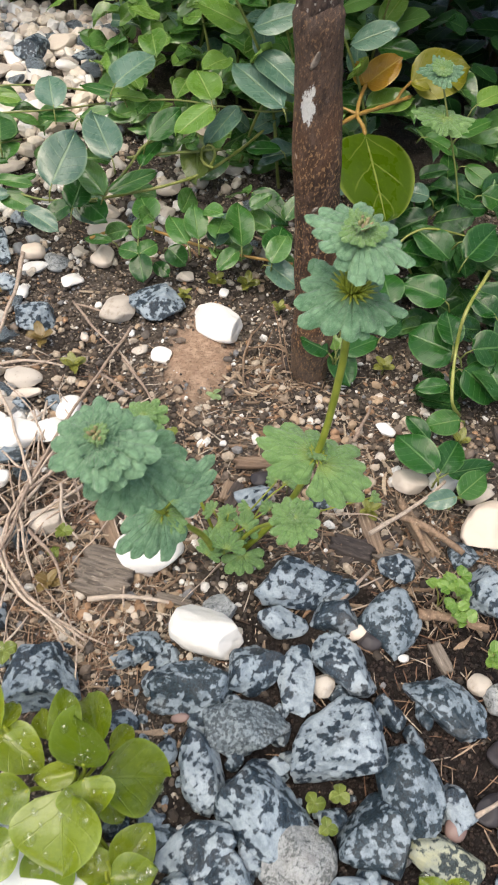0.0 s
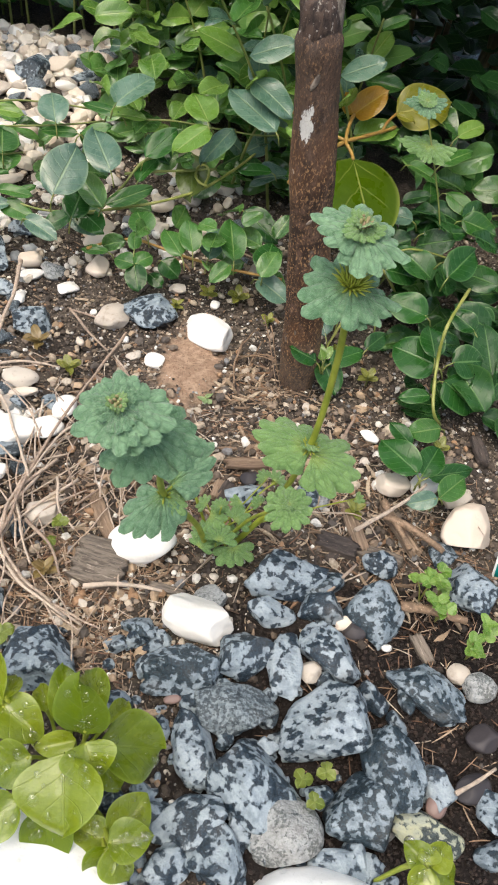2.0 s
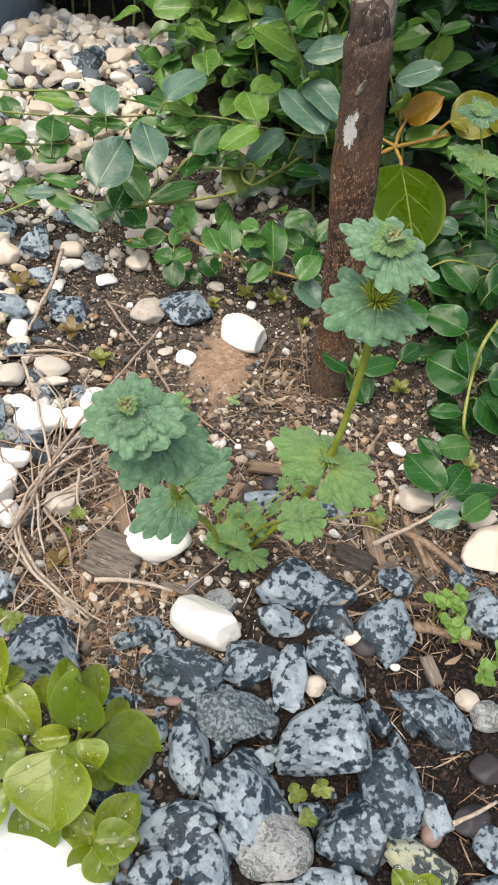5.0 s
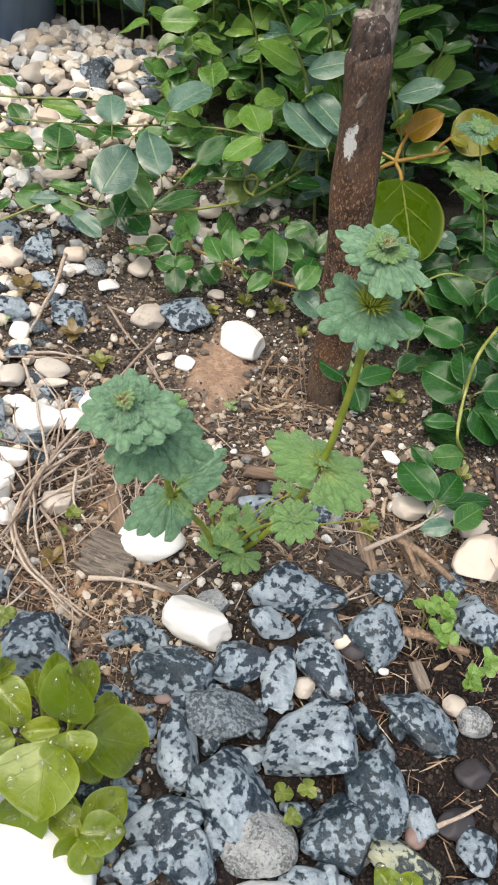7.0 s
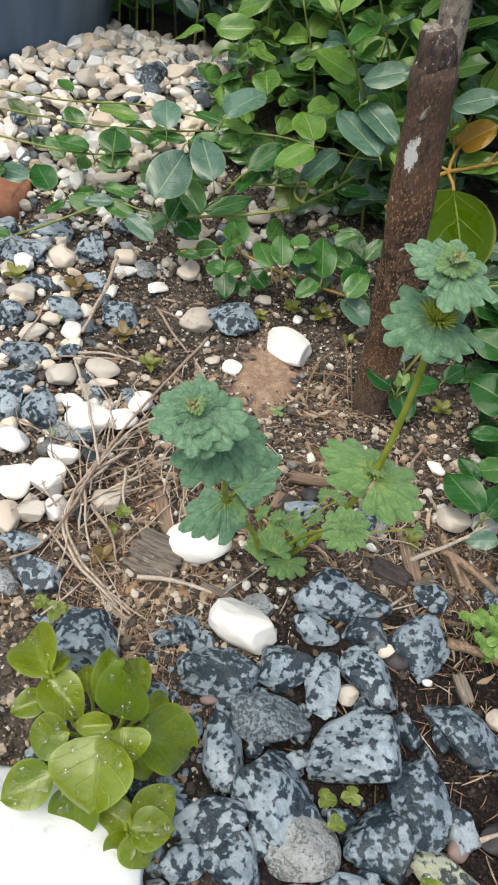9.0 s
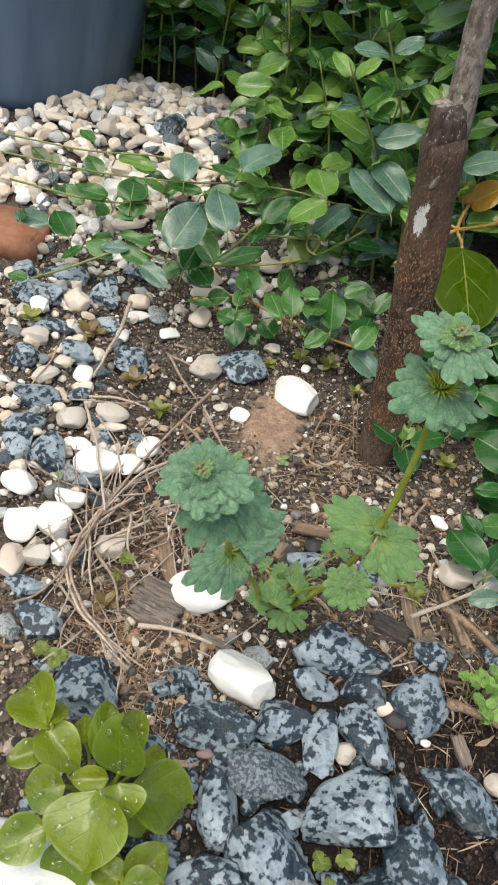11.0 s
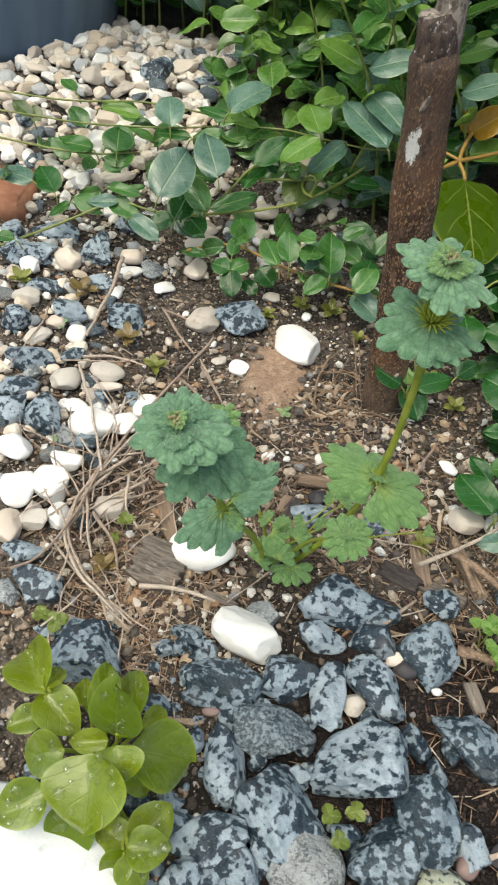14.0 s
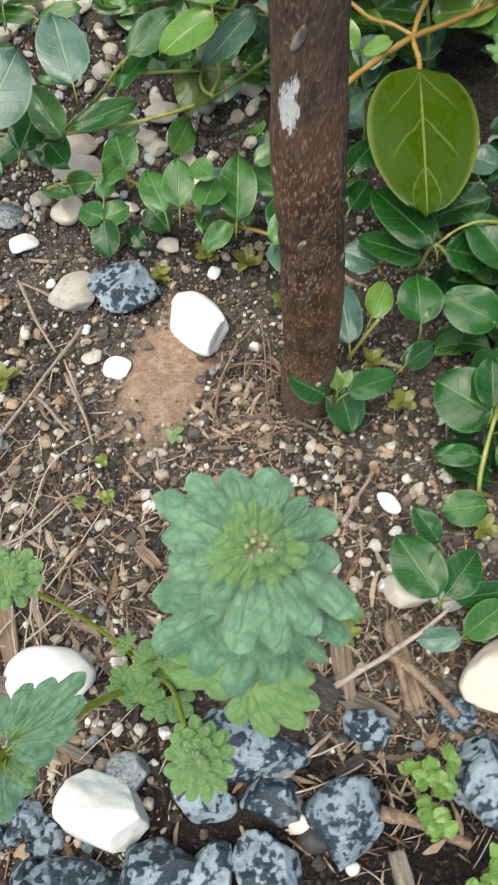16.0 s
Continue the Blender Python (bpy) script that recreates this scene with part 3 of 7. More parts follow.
def stone(name, material, x, y, length, width, height, turn, label, category, group, cuts=9, depth=0.78, rough=0.05, sunk=0.28, steep=0.9, worn=1, taper=0.0, block=1.0):
    stone_rng = random.Random(int(x * 10000) * 7919 + int(y * 10000))
    k = 1.15 if name == "granite_stone" else 1.03
    length, width, height = length * k, width * k, height * k
    if y > 0.7 and x < -0.15:  # on top of the gravel heap
        sunk -= 0.45
    big = max(length, width)
    bm = rock_mesh(stone_rng, length, width, height, cuts, depth, 5 if big > 0.04 else 4 if big > 0.014 else 3, rough, steep, worn, block)
    for v in bm.verts:
        v.co.y *= 1 - taper * (v.co.x / length + 0.3)
    ob = part(name, bm, material)
    ob.matrix_basis = pose(x, y, rise(x, y) + height * (0.5 - sunk), stone_rng.uniform(-12, 12), stone_rng.uniform(-12, 12), turn)
    return tagged(ob, label, category, group)


def granite(x, y, length, width, height, turn):
    return stone("granite_stone", GRANITE, x, y, length, width, height, turn, "black-and-white speckled granite chunk on the soil", "stone", "granite stones", 14, 0.68, 0.09, 0.28, 0.9, 1, 0.0, 0.78)


def granite_pale(x, y, length, width, height, turn):
    return stone("granite_stone", GRANITE_PALE, x, y, length, width, height, turn, "mostly white granite chunk with black blotches", "stone", "granite stones", 14, 0.68, 0.09, 0.28, 0.9, 1, 0.0, 0.78)


def granite_dark(x, y, length, width, height, turn):
    return stone("granite_stone", GRANITE_DARK, x, y, length, width, height, turn, "dark speckled granite chunk bedded among other stones", "stone", "granite stones", 14, 0.68, 0.09, 0.28, 0.9, 1, 0.0, 0.78)


def slate_stone(x, y, length, width, height, turn):
    return stone("slate_stone", SLATE, x, y, length, width, height, turn, "dull blue-grey fine-grained stone among the granite", "stone", "grey stones", 9, 0.82, 0.08)


def grey_stone(x, y, length, width, height, turn):
    return stone("grey_stone", GREY, x, y, length, width, height, turn, "pale grey rough stone pressed into the soil", "stone", "grey stones", 8, 0.8, 0.05)


def lichen_stone(x, y, length, width, height, turn):
    return stone("granite_stone", LICHEN, x, y, length, width, height, turn, "granite chunk with yellowish lichen on its face", "stone", "granite stones", 9, 0.8, 0.05)


def white_stone(x, y, length, width, height, turn):
    return stone("white_stone", WHITE, x, y, length, width, height, turn, "bright white quartz pebble lying on soil", "pebble", "white pebbles", 9, 0.80, 0.07, 0.24, 0.9, 4, 0.10, 0.76)


def cream_stone(x, y, length, width, height, turn):
    return stone("cream_stone", CREAM, x, y, length, width, height, turn, "cream-coloured smooth pebble with pinkish stains", "pebble", "cream pebbles", 8, 0.82, 0.07, 0.2, 0.9, 2, 0.06, 0.85)


def tan_stone(x, y, length, width, height, turn):
    return stone("tan_stone", TAN, x, y, length, width, height, turn, "dusty tan pebble half sunk in soil", "pebble", "tan pebbles", 9, 0.76, 0.09, 0.28, 0.9, 2)


def dark_stone(x, y, length, width, height, turn):
    return stone("dark_stone", DARKSTONE, x, y, length, width, height, turn, "dark slaty stone lying in damp soil", "stone", "dark stones", 8, 0.8, 0.04)


def pink_pebble(x, y, length, width, height, turn):
    return stone("pink_pebble", PINK, x, y, length, width, height, turn, "small smooth dusky pink pebble", "pebble", "pink pebbles", 2, 0.95, 0.03, 0.2)


def outline_ovate(u):
    return (u ** 0.50) * ((1 - u) ** 0.60) * 2.13


def outline_round(u):
    return (u ** 0.42) * ((1 - u) ** 0.52) * 1.92


def outline_obovate(u):
    return (u ** 0.82) * ((1 - u) ** 0.80) * 3.07


def outline_heart(u):
    return (u ** 0.40) * ((1 - u) ** 0.55) * 1.91


def outline_lime(u):
    return (u ** 0.56) * ((1 - u) ** 0.78) * 2.56


def blade(outline, fold=0.12, droop=0.12, wave=0.03, cols=6, rows=9, seed=0, flip=0.0):
    """A leaf blade one long in +y and one wide, with its map for the veins."""
    me = bpy.data.meshes.new("leaf")
    vs, uvs, fs = [], [], []
    for j in range(rows + 1):
        u = j / rows
        w = 0.5 * max(outline(min(max(u, 1e-4), 1 - 1e-4)), 0.012)
        for i in range(cols + 1):
            s = 2 * i / cols - 1
            x = s * w
            z = fold * (math.sqrt(x * x + 0.003) - 0.055) - droop * u * u + wave * math.sin(7 * u + 2.1 * s + seed * 1.7) * abs(s) + flip * s * u * 0.1
            z -= 0.10 * (abs(s) ** 2.5) * w
            vs.append((x, u + 0.02 * math.sin(seed + 3 * s), z))
            uvs.append((i / cols, u))
    n = cols + 1
    for j in range(rows):
        for i in range(cols):
            fs.append((j * n + i, j * n + i + 1, (j + 1) * n + i + 1, (j + 1) * n + i))
    me.from_pydata(vs, [], fs)
    lay = me.uv_layers.new(name="map")
    for loop in me.loops:
        lay.data[loop.index].uv = uvs[loop.vertex_index]
    me.polygons.foreach_set("use_smooth", [True] * len(fs))
    me.materials.append(BLADE["mid"])
    return me


OVATE = [blade(outline_ovate, 0.12 + 0.11 * k, 0.06 + 0.06 * k, 0.03 + 0.014 * k, 8, 12, seed=k, flip=(k - 1.5) * 0.8) for k in range(5)]
ROUND = [blade(outline_round, 0.14 + 0.06 * k, 0.08 + 0.05 * k, 0.025, 8, 16, seed=k + 9, flip=k - 1) for k in range(3)]
HEART = [blade(outline_heart, 0.10, 0.05, 0.012, 12, 24, seed=70)]
LIME = [blade(outline_lime, 0.52 + 0.16 * k, 0.08 + 0.14 * k, 0.045, 10, 14, seed=k + 50, flip=(k - 1) * 0.5) for k in range(3)]
OBOVATE = [blade(outline_obovate, 0.34 + 0.16 * k, 0.02 + 0.12 * k, 0.03, 8, 12, seed=k + 20, flip=(k - 1.5) * 0.7) for k in range(4)]
leaf_rng = random.Random(5)
FACING = Vector((0, -0.5, 0.866))


def leaf_pose(base, tip, width, rng, tilt=16, facing=None):
    base, tip = Vector(base), Vector(tip)
    y = tip - base
    length = y.length
    y.normalize()
    n = Vector(facing or FACING)
    n = (n - y * n.dot(y)).normalized()
    x = y.cross(n)
    m = Matrix((x, y, n)).transposed().to_4x4()
    m = Matrix.Translation(base) @ m @ pose(0, 0, 0, rng.uniform(-5, 5), rng.uniform(-tilt, tilt), 0)
    return m @ Matrix.Diagonal((width, length, (width + length) / 2, 1))


def leaf_part(parent, base, tip, width, tone, meshes, name="leaf", tilt=16, facing=None):
    ob = new(name, leaf_rng.choice(meshes))
    ob.parent = parent
    ob.material_slots[0].link = "OBJECT"
    ob.material_slots[0].material = tone if not isinstance(tone, str) else BLADE[tone]
    ob.matrix_basis = leaf_pose(base, tip, width, leaf_rng, tilt, facing)
    return ob


def scatter(name, shapes, material, count, where, sizes, seed, flat=0.6, lift=0.3):
    """Many loose bits joined in one mesh. where(rng) gives x, y or None; sizes(rng) gives three lengths."""
    rng = random.Random(seed)
    vs, fs, base = [], [], 0
    done = 0
    while done < count:
        at = where(rng)
        if at is None:
            continue
        done += 1
        v, f = rng.choice(shapes)
        sx, sy, sz = sizes(rng)
        m = np.array(Euler((rng.uniform(-flat, flat), rng.uniform(-flat, flat), rng.uniform(0, 6.283))).to_matrix())
        q = (v * (sx, sy, sz)) @ m.T + (at[0], at[1], lump(at[0], at[1]) + sz * lift + 0.001)
        vs.append(q)
        fs.append(f + base)
        base += len(v)
    me = bpy.data.meshes.new(name)
    me.from_pydata(np.concatenate(vs).tolist(), [], np.concatenate(fs).tolist())
    me.polygons.foreach_set("use_smooth", [len(shapes[0][1]) > 100] * len(me.polygons))
    me.materials.append(material)
    ob = new(name, me)
    return tagged(ob, kind="stuff")


def ball_shape(seed, sub=1):
    rng = random.Random(seed)
    bm = rock_mesh(rng, 1, 1, 1, 9 if sub > 1 else 6, 0.68 if sub > 1 else 0.78, sub, 0.08)
    v = np.array([tuple(p.co) for p in bm.verts])
    f = np.array([[p.index for p in t.verts] for t in bm.faces])
    bm.free()
    return v, f


def shred_shape(seed):
    """A torn splinter of wood, bent, with uneven ends."""
    rng = random.Random(seed)
    v, f = [], []
    bend = rng.uniform(-0.3, 0.3)
    for j in range(4):
        u = j / 3 - 0.5
        w = (0.5 if 0 < j < 3 else rng.uniform(0.04, 0.3)) * rng.uniform(0.55, 1.15)
        for sx, sz in ((-w, -0.5), (w, -0.5), (w, 0.5), (-w, 0.5)):
            v.append((u + rng.uniform(-0.05, 0.05), sx + bend * (u * u * 4) * 3, sz * rng.uniform(0.6, 1.1)))
    for j in range(3):
        for k in range(4):
            a, b = 4 * j + k, 4 * j + (k + 1) % 4
            f += [(a, b, b + 4), (a, b + 4, a + 4)]
    f += [(0, 2, 1), (0, 3, 2), (12, 13, 14), (12, 14, 15)]
    return np.array(v), np.array(f)

# ---- ground ----
def axis(lo, hi, step, far):
    inner = list(np.arange(lo, hi + step / 2, step))
    out, d = [], step
    left, right = lo, hi
    while right < far:
        d *= 1.35
        left, right = left - d, right + d
        out.append((left, right))
    return [a for a, _ in out[::-1]] + inner + [b for _, b in out]


def make_ground():
    xs, ys = axis(-0.55, 0.55, 0.005, 60), axis(0.0, 1.15, 0.005, 60)
    vs = [(x, y, lump(x, y)) for y in ys for x in xs]
    n = len(xs)
    fs = [(j * n + i, j * n + i + 1, (j + 1) * n + i + 1, (j + 1) * n + i) for j in range(len(ys) - 1) for i in range(n - 1)]
    me = bpy.data.meshes.new("ground")
    me.from_pydata(vs, [], fs)
    me.polygons.foreach_set("use_smooth", [True] * len(fs))
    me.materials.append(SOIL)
    return tagged(new("ground", me), "dark damp garden soil with a bare reddish patch", "ground", kind="structure")


make_ground()


# ---- young tree ----
FLAKES = (
    (0.0510, 0.4518, 0.254, 0.0036, 0.0115, 20, BARK_GREY),
    (0.0480, 0.4628, 0.196, 0.0014, 0.0050, -25, TWIG),
    (0.0822, 0.4752, 0.148, 0.0022, 0.0070, 8, BARK_GREY),
    (0.0640, 0.4592, 0.165, 0.0020, 0.0060, 35, BARK_GREY),
    (0.0720, 0.4802, 0.062, 0.0022, 0.0075, -10, BARK_GREY),
    (0.0880, 0.4812, 0.045, 0.0026, 0.0060, 15, TWIG),
)


def make_tree():
    tree = empty("young_tree", (0.083, 0.503, 0), "slim young tree with rough brown bark and a pruned fork", "tree")
    bm = bmesh.new()
    axis_points = glide([(0, 0.003, -0.03), (0, 0, 0.0), (-0.004, -0.007, 0.05), (-0.011, -0.019, 0.12), (-0.022, -0.031, 0.19), (-0.030, -0.037, 0.25), (-0.0345, -0.0395, 0.278), (-0.0365, -0.0405, 0.291)], 8)
    n = len(axis_points) - 1
    radii = []
    for i, p in enumerate(axis_points):
        z = p.z
        r = 0.0164 - 0.0024 * smoothstep(0.03, 0.29, z) - 0.0012 * (1 - smoothstep(0.0, 0.04, z))
        r += 0.0005 * math.sin(z * 70)
        radii.append(r * (1 - 0.55 * smoothstep(0.272, 0.292, z)))
    tube(bm, axis_points, radii, 44, 0.0010, 70)
    part("trunk", bm, BARK, tree, "dark reddish-brown fissured bark")
    bm = bmesh.new()
    path = glide([(-0.030, -0.037, 0.262), (-0.031, -0.037, 0.29), (-0.035, -0.036, 0.32), (-0.038, -0.035, 0.36), (-0.036, -0.03, 0.45), (-0.02, -0.02, 0.6), (0.01, 0.0, 0.85)], 7)
    tube(bm, path, [0.0092 - 0.003 * i / len(path) for i in range(len(path))], 18, 0.0010, 130)
    part("branch", bm, BARK_GREY, tree, "thinner branch with pale grey-brown bark")
    # lifted flakes of bark
    for k, (x, y, z, w, h, turn, mat) in enumerate(FLAKES):
        bm = rock_mesh(random.Random(40 + k), w, 0.0022, h, 6, 0.75, 2, 0.12, 0.9, 1)
        flake = part("bark_flake", bm, mat, tree, "pale lifted flake of bark")
        flake.matrix_basis = pose(x - 0.083, y - 0.503, z, 8, turn, 0)
    # the old cut with its callus
    bm = bmesh.new()
    tube(bm, [(-0.0318, -0.0385, 0.262), (-0.0345, -0.040, 0.278), (-0.0365, -0.0405, 0.287), (-0.038, -0.041, 0.293), (-0.0392, -0.041, 0.2965)], [0.0092, 0.0118, 0.0114, 0.0104, 0.0092], 24, 0.0018, 150)
    cut = part("pruning_cut", bm, BARK_CUT, tree, "dark callused old pruning cut")
    bm = rock_mesh(random.Random(8), 0.0185, 0.0165, 0.0030, 5, 0.86, 3, 0.14, 0.9, 1)
    face = part("cut_face", bm, BARK_GREY, cut, "weathered pale grey cut wood")
    face.matrix_basis = pose(-0.0395, -0.041, 0.2968, 6, -14, 20)


make_tree()


# ---- blue tub and brick at the back ----
def make_tub():
    tub = empty("plastic_tub", (-0.560, 1.02, 0.062), "dull blue-grey plastic tub standing on gravel", "tub")
    bm = bmesh.new()
    prof = [(0.0, 0.0), (0.168, 0.0), (0.176, 0.006), (0.180, 0.02), (0.21, 0.20), (0.232, 0.33), (0.246, 0.335), (0.248, 0.352), (0.236, 0.355), (0.226, 0.335), (0.172, 0.02), (0.0, 0.018)]
    sides = 64
    rings = []
    for r, z in prof:
        if r == 0:
            rings.append([bm.verts.new((0, 0, z))])
        else:
            rings.append([bm.verts.new(((r + 0.0035 * math.cos(16 * 2 * math.pi * k / sides) * (0.02 < z < 0.33)) * math.cos(2 * math.pi * k / sides), (r + 0.0035 * math.cos(16 * 2 * math.pi * k / sides) * (0.02 < z < 0.33)) * math.sin(2 * math.pi * k / sides), z)) for k in range(sides)])
    for a, b in zip(rings, rings[1:]):
        for k in range(sides):
            k2 = (k + 1) % sides
            if len(a) == 1:
                bm.faces.new((a[0], b[k2], b[k]))
            elif len(b) == 1:
                bm.faces.new((a[k], a[k2], b[0]))
            else:
                bm.faces.new((a[k], a[k2], b[k2], b[k]))
    bmesh.ops.recalc_face_normals(bm, faces=bm.faces)
    part("body", bm, TUB, tub)
    bm = bmesh.new()
    hoop = [(0.249 * math.cos(2 * math.pi * k / 72), 0.249 * math.sin(2 * math.pi * k / 72), 0.344) for k in range(73)]
    tube(bm, hoop, [0.0075] * 73, 8)
    part("rim", bm, TUB, tub)


make_tub()


def make_brick():
    bm = bmesh.new()
    bmesh.ops.create_cube(bm, size=1)
    for v in bm.verts:
        v.co = Vector((v.co.x * 0.21, v.co.y * 0.075, v.co.z * 0.036))
    bmesh.ops.bevel(bm, geom=bm.edges[:], offset=0.004, segments=3, affect="EDGES")
    for v in bm.verts:
        v.co += Vector((1, 1, 1)) * 0.0012 * noise.noise(v.co * 40)
    ob = part("brick", bm, BRICK)
    ob.matrix_basis = pose(-0.427, 0.662, 0.004, 1, -2, 8)
    tagged(ob, "weathered orange clay brick lying flat on gravel", "brick")


make_brick()


# ---- boulders at the near edge ----
def boulder(x, y, z, sx, sy, sz, turn, seed):
    ob = part("boulder", rock_mesh(random.Random(seed), sx, sy, sz, 7, 0.86, 4, 0.04), BOULDER)
    ob.matrix_basis = pose(x, y, z, 4, -3, turn)
    return tagged(ob, "large smooth white stone at the bed's edge", "stone", "white boulders")


boulder(-0.046, 0.074, 0.004, 0.150, 0.110, 0.05, 5, 3)
boulder(0.112, 0.080, -0.003, 0.090, 0.075, 0.05, -8, 4)


# ---- leaves, stems, twigs, weeds: builders for the placed ones ----
vine = empty("periwinkle", (-0.1, 0.7, 0.0), "glossy dark green trailing periwinkle over the soil", "plant")
vine.location = (0, 0, 0)
climber = empty("climbing_plant", (0, 0, 0), "climber with one broad olive leaf and yellowing leaves", "plant")
lime_plant = empty("lime_plant", (0, 0, 0), "bright lime-green broad-leaved plant wet with raindrops", "plant")
lime_plant_near = empty("lime_plant", (0, 0, 0), "small lime-green leafy plant among granite stones", "plant")
henbit = empty("henbit", (0.035, 0.31, 0), "hairy henbit weed with scalloped frilled leaf whorls", "plant")
HB = Vector((0.035, 0.31, 0))


def vleaf(base, tip, width, tone):
    leaf_part(vine, base, tip, width, tone, OVATE[:3], tilt=8)
    # a short stalk behind the blade
    b, t = Vector(base), Vector(tip)
    bm = bmesh.new()
    d = (t - b).normalized()
    tube(bm, [b + d * 0.002, b - d * 0.004 + Vector((0, 0, -0.003)), b - d * 0.007 + Vector((0, 0.001, -0.010))], [0.0006, 0.0007, 0.0008], 5)
    part("stalk", bm, STEM["green"], vine)


def broad_leaf(base, tip, width, tone, facing):
    leaf_part(climber, base, tip, width, tone, HEART if tone == "broad" else ROUND if width > 0.05 else OVATE, tilt=3, facing=facing)


def vine_stem(points, radius, tone="green"):
    bm = bmesh.new()
    p = glide(points, 6)
    tube(bm, p, [radius * (1.0 + 0.12 * math.sin(i * 1.3)) for i in range(len(p))], 7)
    part("stem", bm, STEM[tone], climber if tone == "orange" and points[0][2] > 0.1 else vine)


def make_tag():
    """A flat plastic plant label stuck in the soil, white with a teal field."""
    tag = empty("plant_label", (0.2275, 0.3135, 0.0), "teal and white plastic plant label stuck in soil", "plant label")
    for name, mat, x0, x1, z0, z1, thick in (("blade", TAG_WHITE, -0.001, 0.018, -0.012, 0.034, 0.0010), ("field", TAG, 0.0004, 0.0168, 0.0, 0.0302, 0.0018)):
        bm = bmesh.new()
        bmesh.ops.create_cube(bm, size=1)
        for v in bm.verts:
            v.co = Vector(((x0 + x1) / 2 + v.co.x * (x1 - x0), v.co.y * thick, (z0 + z1) / 2 + v.co.z * (z1 - z0)))
        bmesh.ops.bevel(bm, geom=[e for e in bm.edges if abs(e.verts[0].co.y - e.verts[1].co.y) > thick * 0.5], offset=0.0015, segments=3, affect="EDGES")
        part(name, bm, mat, tag)
    tag.rotation_euler = (radians(-28), 0, radians(-6))


make_tag()

bm = bmesh.new()
bmesh.ops.create_icosphere(bm, subdivisions=2, radius=1.0)
ob = part("water_drop", bm, DROP)
DROP_MESH = ob.data
bpy.data.objects.remove(ob)


def lime(parent, base, tip, width, facing=(0, -0.42, 0.9), tone="lime"):
    ob = leaf_part(parent, base, tip, width, tone, LIME if tone == "lime" else ROUND, tilt=9, facing=facing)
    m = ob.matrix_basis
    # raindrops lying on the blade
    inner = [v for v in ob.data.vertices if 0.16 < v.co.y < 0.9 and abs(v.co.x) < 0.34 * outline_lime(min(0.99, max(0.01, v.co.y)))]
    for v in leaf_rng.sample(inner, min(len(inner), 9 if width > 0.015 else 4)):
        r = leaf_rng.choice((0.0009, 0.0012, 0.0014, 0.0018, 0.0022, 0.0026))
        n = (m.to_3x3().inverted().transposed() @ v.normal).normalized()
        q = n.to_track_quat("Z", "Y").to_matrix().to_4x4()
        drop = new("water_drop", DROP_MESH)
        drop.parent = ob
        drop.visible_shadow = False
        drop.matrix_parent_inverse = m.inverted()
        drop.matrix_basis = Matrix.Translation(m @ v.co + n * r * 0.12) @ q @ Matrix.Diagonal((r, r * leaf_rng.uniform(1.0, 1.35), r * 0.62, 1))
    bm = bmesh.new()
    b, t = Vector(base), Vector(tip)
    root = Vector((b.x * 0.75 + HUB[parent.name][0] * 0.25, b.y * 0.75 + HUB[parent.name][1] * 0.25 + 0.004, b.z * 0.6))
    low = Vector((*HUB[parent.name][:2], 0.0))
    tube(bm, glide([b + (t - b) * 0.08, root, low], 5), [0.0010] * 11, 6)
    part("stem", bm, STEM["henbit"], parent)


HUB = {lime_plant.name: (-0.025, 0.145), lime_plant_near.name: (0.135, 0.115)}


def lime_leaf(base, tip, width, facing=(0, -0.42, 0.9), tone="lime"):
    lime(lime_plant, base, tip, width, facing, tone)


def lime_leaf2(base, tip, width):
    lime(lime_plant_near, base, tip, width)


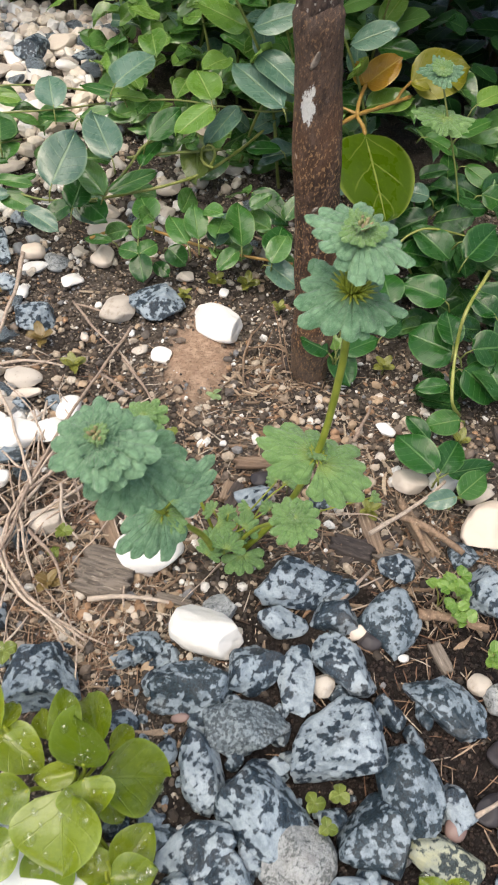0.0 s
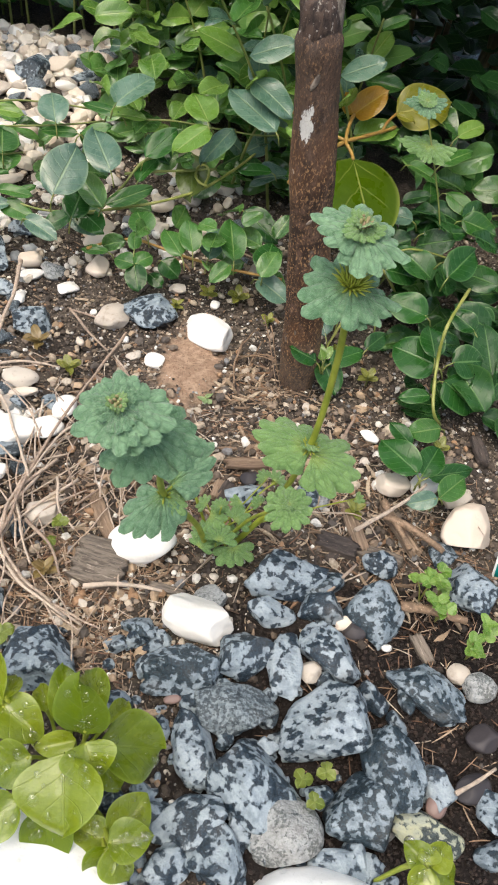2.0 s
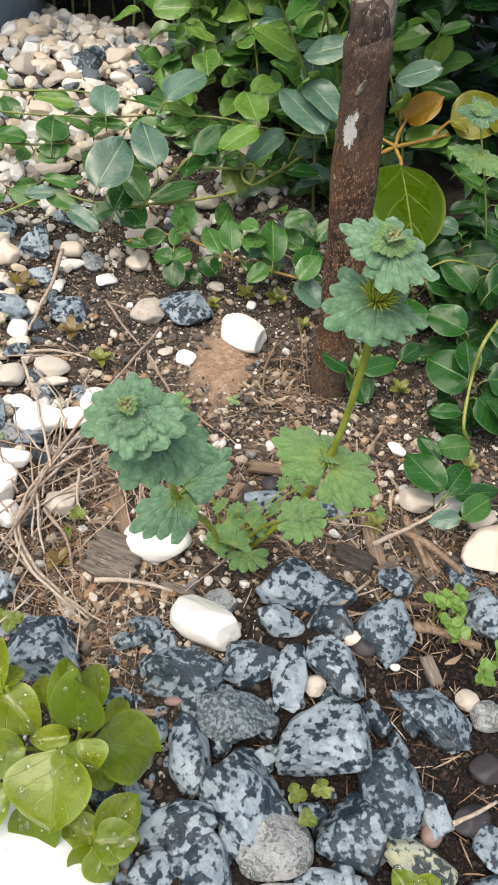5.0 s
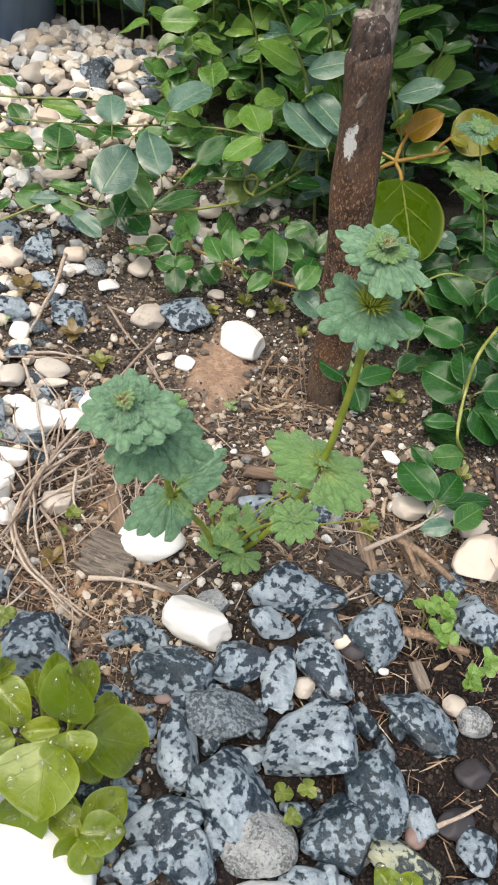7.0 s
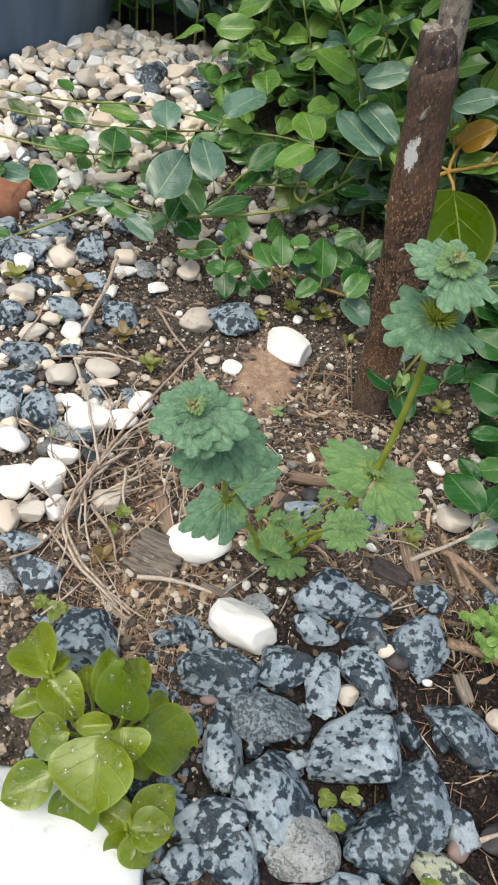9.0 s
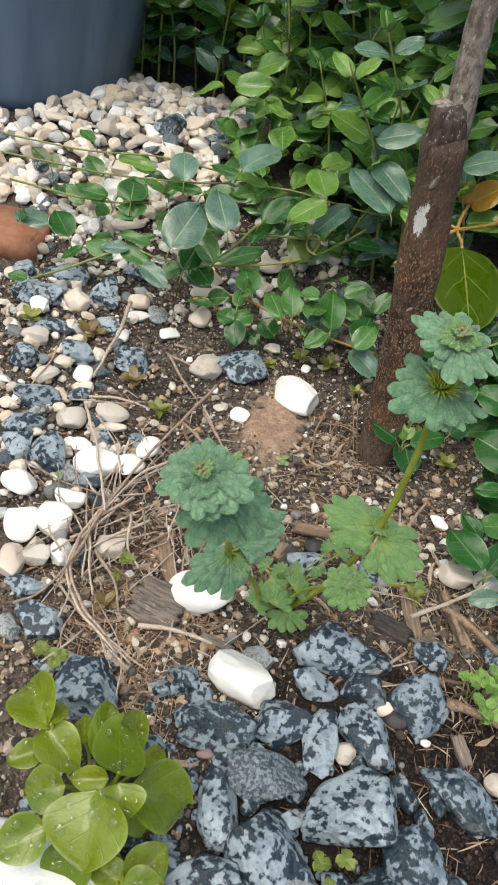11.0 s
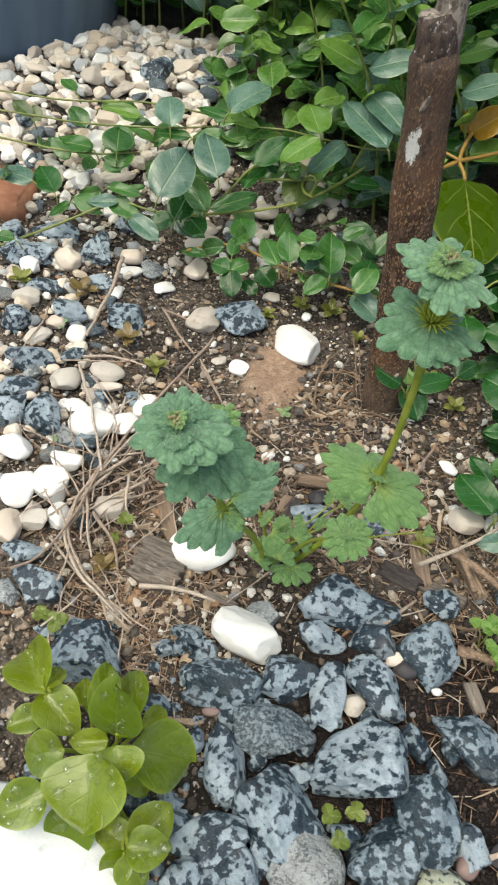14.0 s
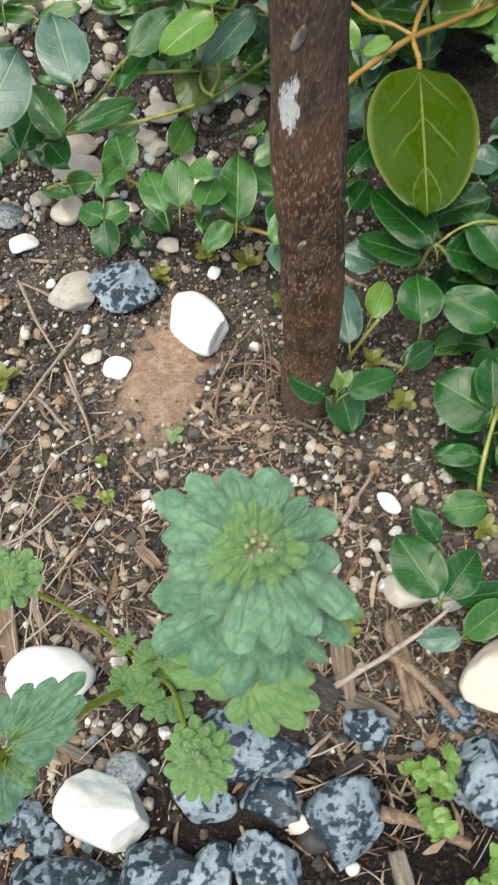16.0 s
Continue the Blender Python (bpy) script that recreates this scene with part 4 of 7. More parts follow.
def henbit_blade(seed, lobes=7, spread=125, ruffle=0.07, deep=0.17):
    """A fan-shaped, round-toothed, crumpled leaf of radius one, its stalk end at the origin."""
    rng = random.Random(seed)
    me = bpy.data.meshes.new("leaf")
    na, nr = lobes * 10, 10
    vs, uvs, fs = [], [], []
    lob = [rng.uniform(0.84, 1.08) for _ in range(lobes + 1)]
    for i in range(na + 1):
        f = i / na
        a = radians(spread) * (2 * f - 1)
        ph = f * lobes
        c = ph - math.floor(min(ph, lobes - 1e-6)) - 0.5
        tooth = abs(math.sin(math.pi * ph)) ** 0.55
        notch = 1 - deep * (1 - tooth)
        small = 1 - 0.035 * (1 - abs(math.cos(2 * math.pi * ph)) ** 0.7) * tooth
        R = notch * small * lob[int(min(ph, lobes - 0.01))] * (0.80 + 0.20 * math.cos(a * 0.9))
        for j in range(nr + 1):
            q = (j + 0.02) / (nr + 0.02)
            r = R * q
            vein = -0.018 * math.exp(-(c / 0.08) ** 2) * min(1.0, 3 * q)
            side = 0.016 * math.sin(2 * math.pi * (3.6 * q - 1.8 * abs(c)) + seed) * min(1.0, 2 * q) * min(1.0, abs(c) * 6)
            gap = -ruffle * 1.6 * q ** 3 * (1 - tooth)
            wave = 0.06 * q * math.sin(7 * f + 2 * seed) + 0.05 * noise.noise((q * 4, f * 9, seed)) + 0.020 * noise.noise((q * 11, f * 30, seed + 5))
            z = 0.08 * q - 0.19 * q ** 2.5 + vein + side + gap + wave
            vs.append((r * math.sin(a), r * math.cos(a), z))
            uvs.append((ph - int(min(ph, lobes - 1e-6)), q))
    n = nr + 1
    for i in range(na):
        for j in range(nr):
            fs.append((i * n + j, i * n + j + 1, (i + 1) * n + j + 1, (i + 1) * n + j))
    me.from_pydata(vs, [], fs)
    lay = me.uv_layers.new(name="map")
    for loop in me.loops:
        lay.data[loop.index].uv = uvs[loop.vertex_index]
    me.polygons.foreach_set("use_smooth", [True] * len(fs))
    me.materials.append(HENBIT)
    return me


FRILL = [henbit_blade(k, 6 + k % 2, 88 + 8 * (k % 3), 0.04, 0.26) for k in range(6)]
FAN = [henbit_blade(k + 40, 7, 92, 0.03, 0.17) for k in range(4)]
CREST = [henbit_blade(k + 60, 7, 92, 0.03, 0.22) for k in range(4)]
hen_rng = random.Random(9)


def frill(parent, at, normal, turn, radius, material, lean=0.0, name="leaf"):
    """One henbit leaf: stalk end at the place, facing the normal, pointing to turn degrees."""
    n = Vector(normal).normalized()
    q = n.to_track_quat("Z", "Y").to_matrix().to_4x4()
    ob = new(name, hen_rng.choice(FRILL))
    ob.parent = parent
    ob.material_slots[0].link = "OBJECT"
    ob.material_slots[0].material = material
    ob.matrix_basis = Matrix.Translation(Vector(at) - parent.location) @ q @ pose(0, 0, 0, 0, 0, turn) @ pose(0, 0, 0, lean, 0, 0) @ Matrix.Scale(radius, 4)
    return ob


def whorl(at, normal, leaves, radius, material, lean, start=0.0, gap=0.0, plant=None):
    for k in range(leaves):
        a = start + 360 * k / leaves + hen_rng.uniform(-10, 10)
        n = Vector(normal).normalized()
        skew = n + Vector((hen_rng.uniform(-0.22, 0.22), hen_rng.uniform(-0.22, 0.22), 0))
        frill(plant or henbit, Vector(at) + n * (gap + 0.0006) * k, skew, a, radius * hen_rng.uniform(0.80, 1.12), material, lean + hen_rng.uniform(-6, 6))


def buds(at, normal, radius, count):
    n = Vector(normal).normalized()
    q = n.to_track_quat("Z", "Y").to_matrix().to_4x4()
    for k in range(count):
        bm = bmesh.new()
        a, r = k * 2.4, radius * math.sqrt((k + 0.3) / count)
        m = Matrix.Translation(Vector(at) - HB) @ q @ Matrix.Translation((r * math.cos(a), r * math.sin(a), 0.002)) @ pose(0, 0, 0, 18 * math.sin(a), 18 * math.cos(a), 0) @ Matrix.Diagonal((0.0007, 0.0007, 0.0022, 1))
        bmesh.ops.create_icosphere(bm, subdivisions=1, radius=1.0, matrix=m)
        part("bud", bm, BUD, henbit, "tiny purple-tinged flower bud")


def sepals(at, normal, length, count):
    """A tuft of pointed yellow-green sepals in the axil of a whorl."""
    n = Vector(normal).normalized()
    q = n.to_track_quat("Z", "Y").to_matrix().to_4x4()
    bm = bmesh.new()
    for k in range(count):
        a = k * 2.4
        lean = radians(12 + 50 * (k % 4) / 3)
        d = q.to_3x3() @ Vector((math.cos(a) * math.sin(lean), math.sin(a) * math.sin(lean), math.cos(lean)))
        b = Vector(at) - HB + q.to_3x3() @ Vector((math.cos(a), math.sin(a), 0)) * 0.0022
        tube(bm, [b, b + d * length * 0.5, b + d * length], [0.0007, 0.0006, 0.0002], 5)
    tagged(part("sepal_tuft", bm, STEM["henbit"], henbit), "spiky yellow-green sepals", kind="stuff")


def hstem(points, r0, r1):
    bm = bmesh.new()
    p = [v - HB for v in glide(points, 7)]
    tube(bm, p, [r0 + (r1 - r0) * i / (len(p) - 1) for i in range(len(p))], 8, 0.00012, 300)
    part("stem", bm, STEM["henbit"], henbit)


def basal_leaf(base, tip, width):
    b, t = Vector(base), Vector(tip)
    d = t - b
    n = FACING - d.normalized() * FACING.dot(d.normalized())
    y = n.to_track_quat("Z", "Y").to_matrix().inverted() @ d
    frill(henbit, b, n, math.degrees(math.atan2(-y.x, y.y)), max(d.length, width * 0.45), HENBIT_YOUNG, hen_rng.uniform(-8, 8))
    hstem([b, b.lerp(HB, 0.4) + Vector((0, 0, 0.004)), HB + Vector((hen_rng.uniform(-0.008, 0.008), hen_rng.uniform(-0.006, 0.006), 0))], 0.0005, 0.0007)


def twig(points, radius):
    bm = bmesh.new()
    p = glide(points, 6)
    if points[0][0] > 0.015 and points[0][1] > 0.44:
        radius *= 0.6
    p = [v + Vector((0, 0, radius)) + 0.0012 * Vector((noise.noise(v * 55), noise.noise(v * 55 + Vector((9, 0, 0))), 0.3 * noise.noise(v * 70))) for v in p]
    n = len(p) - 1
    tube(bm, p, [radius * (1 - 0.35 * i / n) * (0.9 + 0.25 * noise.noise(v * 90)) for i, v in enumerate(p)], 7, radius * 0.18, 300)
    root = p[0].x > 0.015 and p[0].y > 0.44
    ob = part("twig" if radius < 0.0024 else "stick", bm, STICK if root or radius >= 0.0024 else TWIG)
    tagged(ob, "dry grey-brown twig lying on the soil" if radius < 0.0022 else "short thick dry stick lying on mulch", "twig", "dry twigs")


chip_rng = random.Random(23)


def wood_chip(x, y, length, width, height, turn, fresh_wood=False):
    bm = bmesh.new()
    bmesh.ops.create_cube(bm, size=1)
    bmesh.ops.subdivide_edges(bm, edges=bm.edges[:], cuts=11, use_grid_fill=True)
    o = chip_rng.uniform(0, 50)
    for v in bm.verts:
        c = v.co
        end = abs(c.x) * 2
        k = 1 - 0.18 * end * end + 0.12 * noise.noise((c.x * 3 + o, c.y * 2, 0))
        ridge = 0.30 * noise.noise((c.x * 2 + o, c.y * 11, c.z)) + 0.16 * noise.noise((c.x * 4 + o, c.y * 26, c.z))
        v.co = Vector(((c.x + 0.16 * end * noise.noise((c.y * 9, o, c.x * 2))) * length, c.y * width * k, (c.z + ridge + 0.18 * noise.noise((c.x * 2.5, c.y * 2, o))) * height))
    ob = part("wood_chip", bm, CHIP_TAN if fresh_wood else chip_rng.choice((CHIP, CHIP, BARKPIECE)) if length < 0.032 else CHIP)
    ob.matrix_basis = pose(x, y, rise(x, y) + height * 0.35, chip_rng.uniform(-10, 10), chip_rng.uniform(-8, 8), turn)
    tagged(ob, "light brown splintered wood chip lying in mulch" if fresh_wood else "weathered grey ridged wood chip lying in mulch", "wood chip", "wood chips")


def sprout(x, y, z, size, tone):
    """A small rosette seedling with paired blunt leaves."""
    plant = empty("seedling", (x, y, z - 0.006), "tiny %s seedling with paired blunt leaves" % {"olive": "olive-green", "russet": "reddish-brown", "mint": "pale green"}[tone], "seedling", "seedlings")
    n = 4 if tone == "mint" else 6
    turn = leaf_rng.uniform(0, 6.3)
    bm = bmesh.new()
    tube(bm, [(0, 0, -0.004), (0.0003, 0, 0.003), (0, 0, 0.007)], [0.0009, 0.0007, 0.0006], 6)
    part("stem", bm, STEM["brown" if tone == "russet" else "green"], plant)
    for k in range(n):
        a = turn + 6.283 * k / n + leaf_rng.uniform(-0.3, 0.3)
        up = 0.35 if k % 2 == 0 else 0.9
        if tone == "mint":
            up = 0.1
        h = 0.004 + 0.002 * (k % 2)
        base = Vector((0, 0, h))
        d = Vector((math.cos(a), math.sin(a), up)).normalized() * size * leaf_rng.uniform(0.75, 1.05)
        leaf_part(plant, base, base + d, size * 0.55, {"olive": "sprout", "russet": "russet", "mint": "mint"}[tone], ROUND, tilt=10, facing=(0, -0.2, 1))


def clover(x, y, z, size):
    size *= 1.25
    plant = empty("wood_sorrel", (x, y, z - 0.012), "tiny yellow-green three-leaved wood sorrel", "seedling", "wood sorrel")
    bm = bmesh.new()
    tube(bm, [(0.002, 0.002, -0.003), (0.001, 0, 0.006), (0, 0, 0.012)], [0.0005, 0.0004, 0.0004], 5)
    part("stem", bm, STEM["yellow"], plant)
    t = leaf_rng.uniform(0, 6.3)
    for k in range(3):
        a = t + 2.094 * k
        d = Vector((math.cos(a), math.sin(a), 0.1)) * size * 0.62
        leaf_part(plant, (0, 0, 0.012), Vector((0, 0, 0.012)) + d, size * 0.66, "clover", OBOVATE, tilt=6, facing=(0, -0.3, 1))


def chickweed(x, y, z, size):
    plant = empty("chickweed", (x, y, z - 0.02), "low bright green chickweed tuft between stones", "seedling", "chickweed tufts")
    for s in range(3):
        top = Vector((leaf_rng.uniform(-0.5, 0.5) * size, leaf_rng.uniform(-0.5, 0.5) * size, 0.018 + leaf_rng.uniform(-0.005, 0.004)))
        bm = bmesh.new()
        tube(bm, glide([(0, 0, -0.003), top * 0.5 + Vector((0, 0, 0.002)), top], 4), [0.0005] * 9, 5)
        part("stem", bm, STEM["yellow"], plant)
        for k in range(5):
            a = leaf_rng.uniform(0, 6.3)
            d = Vector((math.cos(a), math.sin(a), leaf_rng.uniform(0.1, 0.7))).normalized() * size * leaf_rng.uniform(0.4, 0.6)
            leaf_part(plant, top, top + d, size * 0.42, "light", ROUND, tilt=12, facing=(0, -0.3, 1))

# stones, one by one
granite_pale(0.0830, 0.2830, 0.0480, 0.0280, 0.0215, 3)
granite_dark(0.1080, 0.2850, 0.0241, 0.0188, 0.0136, 39)
granite_pale(0.0760, 0.2570, 0.0284, 0.0163, 0.0118, 6)
granite(0.1070, 0.2650, 0.0258, 0.0249, 0.0179, 32)
granite_dark(0.1410, 0.2650, 0.0342, 0.0315, 0.0227, 63)
granite(0.0600, 0.2240, 0.0315, 0.0260, 0.0187, 52)
granite_pale(0.0850, 0.2220, 0.0366, 0.0200, 0.0144, -90)
granite_pale(0.1130, 0.2330, 0.0369, 0.0257, 0.0185, -18)
granite_dark(0.0280, 0.2080, 0.0447, 0.0268, 0.0193, 5)
slate_stone(0.0600, 0.1900, 0.0473, 0.0289, 0.0174, 3)
granite_pale(0.1080, 0.1910, 0.0465, 0.0380, 0.0274, 10)
granite_pale(0.0400, 0.1640, 0.0393, 0.0225, 0.0162, -59)
granite(0.0700, 0.1500, 0.0447, 0.0373, 0.0269, -70)
granite_dark(0.1460, 0.1670, 0.0419, 0.0324, 0.0233, -69)
granite_dark(0.1260, 0.1430, 0.0341, 0.0312, 0.0225, -69)
grey_stone(0.0910, 0.1310, 0.0372, 0.0324, 0.0210, 14)
granite_pale(0.0430, 0.1280, 0.0340, 0.0222, 0.0160, 41)
granite(0.0570, 0.1160, 0.0298, 0.0252, 0.0182, -43)
granite_pale(0.0350, 0.1100, 0.0220, 0.0184, 0.0133, 16)
lichen_stone(0.1630, 0.1380, 0.0342, 0.0230, 0.0150, 5)
granite_pale(0.1700, 0.1640, 0.0222, 0.0145, 0.0105, -61)
pink_pebble(0.1700, 0.1540, 0.0132, 0.0107, 0.0069, 63)
granite_dark(0.1720, 0.2180, 0.0440, 0.0250, 0.0180, -36)
granite(0.2010, 0.1540, 0.0240, 0.0176, 0.0126, 83)
granite_dark(0.1990, 0.1330, 0.0200, 0.0147, 0.0106, 18)
granite_pale(0.1230, 0.1180, 0.0357, 0.0158, 0.0114, 5)
granite(-0.0520, 0.2040, 0.0379, 0.0343, 0.0247, 3)
granite_dark(-0.0030, 0.2330, 0.0197, 0.0133, 0.0096, 1)
granite_pale(0.1470, 0.3060, 0.0205, 0.0174, 0.0125, 11)
granite_dark(0.1920, 0.3250, 0.0180, 0.0170, 0.0122, 42)
granite(0.2080, 0.2960, 0.0353, 0.0302, 0.0217, 70)
grey_stone(0.0370, 0.2610, 0.0206, 0.0184, 0.0120, -0)
dark_stone(0.2020, 0.1950, 0.0213, 0.0164, 0.0107, 20)
dark_stone(0.1910, 0.1650, 0.0210, 0.0149, 0.0097, 27)
grey_stone(0.2050, 0.2260, 0.0204, 0.0172, 0.0112, 15)
tan_stone(0.1930, 0.2340, 0.0147, 0.0128, 0.0077, -9)
tan_stone(0.1010, 0.2210, 0.0142, 0.0130, 0.0078, 57)
cream_stone(0.1240, 0.2590, 0.0219, 0.0094, 0.0066, 21)
dark_stone(0.1290, 0.2530, 0.0152, 0.0129, 0.0084, -2)
granite_dark(0.1580, 0.2100, 0.0131, 0.0096, 0.0069, 80)
pink_pebble(0.0240, 0.1920, 0.0101, 0.0054, 0.0035, 10)
granite(0.0760, 0.1400, 0.0137, 0.0110, 0.0079, 55)
granite_pale(0.1510, 0.1530, 0.0169, 0.0113, 0.0081, 72)
granite(0.1080, 0.1500, 0.0136, 0.0107, 0.0077, 16)
granite(0.0790, 0.1730, 0.0141, 0.0088, 0.0063, 2)
granite_dark(0.0260, 0.1320, 0.0158, 0.0113, 0.0081, -1)
stone("white_stone", WHITE, 0.0315, 0.2430, 0.0440, 0.0310, 0.0230, -8, "flat-faced bright white quartz stone behind granite", "pebble", "white pebbles", 7, 0.86, 0.06, 0.24, 0.5, 2, 0.20, 0.78)
stone("white_stone", WHITE, -0.0130, 0.2940, 0.0440, 0.0310, 0.0215, 10, "smooth white pebble under a henbit leaf", "pebble", "white pebbles", 4, 0.92, 0.03, 0.24, 0.9, 4, 0.0, 0.9)
stone("white_stone", WHITE, 0.0000, 0.5420, 0.0630, 0.0350, 0.0235, -50, "long white quartz stone beside a bare soil patch", "pebble", "white pebbles", 6, 0.80, 0.05, 0.24, 0.5, 2, 0.0, 0.9)
white_stone(-0.0410, 0.4910, 0.0174, 0.0167, 0.0103, 12)
stone("cream_stone", CREAM, 0.2130, 0.3470, 0.0425, 0.0350, 0.0335, 62, "large ridged pinkish-cream stone on mulch", "pebble", "cream pebbles", 7, 0.66, 0.06, 0.2, 0.9, 2, 0.25, 0.95)
white_stone(0.1860, 0.3900, 0.0242, 0.0208, 0.0129, 69)
cream_stone(0.1610, 0.3850, 0.0261, 0.0228, 0.0137, 2)
tan_stone(0.2100, 0.3830, 0.0235, 0.0224, 0.0134, -80)
white_stone(0.1450, 0.4380, 0.0169, 0.0104, 0.0064, -42)
white_stone(0.1490, 0.2450, 0.0069, 0.0056, 0.0035, 29)
grey_stone(0.1070, 0.3600, 0.0270, 0.0115, 0.0075, 87)
granite_pale(0.0500, 0.3530, 0.0250, 0.0165, 0.0120, 12)
dark_stone(0.0530, 0.3700, 0.0151, 0.0147, 0.0096, 13)
granite_dark(0.0960, 0.3610, 0.0205, 0.0149, 0.0107, -89)
white_stone(0.0220, 0.4020, 0.0059, 0.0052, 0.0032, 86)
tan_stone(-0.0590, 0.4970, 0.0140, 0.0099, 0.0059, 68)
white_stone(-0.1090, 0.5520, 0.0095, 0.0072, 0.0045, -78)
white_stone(-0.0720, 0.5190, 0.0084, 0.0060, 0.0037, -79)
grey_stone(-0.1100, 0.5060, 0.0134, 0.0075, 0.0049, -63)
tan_stone(-0.0400, 0.6130, 0.0178, 0.0149, 0.0089, -1)
white_stone(-0.0010, 0.5950, 0.0115, 0.0093, 0.0058, -90)
white_stone(-0.1300, 0.3130, 0.0280, 0.0248, 0.0154, -69)
white_stone(-0.1490, 0.3010, 0.0295, 0.0234, 0.0145, -72)
white_stone(-0.1300, 0.3390, 0.0237, 0.0180, 0.0111, -2)
white_stone(-0.1700, 0.3380, 0.0290, 0.0240, 0.0148, -41)
cream_stone(-0.1390, 0.2700, 0.0294, 0.0178, 0.0125, -68)
tan_stone(-0.1270, 0.2830, 0.0201, 0.0170, 0.0102, -1)
white_stone(-0.1130, 0.2910, 0.0202, 0.0169, 0.0105, -58)
white_stone(-0.1260, 0.3790, 0.0329, 0.0295, 0.0183, -13)
white_stone(-0.1050, 0.3900, 0.0281, 0.0230, 0.0143, 65)
white_stone(-0.0980, 0.4150, 0.0241, 0.0197, 0.0122, -84)
white_stone(-0.1470, 0.3940, 0.0196, 0.0150, 0.0093, -24)
tan_stone(-0.1690, 0.4220, 0.0327, 0.0246, 0.0148, -72)
granite_pale(-0.1650, 0.3730, 0.0398, 0.0257, 0.0185, -56)
granite_pale(-0.1910, 0.3740, 0.0267, 0.0242, 0.0174, -20)
granite_pale(-0.2060, 0.4370, 0.0370, 0.0222, 0.0160, 18)
tan_stone(-0.2500, 0.5160, 0.0278, 0.0244, 0.0146, 12)
white_stone(-0.2710, 0.5640, 0.0232, 0.0185, 0.0115, -58)
cream_stone(-0.2420, 0.5880, 0.0281, 0.0240, 0.0168, -37)
granite_pale(-0.2250, 0.6150, 0.0411, 0.0314, 0.0226, -78)
granite_pale(-0.2820, 0.5830, 0.0489, 0.0256, 0.0184, 22)
cream_stone(-0.1880, 0.6190, 0.0225, 0.0197, 0.0138, 21)
white_stone(-0.1800, 0.5960, 0.0276, 0.0138, 0.0086, 26)
grey_stone(-0.1610, 0.6080, 0.0266, 0.0217, 0.0141, -64)
white_stone(-0.1410, 0.5840, 0.0216, 0.0164, 0.0102, 49)
white_stone(-0.1800, 0.5570, 0.0153, 0.0126, 0.0078, -74)
cream_stone(-0.1220, 0.6240, 0.0270, 0.0211, 0.0147, 90)
granite_pale(-0.1550, 0.5190, 0.0379, 0.0304, 0.0219, 56)
granite_pale(-0.2040, 0.5070, 0.0308, 0.0278, 0.0200, 1)
granite_pale(-0.2420, 0.4810, 0.0259, 0.0234, 0.0169, -3)
white_stone(-0.1860, 0.4810, 0.0237, 0.0174, 0.0108, -72)
cream_stone(-0.2090, 0.4890, 0.0175, 0.0144, 0.0101, 6)
tan_stone(-0.2130, 0.4660, 0.0243, 0.0200, 0.0120, 87)
tan_stone(-0.0880, 0.5490, 0.0387, 0.0286, 0.0172, 81)
granite(-0.0560, 0.5570, 0.0428, 0.0346, 0.0249, 36)
tan_stone(-0.1410, 0.4420, 0.0285, 0.0213, 0.0128, 15)
cream_stone(-0.1340, 0.4270, 0.0226, 0.0098, 0.0069, 17)
granite_pale(-0.1020, 0.2340, 0.0319, 0.0207, 0.0149, -1)
tan_stone(-0.0840, 0.3090, 0.0216, 0.0196, 0.0118, -1)
grey_stone(-0.1160, 0.2250, 0.0189, 0.0149, 0.0097, -52)
granite(-0.0810, 0.2100, 0.0178, 0.0101, 0.0073, 6)
grey_stone(-0.1440, 0.3610, 0.0164, 0.0151, 0.0098, 15)
granite_dark(-0.1250, 0.3600, 0.0205, 0.0135, 0.0097, 22)
granite_pale(-0.1210, 0.2550, 0.0248, 0.0138, 0.0099, 7)
granite_dark(-0.1090, 0.4170, 0.0158, 0.0116, 0.0083, -70)
granite_pale(-0.1970, 0.3950, 0.0298, 0.0188, 0.0135, 24)
granite_pale(-0.1760, 0.4530, 0.0185, 0.0124, 0.0090, 25)
granite_pale(-0.2430, 0.5380, 0.0306, 0.0191, 0.0138, 28)
grey_stone(-0.1980, 0.4200, 0.0177, 0.0124, 0.0081, 33)
granite_pale(-0.1980, 0.5660, 0.0244, 0.0183, 0.0132, 11)
granite_pale(-0.3150, 0.6120, 0.0281, 0.0250, 0.0180, -78)
cream_stone(-0.1090, 0.5050, 0.0133, 0.0070, 0.0049, -71)
tan_stone(-0.0610, 0.4960, 0.0119, 0.0100, 0.0060, 30)
granite(-0.1350, 0.4140, 0.0133, 0.0116, 0.0084, 24)
granite_dark(-0.0960, 0.2940, 0.0169, 0.0112, 0.0080, -65)
cream_stone(-0.1870, 0.3940, 0.0128, 0.0095, 0.0066, 23)
white_stone(-0.2190, 0.4270, 0.0129, 0.0115, 0.0071, -60)
white_stone(-0.2698, 0.5623, 0.0180, 0.0168, 0.0113, 24)
granite_pale(-0.2747, 0.6268, 0.0459, 0.0234, 0.0178, 17)
granite_pale(-0.2760, 0.5807, 0.0432, 0.0235, 0.0179, 21)
tan_stone(-0.1257, 0.6620, 0.0376, 0.0289, 0.0166, 35)
tan_stone(-0.0742, 0.6991, 0.0197, 0.0207, 0.0118, 23)
tan_stone(-0.0133, 0.7743, 0.0224, 0.0176, 0.0100, 31)
tan_stone(-0.0484, 0.7480, 0.0201, 0.0260, 0.0152, -12)
tan_stone(-0.2471, 0.7259, 0.0405, 0.0187, 0.0107, 26)
cream_stone(-0.3196, 0.6062, 0.0253, 0.0187, 0.0096, 43)
